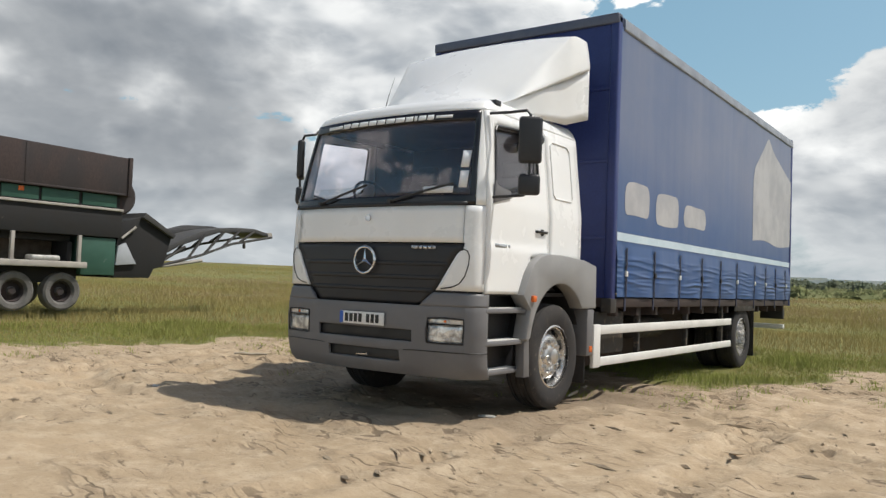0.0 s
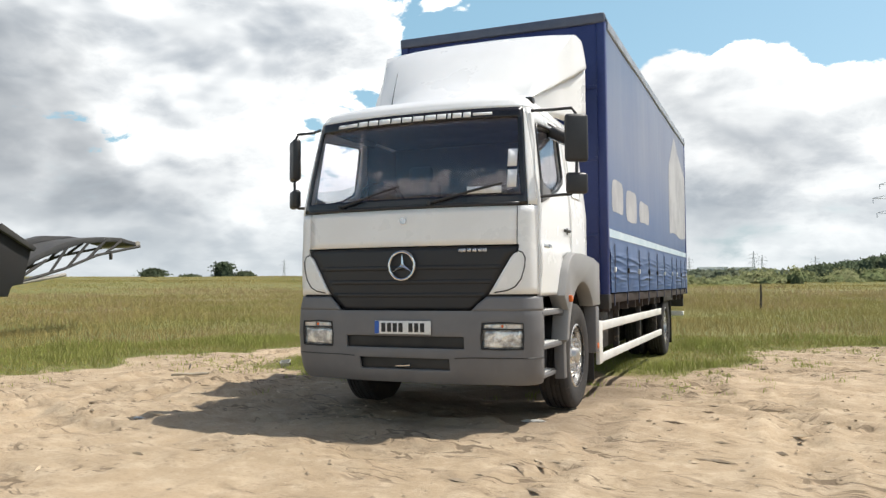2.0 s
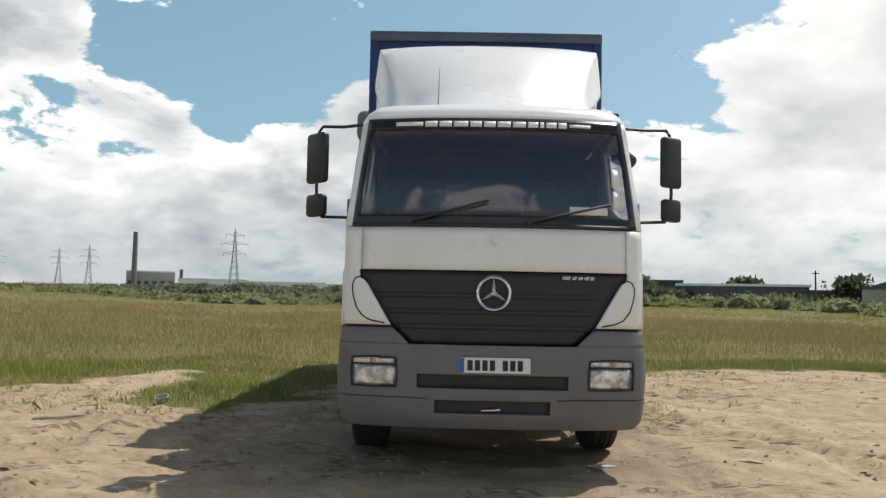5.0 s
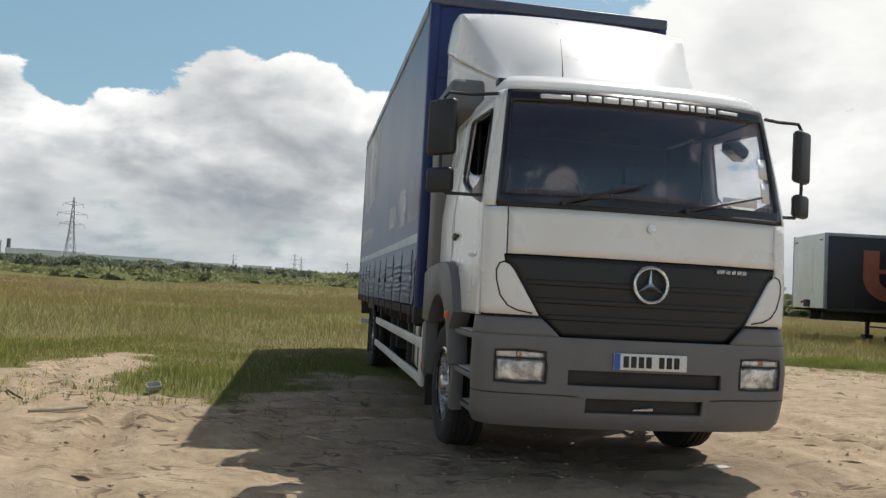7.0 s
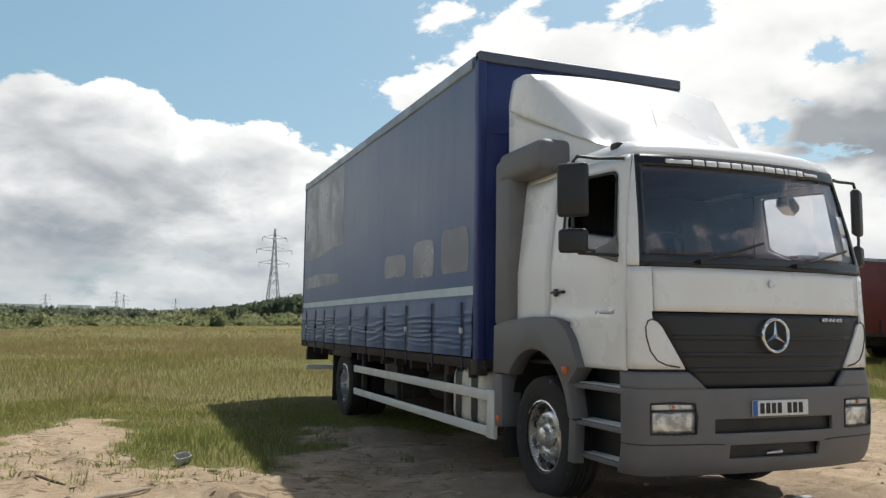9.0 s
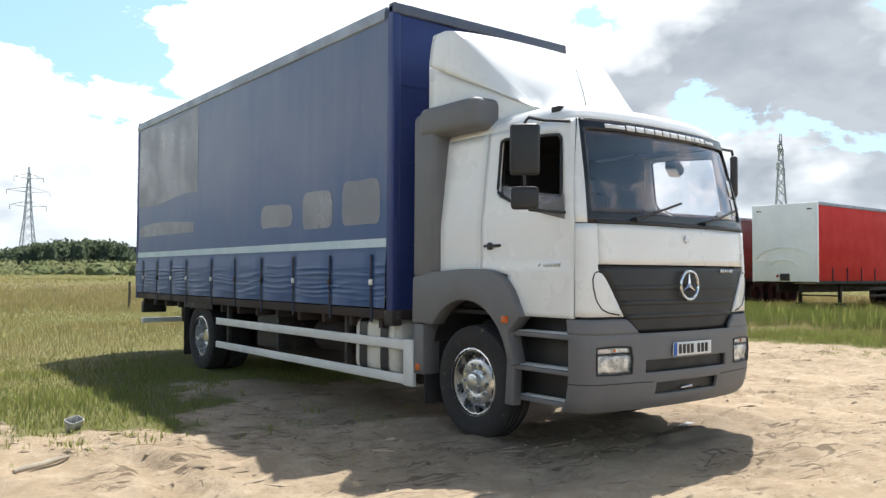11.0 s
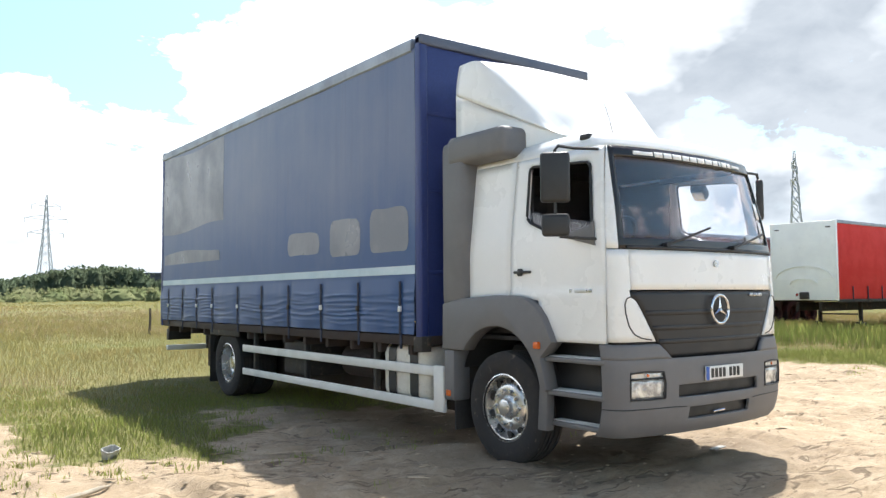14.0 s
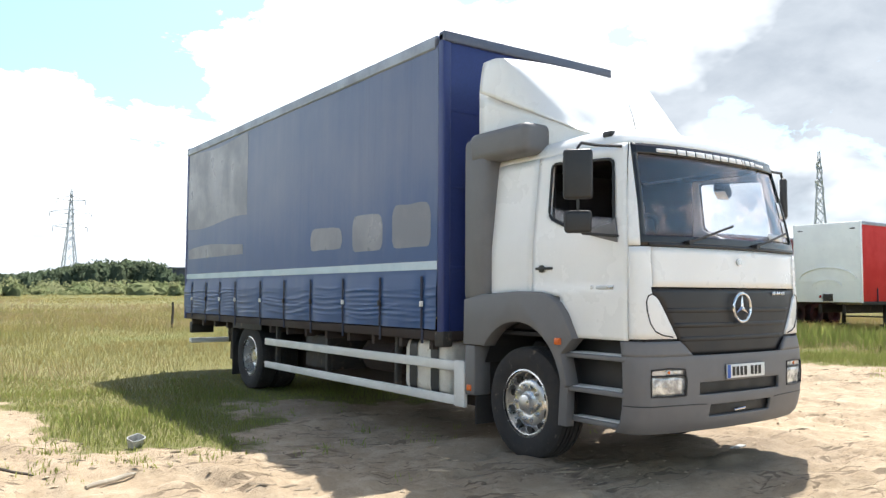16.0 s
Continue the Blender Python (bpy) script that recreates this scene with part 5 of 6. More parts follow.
def drape(sign, y, z, out=0.0):
    """Curtain skin: taut above, gathered in level creases between the straps below."""
    low = max(0.0, min(1.0, (1.70 - z) / 0.15))
    near = min(abs(y - s) for s in STRAPS)
    pinch = math.exp(-((near / 0.10) ** 2))
    n = noise.noise(Vector((y * 0.9, z * 0.35, 3.0 * sign)))
    gather = max(0.0, min(1.0, (1.58 - z) / 0.04)) * max(0.0, min(1.0, (z - 1.14) / 0.05))
    tuck = 0.0
    for k, (pitch, tilt) in enumerate(((46.0, 0.6), (61.0, -1.1), (33.0, 1.5))):
        fold = z * pitch + tilt * y + 2.4 * noise.noise(Vector((y * 1.3, z * 2.6, sign + 5 * k)))
        tuck += (1 - abs(math.sin(fold))) ** 2 * max(0.0, 0.15 + 1.1 * noise.noise(Vector((y * 1.1 + 9 * k, z * 5, 4 * sign))))
    x = 1.240 + 0.008 * n + low * (0.012 + 0.015 * tuck * gather - 0.016 * pinch) + 0.0014 * noise.noise(Vector((y * 4, z * 0.7, 9 * sign)))
    flare = max(0.0, (1.25 - z) / 0.15) * 0.012 * math.sin(y * 7.3)
    return Vector((sign * (x + flare + out), y, z))


for sign, side in mirror_sides():
    curtain = part("side_curtain", grid(lambda y, z: drape(sign, y, z), steps(FRONT + 0.115, BACK - 0.02, 210), sorted(steps(1.115, 1.72, 52) + steps(1.72, TOP - 0.13, 18)[1:])), "curtain", lorry, "sun-faded blue tarpaulin curtain", smooth=60)
    part("pale_band", grid(lambda y, z: drape(sign, y, z, 0.0035), steps(FRONT + 0.115, BACK - 0.02, 90), steps(1.735, 1.825, 4)), "stripe", curtain, "pale blue stripe", smooth=60)
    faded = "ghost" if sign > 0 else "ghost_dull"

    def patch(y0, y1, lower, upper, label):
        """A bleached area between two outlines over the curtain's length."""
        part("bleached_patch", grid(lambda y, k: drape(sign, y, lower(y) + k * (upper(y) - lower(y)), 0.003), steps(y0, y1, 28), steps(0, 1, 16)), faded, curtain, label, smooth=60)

    def soft(y, y0, y1, r):
        """How far a rounded corner draws the edge in at y."""
        d = min(y - y0, y1 - y)
        return 0.0 if d > r else r - math.sqrt(max(0.0, r * r - (r - d) ** 2))

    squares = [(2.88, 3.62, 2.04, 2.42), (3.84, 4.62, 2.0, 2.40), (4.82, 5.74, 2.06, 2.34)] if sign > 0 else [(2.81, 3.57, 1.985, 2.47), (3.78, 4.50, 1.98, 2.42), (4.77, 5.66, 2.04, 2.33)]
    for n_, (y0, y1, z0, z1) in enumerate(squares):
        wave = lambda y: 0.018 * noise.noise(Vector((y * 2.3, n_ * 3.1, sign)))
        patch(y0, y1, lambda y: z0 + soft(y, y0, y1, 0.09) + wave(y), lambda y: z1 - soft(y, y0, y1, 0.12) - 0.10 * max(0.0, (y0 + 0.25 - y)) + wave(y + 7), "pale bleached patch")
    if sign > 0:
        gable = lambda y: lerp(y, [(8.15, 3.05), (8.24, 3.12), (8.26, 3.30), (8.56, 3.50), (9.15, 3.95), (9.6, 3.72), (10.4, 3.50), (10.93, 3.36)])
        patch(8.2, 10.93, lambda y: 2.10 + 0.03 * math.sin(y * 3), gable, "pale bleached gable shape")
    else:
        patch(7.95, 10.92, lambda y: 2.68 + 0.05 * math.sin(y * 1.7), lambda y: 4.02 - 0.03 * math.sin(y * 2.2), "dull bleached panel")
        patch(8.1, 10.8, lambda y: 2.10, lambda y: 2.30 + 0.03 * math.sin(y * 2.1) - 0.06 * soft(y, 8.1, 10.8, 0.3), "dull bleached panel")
    rail_pts = [(-0.07, 0.0), (-0.06, 0.05), (-0.02, 0.075), (0.0, 0.06), (0.012, 0.0), (0.012, -0.06), (0.0, -0.075), (-0.03, -0.075)]
    part("roof_rail", prism([(sign * (1.245 + a), TOP - 0.085 + b) for a, b in rail_pts], "y", FRONT + 0.16, BACK, 0.0), "rail", lorry, "rounded grey roof rail")
    for y in STRAPS:
        top_z = 1.665
        strap = part("curtain_strap", grid(lambda a, z: drape(sign, y + a, z, 0.014), (-0.02, 0, 0.02), steps(1.12, top_z, 18)), "strap", curtain, "dark webbing strap")
        solid(strap, 0.004, 0)
        q = drape(sign, y, 1.36, 0.016)
        part("strap_buckle", box(q.x - 0.012, q.x + 0.012, y - 0.024, y + 0.024, 1.345, 1.405, 0.004), "alloy" if int(y * 10) % 2 else "frame", strap)
        part("strap_tail", box(sign * 1.236, sign * 1.246, y - 0.02, y + 0.02, 1.03 - 0.035 * (int(y * 10) % 3), 1.12, 0.002), "strap", strap)

# side guards, tank and lower fittings
# Added dark sheets that stand for the deep shade under the load body.
for x in (-0.47, 0.47):
    part("underbody_shade_sheet", box(x - 0.012, x + 0.012, 2.4, 10.6, 0.24, 0.99, 0.004), "under_brown", lorry, "dark brown sheet added for shade under the body")
for sign, side in mirror_sides():
    X = lambda v: sign * v
    side_guard = part("side_guard", box(X(1.165), X(1.20), 2.29, 7.26, 0.71, 0.81, 0.012), "alloy", lorry, "pale alloy side guard")
    part("guard_rail", box(X(1.165), X(1.20), 2.29, 7.26, 0.375, 0.47, 0.012), "alloy", side_guard)
    part("guard_post", box(X(1.158), X(1.204), 2.27, 2.44, 0.365, 0.82, 0.012), "alloy", side_guard)
    for y in (3.6, 5.3, 6.9):
        part("guard_bracket", box(X(1.10), X(1.165), y - 0.03, y + 0.03, 0.36, 1.0, 0.006), "frame", side_guard)
    part("rear_mudguard", grid(lambda a, x: Vector((x, 7.87 + 0.60 * math.cos(a), 0.48 + 0.58 * math.sin(a))), steps(radians(15), radians(165), 16), steps(X(0.55), X(1.2), 2)), "black_plastic", lorry)
    part("mudguard_plate", box(X(1.215), X(1.232), 7.32, 8.50, 0.92, 1.10, 0.006), "frame", lorry)
    part("rear_flap", box(X(0.6), X(1.2), 8.56, 8.575, 0.16, 0.95, 0.004), "rubber", lorry)
tank = part("fuel_tank", box(-1.135, -0.52, 2.62, 3.50, 0.42, 1.0, 0.10, seg=4), "tank", lorry, "cream fuel tank with black straps")
for y in (2.86, 3.27):
    part("tank_strap", box(-1.145, -0.51, y - 0.03, y + 0.03, 0.412, 1.008, 0.105, seg=4), "black_plastic", tank)
part("tank_cap", tube([(-0.95, 3.1, 0.99), (-0.95, 3.1, 1.03)], 0.05, 14), "black_plastic", tank)
part("battery_box", box(0.55, 1.1, 2.5, 3.3, 0.48, 0.95, 0.03), "frame", lorry)
part("toolbox", box(-1.08, -0.55, 5.3, 6.1, 0.48, 0.92, 0.03), "frame", lorry)
part("air_tank", tube([(0.75, 4.2, 0.72), (0.75, 4.25, 0.72), (0.75, 5.2, 0.72), (0.75, 5.25, 0.72)], [0.05, 0.15, 0.15, 0.05], 18), "frame", lorry)
part("exhaust_box", tube([(-0.75, 4.0, 0.72), (-0.75, 4.05, 0.72), (-0.75, 4.75, 0.72), (-0.75, 4.8, 0.72)], [0.1, 0.2, 0.2, 0.1], 18), "rust", lorry)
underrun = part("underrun_bar", box(-1.18, 1.18, 10.76, 10.88, 0.55, 0.64, 0.012), "alloy", lorry, "pale rear underrun bar")
for x in (-0.42, 0.42):
    part("underrun_leg", box(x - 0.04, x + 0.04, 10.72, 10.80, 0.55, 1.0, 0.006), "frame", underrun)
for x in (-0.97, 0.97):
    board = part("tail_lamp", box(x - 0.21, x + 0.21, 10.74, 10.86, 0.74, 0.94, 0.012), "black_plastic", underrun, "black tail lamp board")
    part("lamp_bracket", box(x - 0.15, x + 0.15, 10.78, 10.82, 0.955, 0.99, 0.004), "frame", underrun)
    part("tail_lens", box(x - 0.17, x + 0.17, 10.855, 10.87, 0.78, 0.89, 0.01), "red_lens", underrun)

# ---- parked semi-trailers ----
def semi_trailer(name, label, matrix, side_mat, face_mat, length, base, top, dome=False, letter=False, hitch=True):
    """Box body with its front face at x = 0, running to +x, and width along +y, on a chassis with legs and three axles."""
    t = empty(name, label, "trailer", group="parked trailers")
    W = 2.48
    body = part("trailer_body", box(0.03, length, 0.02, W - 0.02, base, top - 0.02, 0.02), side_mat, t)
    face = part("front_face", box(-0.02, 0.03, 0.0, W, base - 0.02, top, 0.03, seg=3), face_mat, t, "weathered white front bulkhead")
    for y in (0.0, W):
        part("corner_post", box(-0.03, 0.09, y - 0.035, y + 0.035, base - 0.03, top + 0.01, 0.02, seg=3), face_mat if dome else "rail", t)
        part("top_rail", box(0.05, length, y - 0.02, y + 0.02, top - 0.11, top + 0.01, 0.012), "rail", t)
        part("side_rave", box(0.05, length, y - 0.015, y + 0.015, base - 0.10, base + 0.02, 0.008), "frame", t)
        for k in range(1, 12):
            part("curtain_strap", box(k * length / 12 - 0.025, k * length / 12 + 0.025, y - 0.026 if y == 0 else y + 0.006, y - 0.006 if y == 0 else y + 0.026, base - 0.05, base + 0.5, 0.0), "strap", body)
    if dome:
        for r0, r1, z0 in ((1.06, 1.13, base + 0.75), (0.50, 0.56, base + 0.55)):
            arch = [(W / 2 + r1 * math.cos(a), z0 + 0.46 * r1 * math.sin(a)) for a in steps(0.1, math.pi - 0.1, 20)] + [(W / 2 + r0 * math.cos(a), z0 + 0.46 * r0 * math.sin(a)) for a in steps(math.pi - 0.1, 0.1, 20)]
            part("pressed_arch", prism(arch, "x", -0.085, -0.015, 0.0), face_mat, face)
        part("bulged_panel", prism([(W / 2 + 1.04 * math.cos(a), base + 0.7 + 0.46 * 1.04 * math.sin(a)) for a in steps(0.1, math.pi - 0.1, 20)], "x", -0.034, -0.018, 0.0), face_mat, face)
    else:
        part("front_hatch", box(-0.04, -0.015, W * 0.35, W * 0.85, base + 0.5, top - 0.5, 0.02), face_mat, face)
    part("coupling_box", box(-0.12, -0.01, W / 2 - 0.22, W / 2 + 0.12, base + 0.02, base + 0.28, 0.02), "frame", t)
    part("suzi_socket", tube([(-0.1, W / 2 + 0.2, base + 0.22), (-0.16, W / 2 + 0.2, base + 0.16)], 0.04, 8), "red_lens", t)
    for y in (0.25, W - 0.25):
        part("marker_lamp", box(-0.045, -0.015, y - 0.09, y + 0.09, top - 0.26, top - 0.22, 0.004), "frame", face)
    for y in (W / 2 - 0.45, W / 2 + 0.45):
        part("trailer_rail", box(0.3, length - 0.2, y - 0.06, y + 0.06, base - 0.42, base - 0.10, 0.01), "frame", t)
    for y in (0.45, W - 0.45):
        part("landing_leg", box(2.55, 2.67, y - 0.06, y + 0.06, 0.25, base - 0.1, 0.008), "frame", t)
        part("leg_foot", box(2.45, 2.77, y - 0.14, y + 0.14, 0.10, 0.26, 0.01), "frame", t)
    part("leg_brace", tube([(2.61, 0.45, 0.55), (2.61, W - 0.45, 0.55)], 0.03, 6), "frame", t)
    for k in range(3):
        x = length - 3.6 + 1.31 * k
        part("axle", tube([(x, 0.2, 0.5), (x, W - 0.2, 0.5)], 0.07, 8), "frame", t)
        for y in (0.19, W - 0.19):
            o = part("trailer_wheel", lathe([(0.0, 0.05), (0.1, 0.05), (0.12, -0.05), (0.27, -0.02), (0.28, 0.13), (0.33, 0.17), (0.42, 0.18), (0.49, 0.15), (0.5, 0.0), (0.49, -0.15), (0.3, -0.17), (0.0, -0.17)], 32), "rubber", t, "dark trailer wheel")
            o.matrix_basis = Matrix.Translation((x, y, 0.5)) @ pose(0, 0, 0, 0, 0, -90 if y < 1 else 90)
    part("side_guard", box(4.2, length - 4.4, 0.03, 0.06, 0.5, 0.6, 0.006, box(4.2, length - 4.4, 0.03, 0.06, 0.78, 0.88, 0.006)), "frame", t)
    if letter:
        u = [(a, b) for a, b in [(2.35 + 1.0 * math.cos(q), base + 1.15 + 0.85 * math.sin(q)) for q in steps(math.pi, 2 * math.pi, 16)]]
        u = [(1.35, base + 2.1)] + u + [(3.35, base + 2.1), (2.8, base + 2.1)] + [(2.35 + 0.45 * math.cos(q), base + 1.15 + 0.4 * math.sin(q)) for q in steps(2 * math.pi, math.pi, 12)] + [(1.9, base + 2.1)]
        part("printed_shape", prism(u, "y", -0.004, 0.022, 0.0), "orange", body, "faded orange printed shape")
        part("printed_bar", box(1.9, 2.8, -0.006, 0.02, base + 1.3, base + 1.45, 0.0), "orange", body)
    t.matrix_basis = matrix
    return t


def on_ground(x, y, turn=0.0, sink=0.02):
    return Matrix.Translation((x, y, float(height(np.array([float(x)]), np.array([float(y)]), False)[0]) - sink)) @ pose(0, 0, 0, 0, 0, turn)


semi_trailer("semi_trailer", "black curtain-sided semi-trailer with orange printed shape and white front", on_ground(15.6, 20.0, -10), "black_curtain", "headboard", 13.6, 1.15, 3.80, letter=True)
semi_trailer("semi_trailer", "maroon curtain-sided semi-trailer parked on rough grass", on_ground(16.6, 15.8, -4), "maroon", "maroon", 13.6, 1.15, 3.78)
semi_trailer("semi_trailer", "white-fronted semi-trailer with bright red curtain side", on_ground(22.4, 10.3), "red", "headboard", 13.6, 1.12, 4.0, dome=True)
semi_trailer("semi_trailer", "white box semi-trailer parked beside the red one", on_ground(17.0, 3.1), "headboard", "headboard", 13.6, 1.05, 3.70)

# ---- mobile screening plant ----
plant = empty("screening_machine", "rusty green mobile screening machine with tail conveyor on trailer wheels", "machine", (-12.6, 0, 0))
PX = -12.6


def slab(name, y0, y1, z0, z1, mat, x0=0.0, x1=-2.3, bevel=0.02, label="", parent=None):
    ob = part(name, box(x1, x0, y0, y1, z0, z1, bevel), mat, parent or plant, label)
    return ob


hopper_pts = [(-3.2, 3.0), (5.55, 2.98), (5.6, 3.88), (-3.2, 4.02)]
hopper = part("hopper", prism(hopper_pts, "x", 0.04, -2.4, 0.02), "rust", plant, "rust-brown steel hopper side")
for y in (-0.9, 3.1):
    part("hopper_stiffener", box(0.035, 0.052, y - 0.03, y + 0.03, 3.0, 3.88, 0.006), "rust", hopper)
part("hopper_rim", box(-2.42, 0.08, 5.52, 5.62, 2.95, 3.9, 0.015), "rust", hopper)
band_ob = slab("screen_band", -3.2, 5.42, 2.62, 3.0, "dark_steel", -0.08)
for y0, y1 in ((-3.0, -1.9), (-1.8, -0.7), (-0.6, 0.5), (0.6, 1.7), (1.8, 2.55), (2.65, 3.45), (3.52, 4.38), (4.46, 5.32)):
    part("green_panel", box(-0.085, -0.05, y0, y1, 2.67, 2.95, 0.008), "green", band_ob, "scuffed green side panel")
part("band_lip", box(-0.05, 0.05, -3.2, 5.45, 2.58, 2.64, 0.01), "deck", band_ob)
part("band_lip", box(-0.05, 0.05, -3.2, 5.48, 2.97, 3.02, 0.01), "rust", band_ob)
part("yellow_label", box(-0.05, -0.043, 3.0, 3.12, 2.83, 2.93, 0.0), "amber", band_ob)
slab("lower_side", -3.2, 5.46, 1.95, 2.60, "dark_steel", 0.0, label="black lower side plate")
drum = part("end_drum", lathe([(0.0, 0.0), (0.4, 0.0), (0.45, -0.05), (0.45, -2.1), (0.4, -2.15), (0.0, -2.15)], 28), "rust", plant, "rusty end drum")
drum.matrix_basis = Matrix.Translation((-0.1, 5.42, 2.95))
slab("engine_cabinet", 4.5, 5.35, 1.05, 1.93, "green", -0.05, label="green engine cabinet")
slab("walkway_deck", -3.2, 4.55, 1.2, 1.34, "deck", 0.15, label="pale dusty walkway deck")
slab("under_frame", -3.0, 4.5, 0.85, 1.2, "dark_steel", -0.2)
slab("inner_panel", -3.0, 4.36, 1.34, 1.93, "timber", -0.9)
slab("inner_frame", -3.0, 4.36, 1.80, 1.94, "dark_steel", -0.3)
slab("inner_frame", 4.24, 4.36, 1.34, 1.80, "dark_steel", -0.2, -0.9)
for y in (-2.4, -0.6, 1.2, 2.9, 4.4):
    slab("deck_post", y - 0.04, y + 0.04, 1.34, 1.95, "deck", 0.06, -0.02, 0.008)
part("rag_bundle", box(-0.25, 0.1, 3.3, 3.95, 1.34, 1.46, 0.05, seg=3), "polythene", plant, "white plastic sack on the deck")
for y in (3.02, 4.08):
    for x in (-0.15, -2.0):
        o = part("plant_wheel", lathe([(0.0, 0.03), (0.08, 0.05), (0.10, -0.02), (0.22, -0.06), (0.245, 0.08), (0.29, 0.14), (0.38, 0.15), (0.425, 0.12), (0.44, 0.0), (0.425, -0.12), (0.0, -0.14)], 36), "dusty_rubber", plant, "dusty trailer tyre")
        o.matrix_basis = Matrix.Translation((x, y, 0.655))
        part("plant_rim", lathe([(0.0, 0.06), (0.07, 0.06), (0.09, -0.01), (0.215, -0.05), (0.235, 0.085), (0.225, 0.09), (0.2, -0.03)], 30), "rust", o)
chute = part("discharge_chute", prism([(5.35, 1.0), (6.35, 1.02), (6.45, 1.25), (6.72, 1.3), (6.92, 2.05), (6.1, 2.52), (5.45, 2.35)], "x", -0.1, -2.0, 0.03), "dark_steel", plant, "black steel discharge chute")
part("chute_lip", prism([(6.02, 2.50), (6.92, 2.04), (6.98, 2.12), (6.1, 2.62)], "x", 0.0, -2.1, 0.01), "truss", chute)
part("chute_gusset", prism([(5.35, 1.3), (5.9, 1.35), (5.6, 1.85), (5.4, 1.75)], "x", -0.02, -0.09, 0.008), "galvanised", chute)
part("chute_strut", tube([(-0.05, 5.5, 1.95), (-0.03, 5.85, 2.25)], 0.03, 6), "deck", chute)
belt_top = [(6.7, 1.72), (7.3, 2.02), (7.9, 2.28), (8.5, 2.42), (9.1, 2.49), (9.75, 2.50), (10.2, 2.42), (10.4, 2.36)]
conv = part("tail_conveyor", prism(belt_top + [(10.38, 2.29), (9.7, 2.40), (8.5, 2.30), (7.3, 1.88), (6.7, 1.55)], "x", -0.25, -1.45, 0.01), "belt", plant, "black rubber tail conveyor")
part("belt_cover", prism([(6.9, 1.95), (7.4, 2.28), (8.2, 2.50), (9.0, 2.53), (9.3, 2.50), (8.5, 2.40), (7.5, 2.12)], "x", -1.2, -1.5, 0.01), "belt", conv)
for a, b in (((6.75, 1.36), (7.9, 1.66)), ((7.9, 1.66), (8.9, 2.02)), ((8.9, 2.02), (10.35, 2.30)), ((6.8, 1.50), (7.4, 1.86)), ((7.5, 1.56), (8.0, 2.2)), ((8.0, 1.7), (8.6, 2.3)), ((8.6, 1.92), (9.2, 2.42)), ((9.2, 2.1), (9.7, 2.42))):
    for x in (-0.18, -1.5):
        part("conveyor_truss", tube([(x, *a), (x, *b)], 0.035, 6), "truss", conv)
part("conveyor_ram", tube([(-0.2, 6.75, 1.33), (-0.2, 7.95, 1.52)], 0.045, 8), "deck", conv, "pale hydraulic ram")
part("tail_drum", tube([(-0.22, 10.32, 2.35), (-1.48, 10.32, 2.35)], 0.085, 14), "deck", conv)
part("conveyor_bracket", box(-0.2, -0.14, 9.3, 9.36, 1.92, 2.12, 0.004), "frame", conv)

# ---- litter and clods ----
def crumple(name, label, at, size, mat, seed, category):
    bm = bmesh.new()
    bmesh.ops.create_icosphere(bm, subdivisions=3, radius=1.0)
    for v in bm.verts:
        k = 1 + 0.35 * noise.noise(v.co * 1.6 + Vector((seed, 0, 0))) + 0.18 * noise.noise(v.co * 4.1 + Vector((0, seed, 0)))
        v.co = Vector((v.co.x * size[0], v.co.y * size[1], max(v.co.z, -0.5) * size[2])) * k
    me = bpy.data.meshes.new(name)
    bm.to_mesh(me)
    bm.free()
    me.materials.append(M[mat])
    ob = tagged(new(name, me), label, category)
    ob.location = (at[0], at[1], ground_level(*at) + size[2] * 0.35)
    return ob


def tub(at):
    """A battered square tub with a rolled rim, tilted in the sand."""
    t = empty("plastic_tub", "battered pale grey plastic tub half buried in sand", "tub", (at[0], at[1], ground_level(*at) - 0.01))
    t.rotation_euler, t.scale = (radians(16), radians(-9), radians(24)), (0.72, 0.72, 0.66)
    body = bmesh.new()
    rings = []
    for z, w_, d_ in ((0.0, 0.085, 0.065), (0.07, 0.092, 0.071), (0.15, 0.102, 0.08), (0.152, 0.094, 0.072), (0.02, 0.078, 0.058)):
        rings.append([body.verts.new((sx * w_ + 0.012 * noise.noise(Vector((sx * 3, sy * 2, z * 9))), sy * d_, z)) for sx, sy in ((-1, -0.7), (-0.7, -1), (0.7, -1), (1, -0.7), (1, 0.7), (0.7, 1), (-0.7, 1), (-1, 0.7))])
    for a, b in zip(rings, rings[1:]):
        for k in range(8):
            body.faces.new((a[k], a[(k + 1) % 8], b[(k + 1) % 8], b[k]))
    body.faces.new(rings[0]), body.faces.new(rings[-1])
    part("tub_body", body, "polythene", t)
    rim = [(-0.104, -0.057, 0.15), (-0.073, -0.082, 0.152), (0.073, -0.082, 0.15), (0.106, -0.057, 0.148), (0.104, 0.057, 0.15), (0.073, 0.082, 0.152), (-0.073, 0.082, 0.153), (-0.104, 0.057, 0.15)]
    part("tub_rim", tube(rim + rim[:1], 0.008, 6, caps=False), "polythene", t)
    part("tub_panel", box(0.097, 0.101, -0.045, 0.045, 0.04, 0.12, 0.0), "rust", t)
    return t


tub((-3.86, 4.0))
crumple("plastic_litter", "flattened white plastic scrap lying on sand", (0.95, 0.68), (0.12, 0.03, 0.015), "polythene", 8.1, "litter")
crumple("plastic_litter", "small pale plastic scrap lying on sand", (-2.55, -0.35), (0.06, 0.03, 0.015), "polythene", 5.4, "litter")

rng = np.random.default_rng(7)


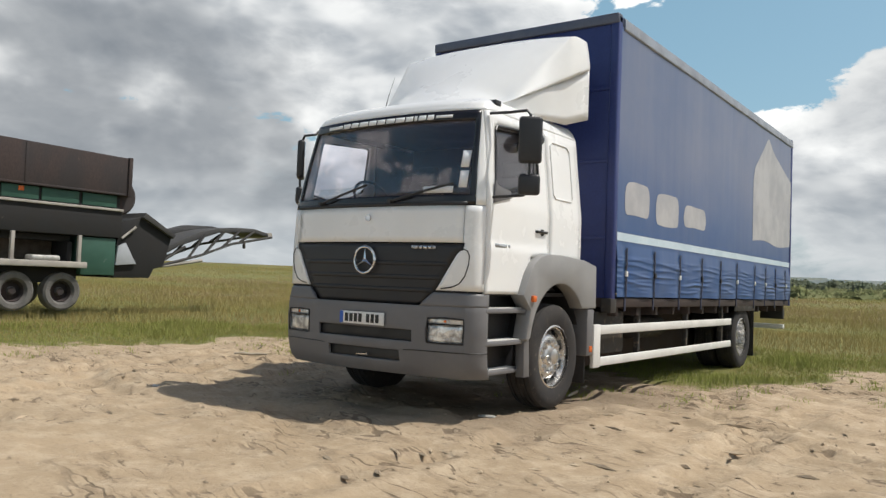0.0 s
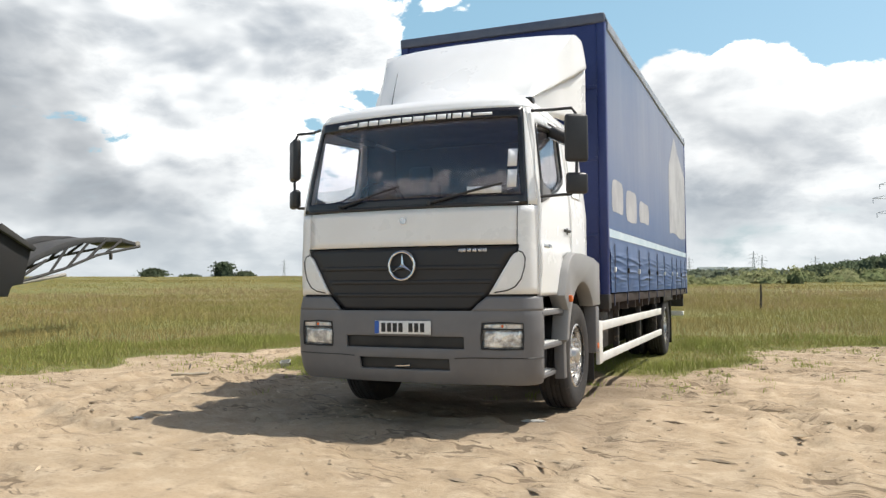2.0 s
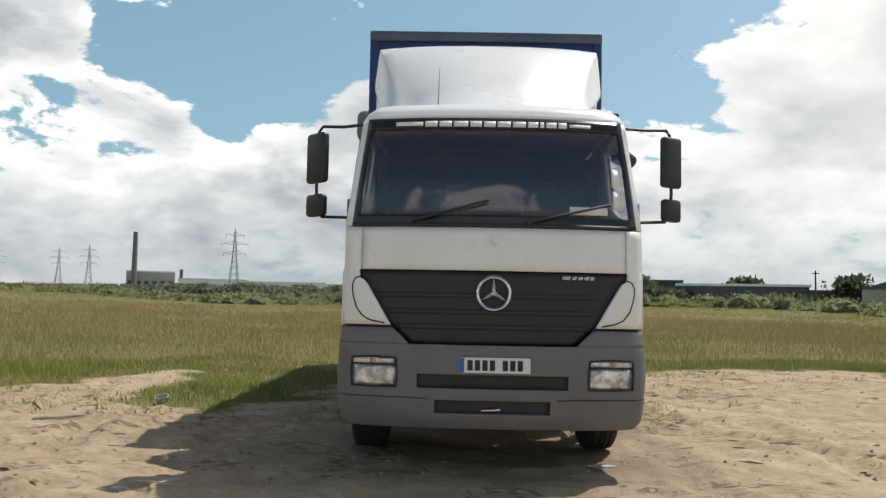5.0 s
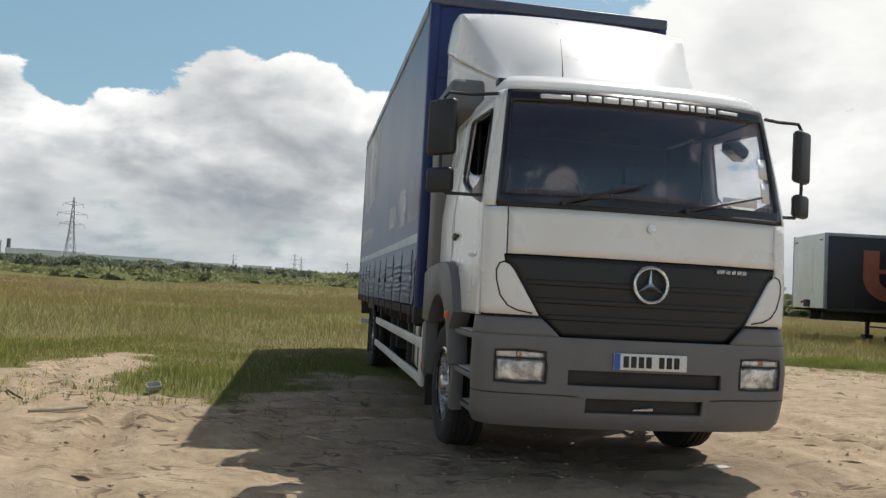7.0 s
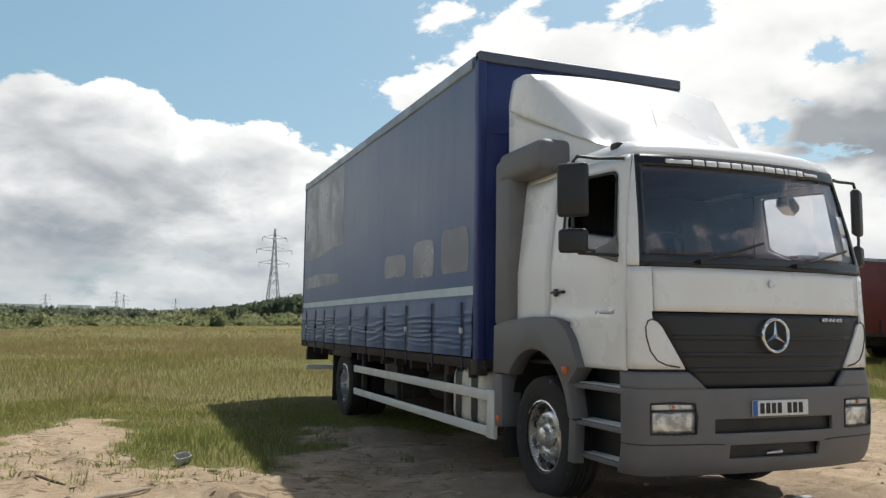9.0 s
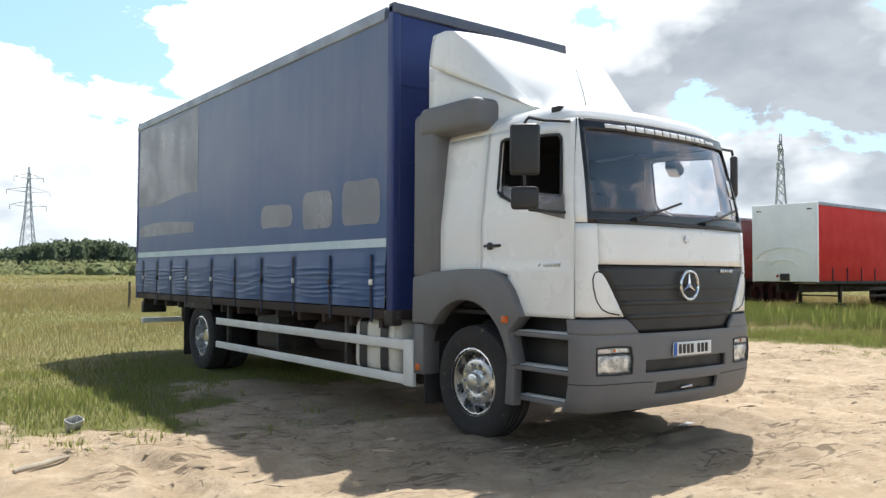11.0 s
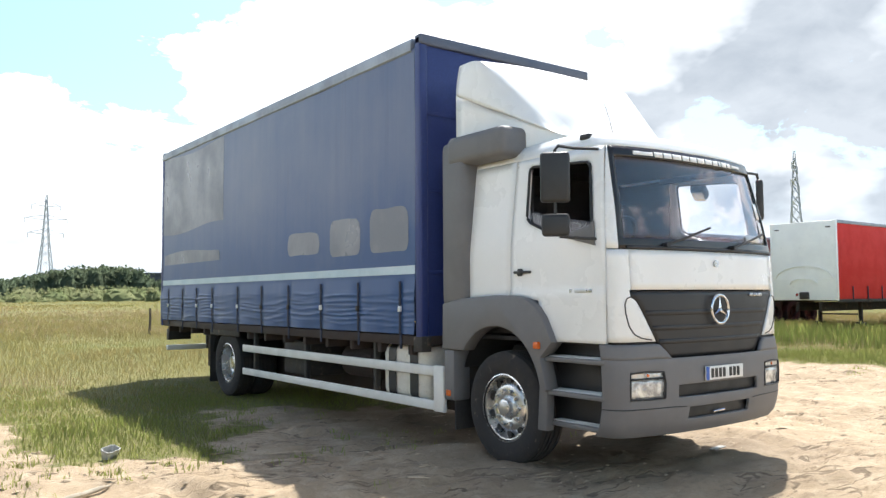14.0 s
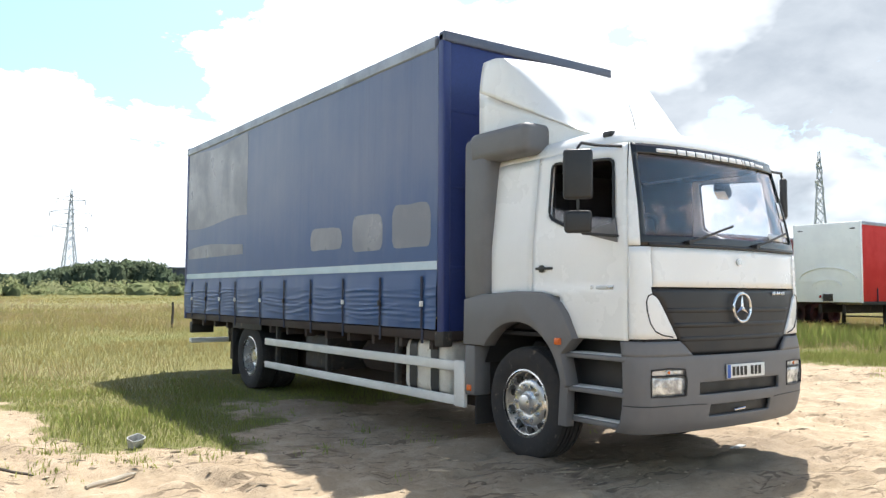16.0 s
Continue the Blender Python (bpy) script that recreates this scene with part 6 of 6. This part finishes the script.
def scatter_clods(n):
    """Small clods and stones strewn over the sand, joined into one mesh."""
    base = [(1, 0, 0), (0, 1, 0), (-1, 0, 0), (0, -1, 0), (0, 0, 0.8), (0, 0, -0.5)]
    tri = [(0, 1, 4), (1, 2, 4), (2, 3, 4), (3, 0, 4), (1, 0, 5), (2, 1, 5), (3, 2, 5), (0, 3, 5)]
    x, y = rng.uniform(-9, 10.5, n), rng.uniform(-5, 10, n)
    lump = fbm(x, y, 1.6, 81)
    ok = (grassiness(x, y) < 0.65) & (lump + rng.uniform(-0.6, 0.6, n) > 0.15)
    x, y = x[ok], y[ok]
    z = height(x, y)
    size = 0.004 + 0.016 * rng.random(len(x)) ** 3
    verts, faces = [], []
    for i in range(len(x)):
        k, a = len(verts), rng.uniform(0, 6.28)
        c, s = math.cos(a), math.sin(a)
        j = rng.uniform(0.6, 1.4, 6)
        for (px, py, pz), q in zip(base, j):
            verts.append((x[i] + size[i] * q * (px * c - py * s) * 1.3, y[i] + size[i] * q * (px * s + py * c), z[i] + size[i] * 0.2 + size[i] * q * pz * 0.8))
        faces += [(a + k, b + k, d + k) for a, b, d in tri]
    ob = mesh_object("sand_clods", verts, faces, M["clod"], False)
    return tagged(ob, "loose dry clods and stones strewn over sand", "clods", kind="stuff")


scatter_clods(15000)


def crust_flakes(n):
    """Long low flakes of dried crust, lifted along the lines of the tracks."""
    base = [(1, 0, 0), (0, 1, 0), (-1, 0, 0), (0, -1, 0), (0.2, 0.1, 1), (0, 0, -0.6)]
    tri = [(0, 1, 4), (1, 2, 4), (2, 3, 4), (3, 0, 4), (1, 0, 5), (2, 1, 5), (3, 2, 5), (0, 3, 5)]
    x, y = rng.uniform(-8.5, 10, n), rng.uniform(-4, 10, n)
    ok = (grassiness(x, y) < 0.6) & (fbm(x, y, 1.5, 83) + np.where(np.abs(x) > 1.6, 0.15, -0.4) + rng.uniform(-0.4, 0.4, n) > 0.25)
    x, y = x[ok], y[ok]
    z = height(x, y)
    verts, faces = [], []
    for i in range(len(x)):
        k, a = len(verts), -0.25 + rng.normal(0, 0.35)
        c, s_ = math.cos(a), math.sin(a)
        long, thin, high = 0.02 + 0.13 * rng.random() ** 2, rng.uniform(0.008, 0.022), rng.uniform(0.006, 0.018)
        for (px, py, pz), q in zip(base, rng.uniform(0.6, 1.3, 6)):
            verts.append((x[i] + q * (px * long * c - py * thin * s_), y[i] + q * (px * long * s_ + py * thin * c), z[i] + 0.004 + q * pz * high))
        faces += [(a_ + k, b_ + k, d_ + k) for a_, b_, d_ in tri]
    return tagged(mesh_object("crust_flakes", verts, faces, M["flake"], False), "lifted flakes of dried sandy crust", "crust", kind="stuff")


crust_flakes(1700)


def stick(a, b, thick, label, mat):
    z0, z1 = ground_level(*a), ground_level(*b)
    pts = [(a[0] + (b[0] - a[0]) * t, a[1] + (b[1] - a[1]) * t, z0 + (z1 - z0) * t + thick * 0.8 + 0.003 * math.sin(t * 9)) for t in steps(0, 1, 6)]
    return tagged(part("stick", tube(pts, [thick * k for k in (0.7, 1, 1, 0.9, 1, 0.9, 0.5)], 7), mat, None), label, "stick")


stick((-4.62, 2.40), (-4.20, 2.66), 0.022, "weathered pale timber stick lying on sand", "driftwood")
stick((-5.14, 3.40), (-4.88, 3.06), 0.012, "short dark twig lying on sand", "timber")
stick((0.60, 3.40), (0.80, 2.52), 0.020, "pale bent stick lying behind the front wheel", "driftwood")


# ---- grass ----
def blades(name, label, x, y, tall, wide, mat, lean=0.45, segs=1):
    """One mesh of tapered, bent blades rooted on the ground."""
    n = len(x)
    z = height(x, y)
    a = rng.uniform(0, 2 * np.pi, n)
    b = rng.uniform(0, 2 * np.pi, n)
    side = np.stack([np.cos(a), np.sin(a), np.zeros(n)], 1) * wide[:, None] * 0.5
    bend = np.stack([np.cos(b), np.sin(b), np.zeros(n)], 1) * (tall * lean * rng.uniform(0.1, 1.0, n))[:, None]
    root = np.stack([x, y, z - 0.01], 1)
    up = np.stack([np.zeros(n), np.zeros(n), tall], 1)
    if segs == 0:
        v = np.stack([root - side, root + side, root + up * (1 - 0.15 * lean) + bend], 1)
        me = bpy.data.meshes.new(name)
        me.vertices.add(n * 3)
        me.vertices.foreach_set("co", v.astype(np.float32).ravel())
        me.loops.add(n * 3)
        me.loops.foreach_set("vertex_index", np.arange(n * 3, dtype=np.int32))
        me.polygons.add(n)
        me.polygons.foreach_set("loop_start", np.arange(0, n * 3, 3, dtype=np.int32))
        me.update()
        me.materials.append(M[mat])
        return tagged(new(name, me), label, "grass", kind="stuff")
    v = np.empty((n, 5, 3))
    v[:, 0], v[:, 1] = root - side, root + side
    v[:, 2], v[:, 3] = root + up * 0.55 + bend * 0.3 + side * 0.8, root + up * 0.55 + bend * 0.3 - side * 0.8
    v[:, 4] = root + up * (1 - 0.15 * lean) + bend
    me = bpy.data.meshes.new(name)
    me.vertices.add(n * 5)
    me.vertices.foreach_set("co", v.astype(np.float32).ravel())
    k = np.arange(n)[:, None] * 5
    loops = np.concatenate([k + np.array([0, 1, 2, 3]), k + np.array([3, 2, 4])], 1)
    me.loops.add(n * 7)
    me.loops.foreach_set("vertex_index", loops.astype(np.int32).ravel())
    me.polygons.add(n * 2)
    starts = np.stack([np.arange(n) * 7, np.arange(n) * 7 + 4], 1).ravel()
    me.polygons.foreach_set("loop_start", starts.astype(np.int32))
    me.update()
    me.materials.append(M[mat])
    return tagged(new(name, me), label, "grass", kind="stuff")


def meadow(n, r0, r1, level, power=0.5):
    """Random places in the meadow between two distances from the lorry."""
    r = (r0 ** (1 / power) + (r1 ** (1 / power) - r0 ** (1 / power)) * rng.random(n)) ** power
    a = rng.uniform(-1.85, 1.85, n)
    x, y = r * np.sin(a), 2.0 + r * np.cos(a)
    g = grassiness(x, y)
    ok = (g > level + 0.3 * rng.random(n)) & (y > -9 - 0.3 * r)
    return x[ok], y[ok], g[ok]


def under_lorry(x, y):
    return (np.abs(x) < 1.25) & (y > -0.2) & (y < 11)


x, y, g = meadow(300000, 3.0, 16.0, 0.40)
ok = inside(x, y) > -2.6 + 1.6 * fbm(x, y, 2.5, 93)
x, y, g = x[ok], y[ok], g[ok]
clump = np.clip(0.55 + 0.7 * fbm(x, y, 1.8, 91), 0.12, 1.4)
short = np.where(under_lorry(x, y), 0.5, 1.0)
blades("verge_grass", "fresh green grass creeping over the sand edge", x, y, (0.03 + 0.15 * clump * g * rng.uniform(0.5, 1.3, len(x))) * short, rng.uniform(0.005, 0.010, len(x)), "verge", 0.7)
x, y, g = meadow(430000, 5.0, 46.0, 0.55, 0.72)
r = np.hypot(x, y - 2.0)
ok = rng.random(len(x)) < np.clip((48.0 - r) / 24.0, 0, 1)
x, y, g, r = x[ok], y[ok], g[ok], r[ok]
clump = np.clip(0.6 + 0.6 * fbm(x, y, 4.0, 95), 0.15, 1.4)
far = np.clip((inside(x, y) * -1 - 0.4) / 6.0, 0.12, 1)
blades("meadow_grass", "tall seeding meadow grass in green and straw", x, y, (0.06 + 0.21 * clump * rng.uniform(0.4, 1.25, len(x)) * far) * np.where(under_lorry(x, y), 0.5, 1), (0.0045 + 0.00022 * r) * rng.uniform(0.7, 1.4, len(x)), "grass", 0.75)
x, y, g = meadow(120000, 8.0, 60.0, 0.7, 0.75)
r = np.hypot(x, y - 2.0)
ok = (fbm(x, y, 6.0, 97) > -0.1) & (inside(x, y) < -2.0) & ~under_lorry(x, y)
x, y, r = x[ok], y[ok], r[ok]
blades("seed_heads", "pinkish brown seed heads over the meadow", x, y, rng.uniform(0.20, 0.42, len(x)), (0.003 + 0.0003 * r) * rng.uniform(0.7, 1.3, len(x)), "seed", 0.8, 0)
x, y, g = meadow(330000, 22.0, 135.0, 0.6, 0.75)
r = np.hypot(x, y - 2.0)
ok = rng.random(len(x)) < np.clip((r - 20.0) / 22.0, 0.05, 1)
x, y, r = x[ok], y[ok], r[ok]
clump = np.clip(0.6 + 0.5 * fbm(x, y, 7.0, 99), 0.2, 1.3)
blades("meadow_grass", "distant seeding meadow grass in green and straw", x, y, 0.07 + 0.13 * clump * rng.uniform(0.5, 1.2, len(x)), r * 0.0006 * rng.uniform(0.7, 1.5, len(x)), "grass", 0.9, 0)
wx, wy = rng.uniform(13.5, 22, 9000), rng.uniform(1.5, 13, 9000)
ok = (fbm(wx, wy, 2.2, 87) > 0.1) | (np.abs(wx - 18.0) < 0.8)
wx, wy = wx[ok], wy[ok]
blades("tall_weeds", "tall rank weeds growing round the trailers", wx, wy, rng.uniform(0.2, 0.6, len(wx)), rng.uniform(0.015, 0.035, len(wx)), "verge", 0.5)
# sparse tufts out on the sand
tx, ty = rng.uniform(-8, 9.5, 4200), rng.uniform(-1, 10, 4200)
d = inside(tx, ty)
ok = (d > -0.2) & (d < 2.6 * rng.random(len(tx))) & (fbm(tx, ty, 1.1, 85) > 0.05)
tx, ty = tx[ok], ty[ok]
px, py = np.repeat(tx, 9) + rng.normal(0, 0.045, len(tx) * 9), np.repeat(ty, 9) + rng.normal(0, 0.045, len(tx) * 9)
blades("sand_tufts", "small weeds and grass tufts sprouting in sand", px, py, rng.uniform(0.03, 0.11, len(px)), rng.uniform(0.006, 0.012, len(px)), "verge", 0.9)


# ---- distance ----
def tree_mass(name, label, places, mat, category, seed, leaf=0.9):
    """Many small tilted leaf clumps heaped round given (x, y, height, spread) places; one mesh."""
    r = np.random.default_rng(seed)
    verts, faces = [], []
    for cx, cy, h, wdt in places:
        base = float(height(np.array([cx]), np.array([cy]), False)[0]) - 0.2
        k0, rings, seg = len(verts), 5, 10
        for i in range(rings):
            e = (i + 0.2) / rings * math.pi / 2
            for q in range(seg):
                a = 2 * math.pi * (q + 0.5 * (i % 2)) / seg
                w_ = wdt * 0.72 * math.cos(e) ** 0.7 * r.uniform(0.85, 1.15)
                verts.append((cx + w_ * math.cos(a), cy + w_ * math.sin(a), base - 0.2 + h * 0.95 * math.sin(e) * r.uniform(0.9, 1.08)))
        for i in range(rings - 1):
            for q in range(seg):
                a, b = k0 + i * seg + q, k0 + i * seg + (q + 1) % seg
                faces.append((a, b, b + seg, a + seg))
        faces.append(tuple(range(k0 + (rings - 1) * seg, k0 + rings * seg)))
        n = int(240 * max(0.6, wdt * h / 20))
        for _ in range(n):
            u = r.normal(0, 0.42, 2)
            t = r.random() ** 0.7
            rad = wdt * math.sqrt(max(0.05, 1 - (t * 1.05 - 0.35) ** 2))
            p = np.array([cx + u[0] * rad, cy + u[1] * rad, base + h * t * r.uniform(0.86, 1.06)])
            s = leaf * r.uniform(0.5, 1.2)
            k = len(verts)
            q = r.normal(0, 1, (4, 3)) * s * 0.5
            verts += [tuple(p + q[0] + (0, 0, s)), tuple(p + q[1] + (s, 0, -s * 0.4)), tuple(p + q[2] + (-s * 0.6, s * 0.8, -s * 0.4)), tuple(p + q[3] + (-s * 0.6, -s * 0.8, -s * 0.4))]
            faces += [(k, k + 1, k + 2), (k, k + 2, k + 3)]
    ob = mesh_object(name, verts, faces, M[mat], False)
    return tagged(ob, label, category, kind="stuff")


def bearing(az, d, eye=(-1.5, -5.0)):
    return eye[0] + d * math.sin(radians(az)), eye[1] + d * math.cos(radians(az))


rnd = random.Random(11)
# rough hedge bank along the far side of the meadow
bank = []
for az in np.arange(-30, 78, 0.42):
    d = 95 + 14 * math.sin(az * 0.13) + rnd.uniform(-9, 9)
    bank.append((*bearing(az, d), rnd.uniform(0.3, 1.0) * lerp(az, [(-30, 1.2), (-2, 1.4), (3, 2.2), (60, 2.0)]), rnd.uniform(1.2, 2.8)))
tree_mass("hedge_bank", "low scrubby hedge bank beyond the meadow", bank, "hedge", "hedge", 5, 0.15)


def rise_to(az, d, el):
    """Height that a tree at a bearing and distance needs to reach an elevation seen from eye level."""
    x, y = bearing(az, d)
    return max(0.8, d * math.tan(radians(el)) + 1.35 - float(height(np.array([x]), np.array([y]), False)[0]))


SKYLINE = [(-37, 0.55), (-30, 0.6), (-25, 0.75), (-20, 0.85), (-16, 1.02), (-12, 0.98), (-7, 0.98), (-2, 0.95), (1.4, 0.9), (4.4, 1.15), (30, 1.0), (60, 0.9)]
wood = []
for az in np.arange(-37, 60, 0.3):
    d = 330 + rnd.uniform(-40, 60)
    wood.append((*bearing(az, d), rise_to(az, d, lerp(az, SKYLINE)) * rnd.uniform(0.75, 1.03), rnd.uniform(3.0, 5.5)))
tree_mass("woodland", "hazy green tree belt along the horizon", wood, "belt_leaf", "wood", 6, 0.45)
HILL = [(3.4, 0.9), (4.4, 1.12), (6.5, 1.45), (7.9, 1.72), (9.0, 2.0), (9.9, 2.2), (11.0, 2.28), (12.2, 2.38), (13.2, 2.25), (13.7, 2.3), (14.1, 1.85), (15.0, 1.4), (17, 1.1)]
wood = []
for az in np.arange(3.4, 17, 0.2):
    for d in (150, 168):
        wood.append((*bearing(az + rnd.uniform(-0.1, 0.1), d + rnd.uniform(-6, 6)), rise_to(az, d, lerp(az, HILL)) * rnd.uniform(0.88, 1.0), rnd.uniform(1.6, 2.6)))
tree_mass("woodland", "dark rounded wood on a rise beside the pylon", wood, "wood_leaf", "wood", 8, 0.24)
for az, d, h, wdt in ((-42.6, 185, 2.1, 2.9), (-38.0, 185, 3.5, 2.7), (-36.6, 200, 1.5, 2.4), (-40.2, 200, 0.8, 2.5)):
    tree_mass("round_bush", "rounded dark green field bush standing alone", [(*bearing(az, d, (2, -6)), h, wdt)] * 6, "wood_leaf", "bush", int(-az * 10), 0.32)
for az, d, h, wdt in ((20.5, 160, 5.4, 4.0), (26.9, 150, 5.5, 3.6), (19.6, 165, 4.4, 3.0), (28.9, 140, 2.6, 3.0), (23.3, 140, 2.4, 3.4)):
    tree_mass("field_tree", "bushy dark field tree beside the sheds", [(*bearing(az, d), h, wdt)] * 4, "wood_leaf", "tree", int(az * 10), 0.45)


def pylon(x, y, tall, base_w, label):
    p = empty("pylon", label, "pylon", (x, y, float(height(np.array([x]), np.array([y]), False)[0])), group="pylons")
    r = tall * 0.0042
    w_at = lambda t: lerp(t, [(0, base_w), (0.55, base_w * 0.36), (1.0, base_w * 0.06)])
    for sx, sy in ((-1, -1), (1, -1), (1, 1), (-1, 1)):
        part("pylon_leg", tube([(sx * w_at(t) / 2, sy * w_at(t) / 2, t * tall) for t in (0, 0.28, 0.55, 0.8, 1.0)], [r * 1.5, r * 1.3, r, r * 0.8, r * 0.6], 4), "galvanised", p)
    lacing = bmesh.new()
    ts = [0, 0.14, 0.27, 0.38, 0.47, 0.55, 0.62, 0.69, 0.76, 0.83, 0.9, 0.96]
    for a, b in zip(ts, ts[1:]):
        for s in (-1, 1):
            for flip in (-1, 1):
                tube([(s * w_at(a) / 2, flip * w_at(a) / 2, a * tall), (s * w_at(b) / 2, -flip * w_at(b) / 2, b * tall)], r * 0.6, 3, lacing)
                tube([(flip * w_at(a) / 2, s * w_at(a) / 2, a * tall), (-flip * w_at(b) / 2, s * w_at(b) / 2, b * tall)], r * 0.6, 3, lacing)
    part("lacing", lacing, "galvanised", p)
    for t, reach in ((0.62, 0.16), (0.76, 0.19), (0.89, 0.13)):
        for s in (-1, 1):
            arm = tube([(s * w_at(t) / 2, 0, t * tall), (s * reach * tall, 0, (t + 0.012) * tall)], [r * 1.1, r * 0.5], 4)
            tube([(s * w_at(t) / 2, 0, (t + 0.045) * tall), (s * reach * tall, 0, (t + 0.012) * tall)], [r * 0.8, r * 0.5], 4, arm)
            tube([(s * reach * tall, 0, (t + 0.012) * tall), (s * reach * tall, 0, (t - 0.035) * tall)], r * 0.7, 4, arm)
            part("cross_arm", arm, "galvanised", p)
    return p


for az, d, el, eye in ((7.47, 182, 6.75, (2, -6.2)), (-15.6, 520, 4.85, (-1.5, -5.3)), (-25.0, 560, 3.25, (-0.8, -5.6)), (-30.5, 600, 2.92, (2, -6.2)), (-27.0, 640, 3.05, (2, -6.2)), (-34.0, 700, 1.85, (2, -6.2)),
                       (60.9, 150, 9.5, (-5.8, -4)), (-1.25, 760, 2.1, (2.7, -6.1)), (-5.0, 900, 1.8, (-3.9, -4.7)), (-0.3, 900, 1.9, (-3.9, -4.7)), (3.0, 800, 1.7, (-3.9, -4.7))):
    px_, py_ = bearing(az, d, eye)
    tall = d * math.tan(radians(el)) + 1.3 - float(height(np.array([px_]), np.array([py_]), False)[0])
    pylon(px_, py_, tall, tall * 0.16, "grey lattice power pylon standing beyond the meadow").rotation_euler = (0, 0, radians(-az + (82 if az > 50 else 12)))


def far_block(name, label, az, d, width, depth, tall, mat, roof_mat, windows=0, lift=0.0, gable=0.0):
    x, y = bearing(az, d)
    b = empty(name, label, "building", (x, y, float(height(np.array([x]), np.array([y]), False)[0]) + lift))
    b.rotation_euler = (0, 0, radians(-az))
    part("wall", box(-width / 2, width / 2, 0, depth, -2, tall, 0.02), mat, b)
    if gable:
        part("roof", prism([(-width / 2 - 0.3, tall - 0.05), (0, tall + gable), (width / 2 + 0.3, tall - 0.05)], "y", -0.3, depth + 0.3), roof_mat, b)
    else:
        part("roof", box(-width / 2 - 0.3, width / 2 + 0.3, -0.3, depth + 0.3, tall - 0.02, tall + 0.05 * tall + 0.25, 0.02), roof_mat, b)
    for k in range(windows):
        wx = -width / 2 + width * (k + 0.5) / windows
        part("window", box(wx - width / windows * 0.3, wx + width / windows * 0.3, -0.15, 0.1, tall * 0.45, tall * 0.62, 0.0), "slate", b)
    return b


works = far_block("power_station", "pale power station block with tall dark chimney", -21.1, 700, 38, 20, 19, "concrete", "pale_roof", 6)
part("chimney", tube([(-13, -2, 0), (-13, -2, 30), (-13, -2, 52)], [2.4, 2.1, 1.8], 14), "stack", works, "dark tapering chimney stack")
part("chimney", tube([(24, -2, 0), (24, -2, 22)], [1.5, 1.4], 12), "stack", works)
for az, d, wdt, tall in ((-17.0, 620, 50, 12.4), (-12.6, 560, 66, 10.6), (-9.3, 600, 40, 10.4), (-6.6, 620, 26, 10.6), (-3.5, 640, 22, 10.8), (-1.5, 600, 16, 10.0)):
    far_block("pale_warehouse", "long pale warehouse low on the horizon", az, d, wdt, 20, tall, "pale_roof", "pale_roof", 5)
far_block("long_shed", "long low dark shed with pale roof edge", 20.3, 150, 22, 12, 3.6, "slate", "pale_roof", 6)
far_block("farm_shed", "low dark farm shed behind the hedge", 25.2, 150, 10, 10, 2.8, "slate", "slate", 3)
far_block("gabled_barn", "pale gabled barn beside a brick shed", 29.2, 135, 7.5, 10, 3.2, "concrete", "slate", 0, gable=1.2)
far_block("brick_shed", "low brick shed with pale roof", 31.3, 132, 7, 10, 3.0, "brick", "pale_roof", 3)
far_block("low_depot", "low dark depot beside the wood", 15.2, 172, 7, 8, 4.6, "slate", "slate", 3)
for x, y, h in ((2.44, 24.2, 0.92),):
    post = tagged(part("fence_post", tube([(0, 0, -0.1), (0.03, 0, h * 0.6), (0.02, 0, h)], [0.045, 0.042, 0.035], 8), "timber", None), "weathered timber post standing in grass", "post")
    post.location = (x, y, float(height(np.array([x]), np.array([y]), False)[0]))
pole_at = bearing(24.9, 140)
pole = tagged(part("utility_pole", tube([(0, 0, -0.2), (0, 0, 6.2)], [0.16, 0.12], 8), "timber", None), "dark timber utility pole beyond the hedge", "pole")
part("pole_arm", box(-0.6, 0.6, -0.05, 0.05, 5.7, 5.85, 0.0), "timber", pole)
pole.location = (*pole_at, float(height(np.array([pole_at[0]]), np.array([pole_at[1]]), False)[0]))
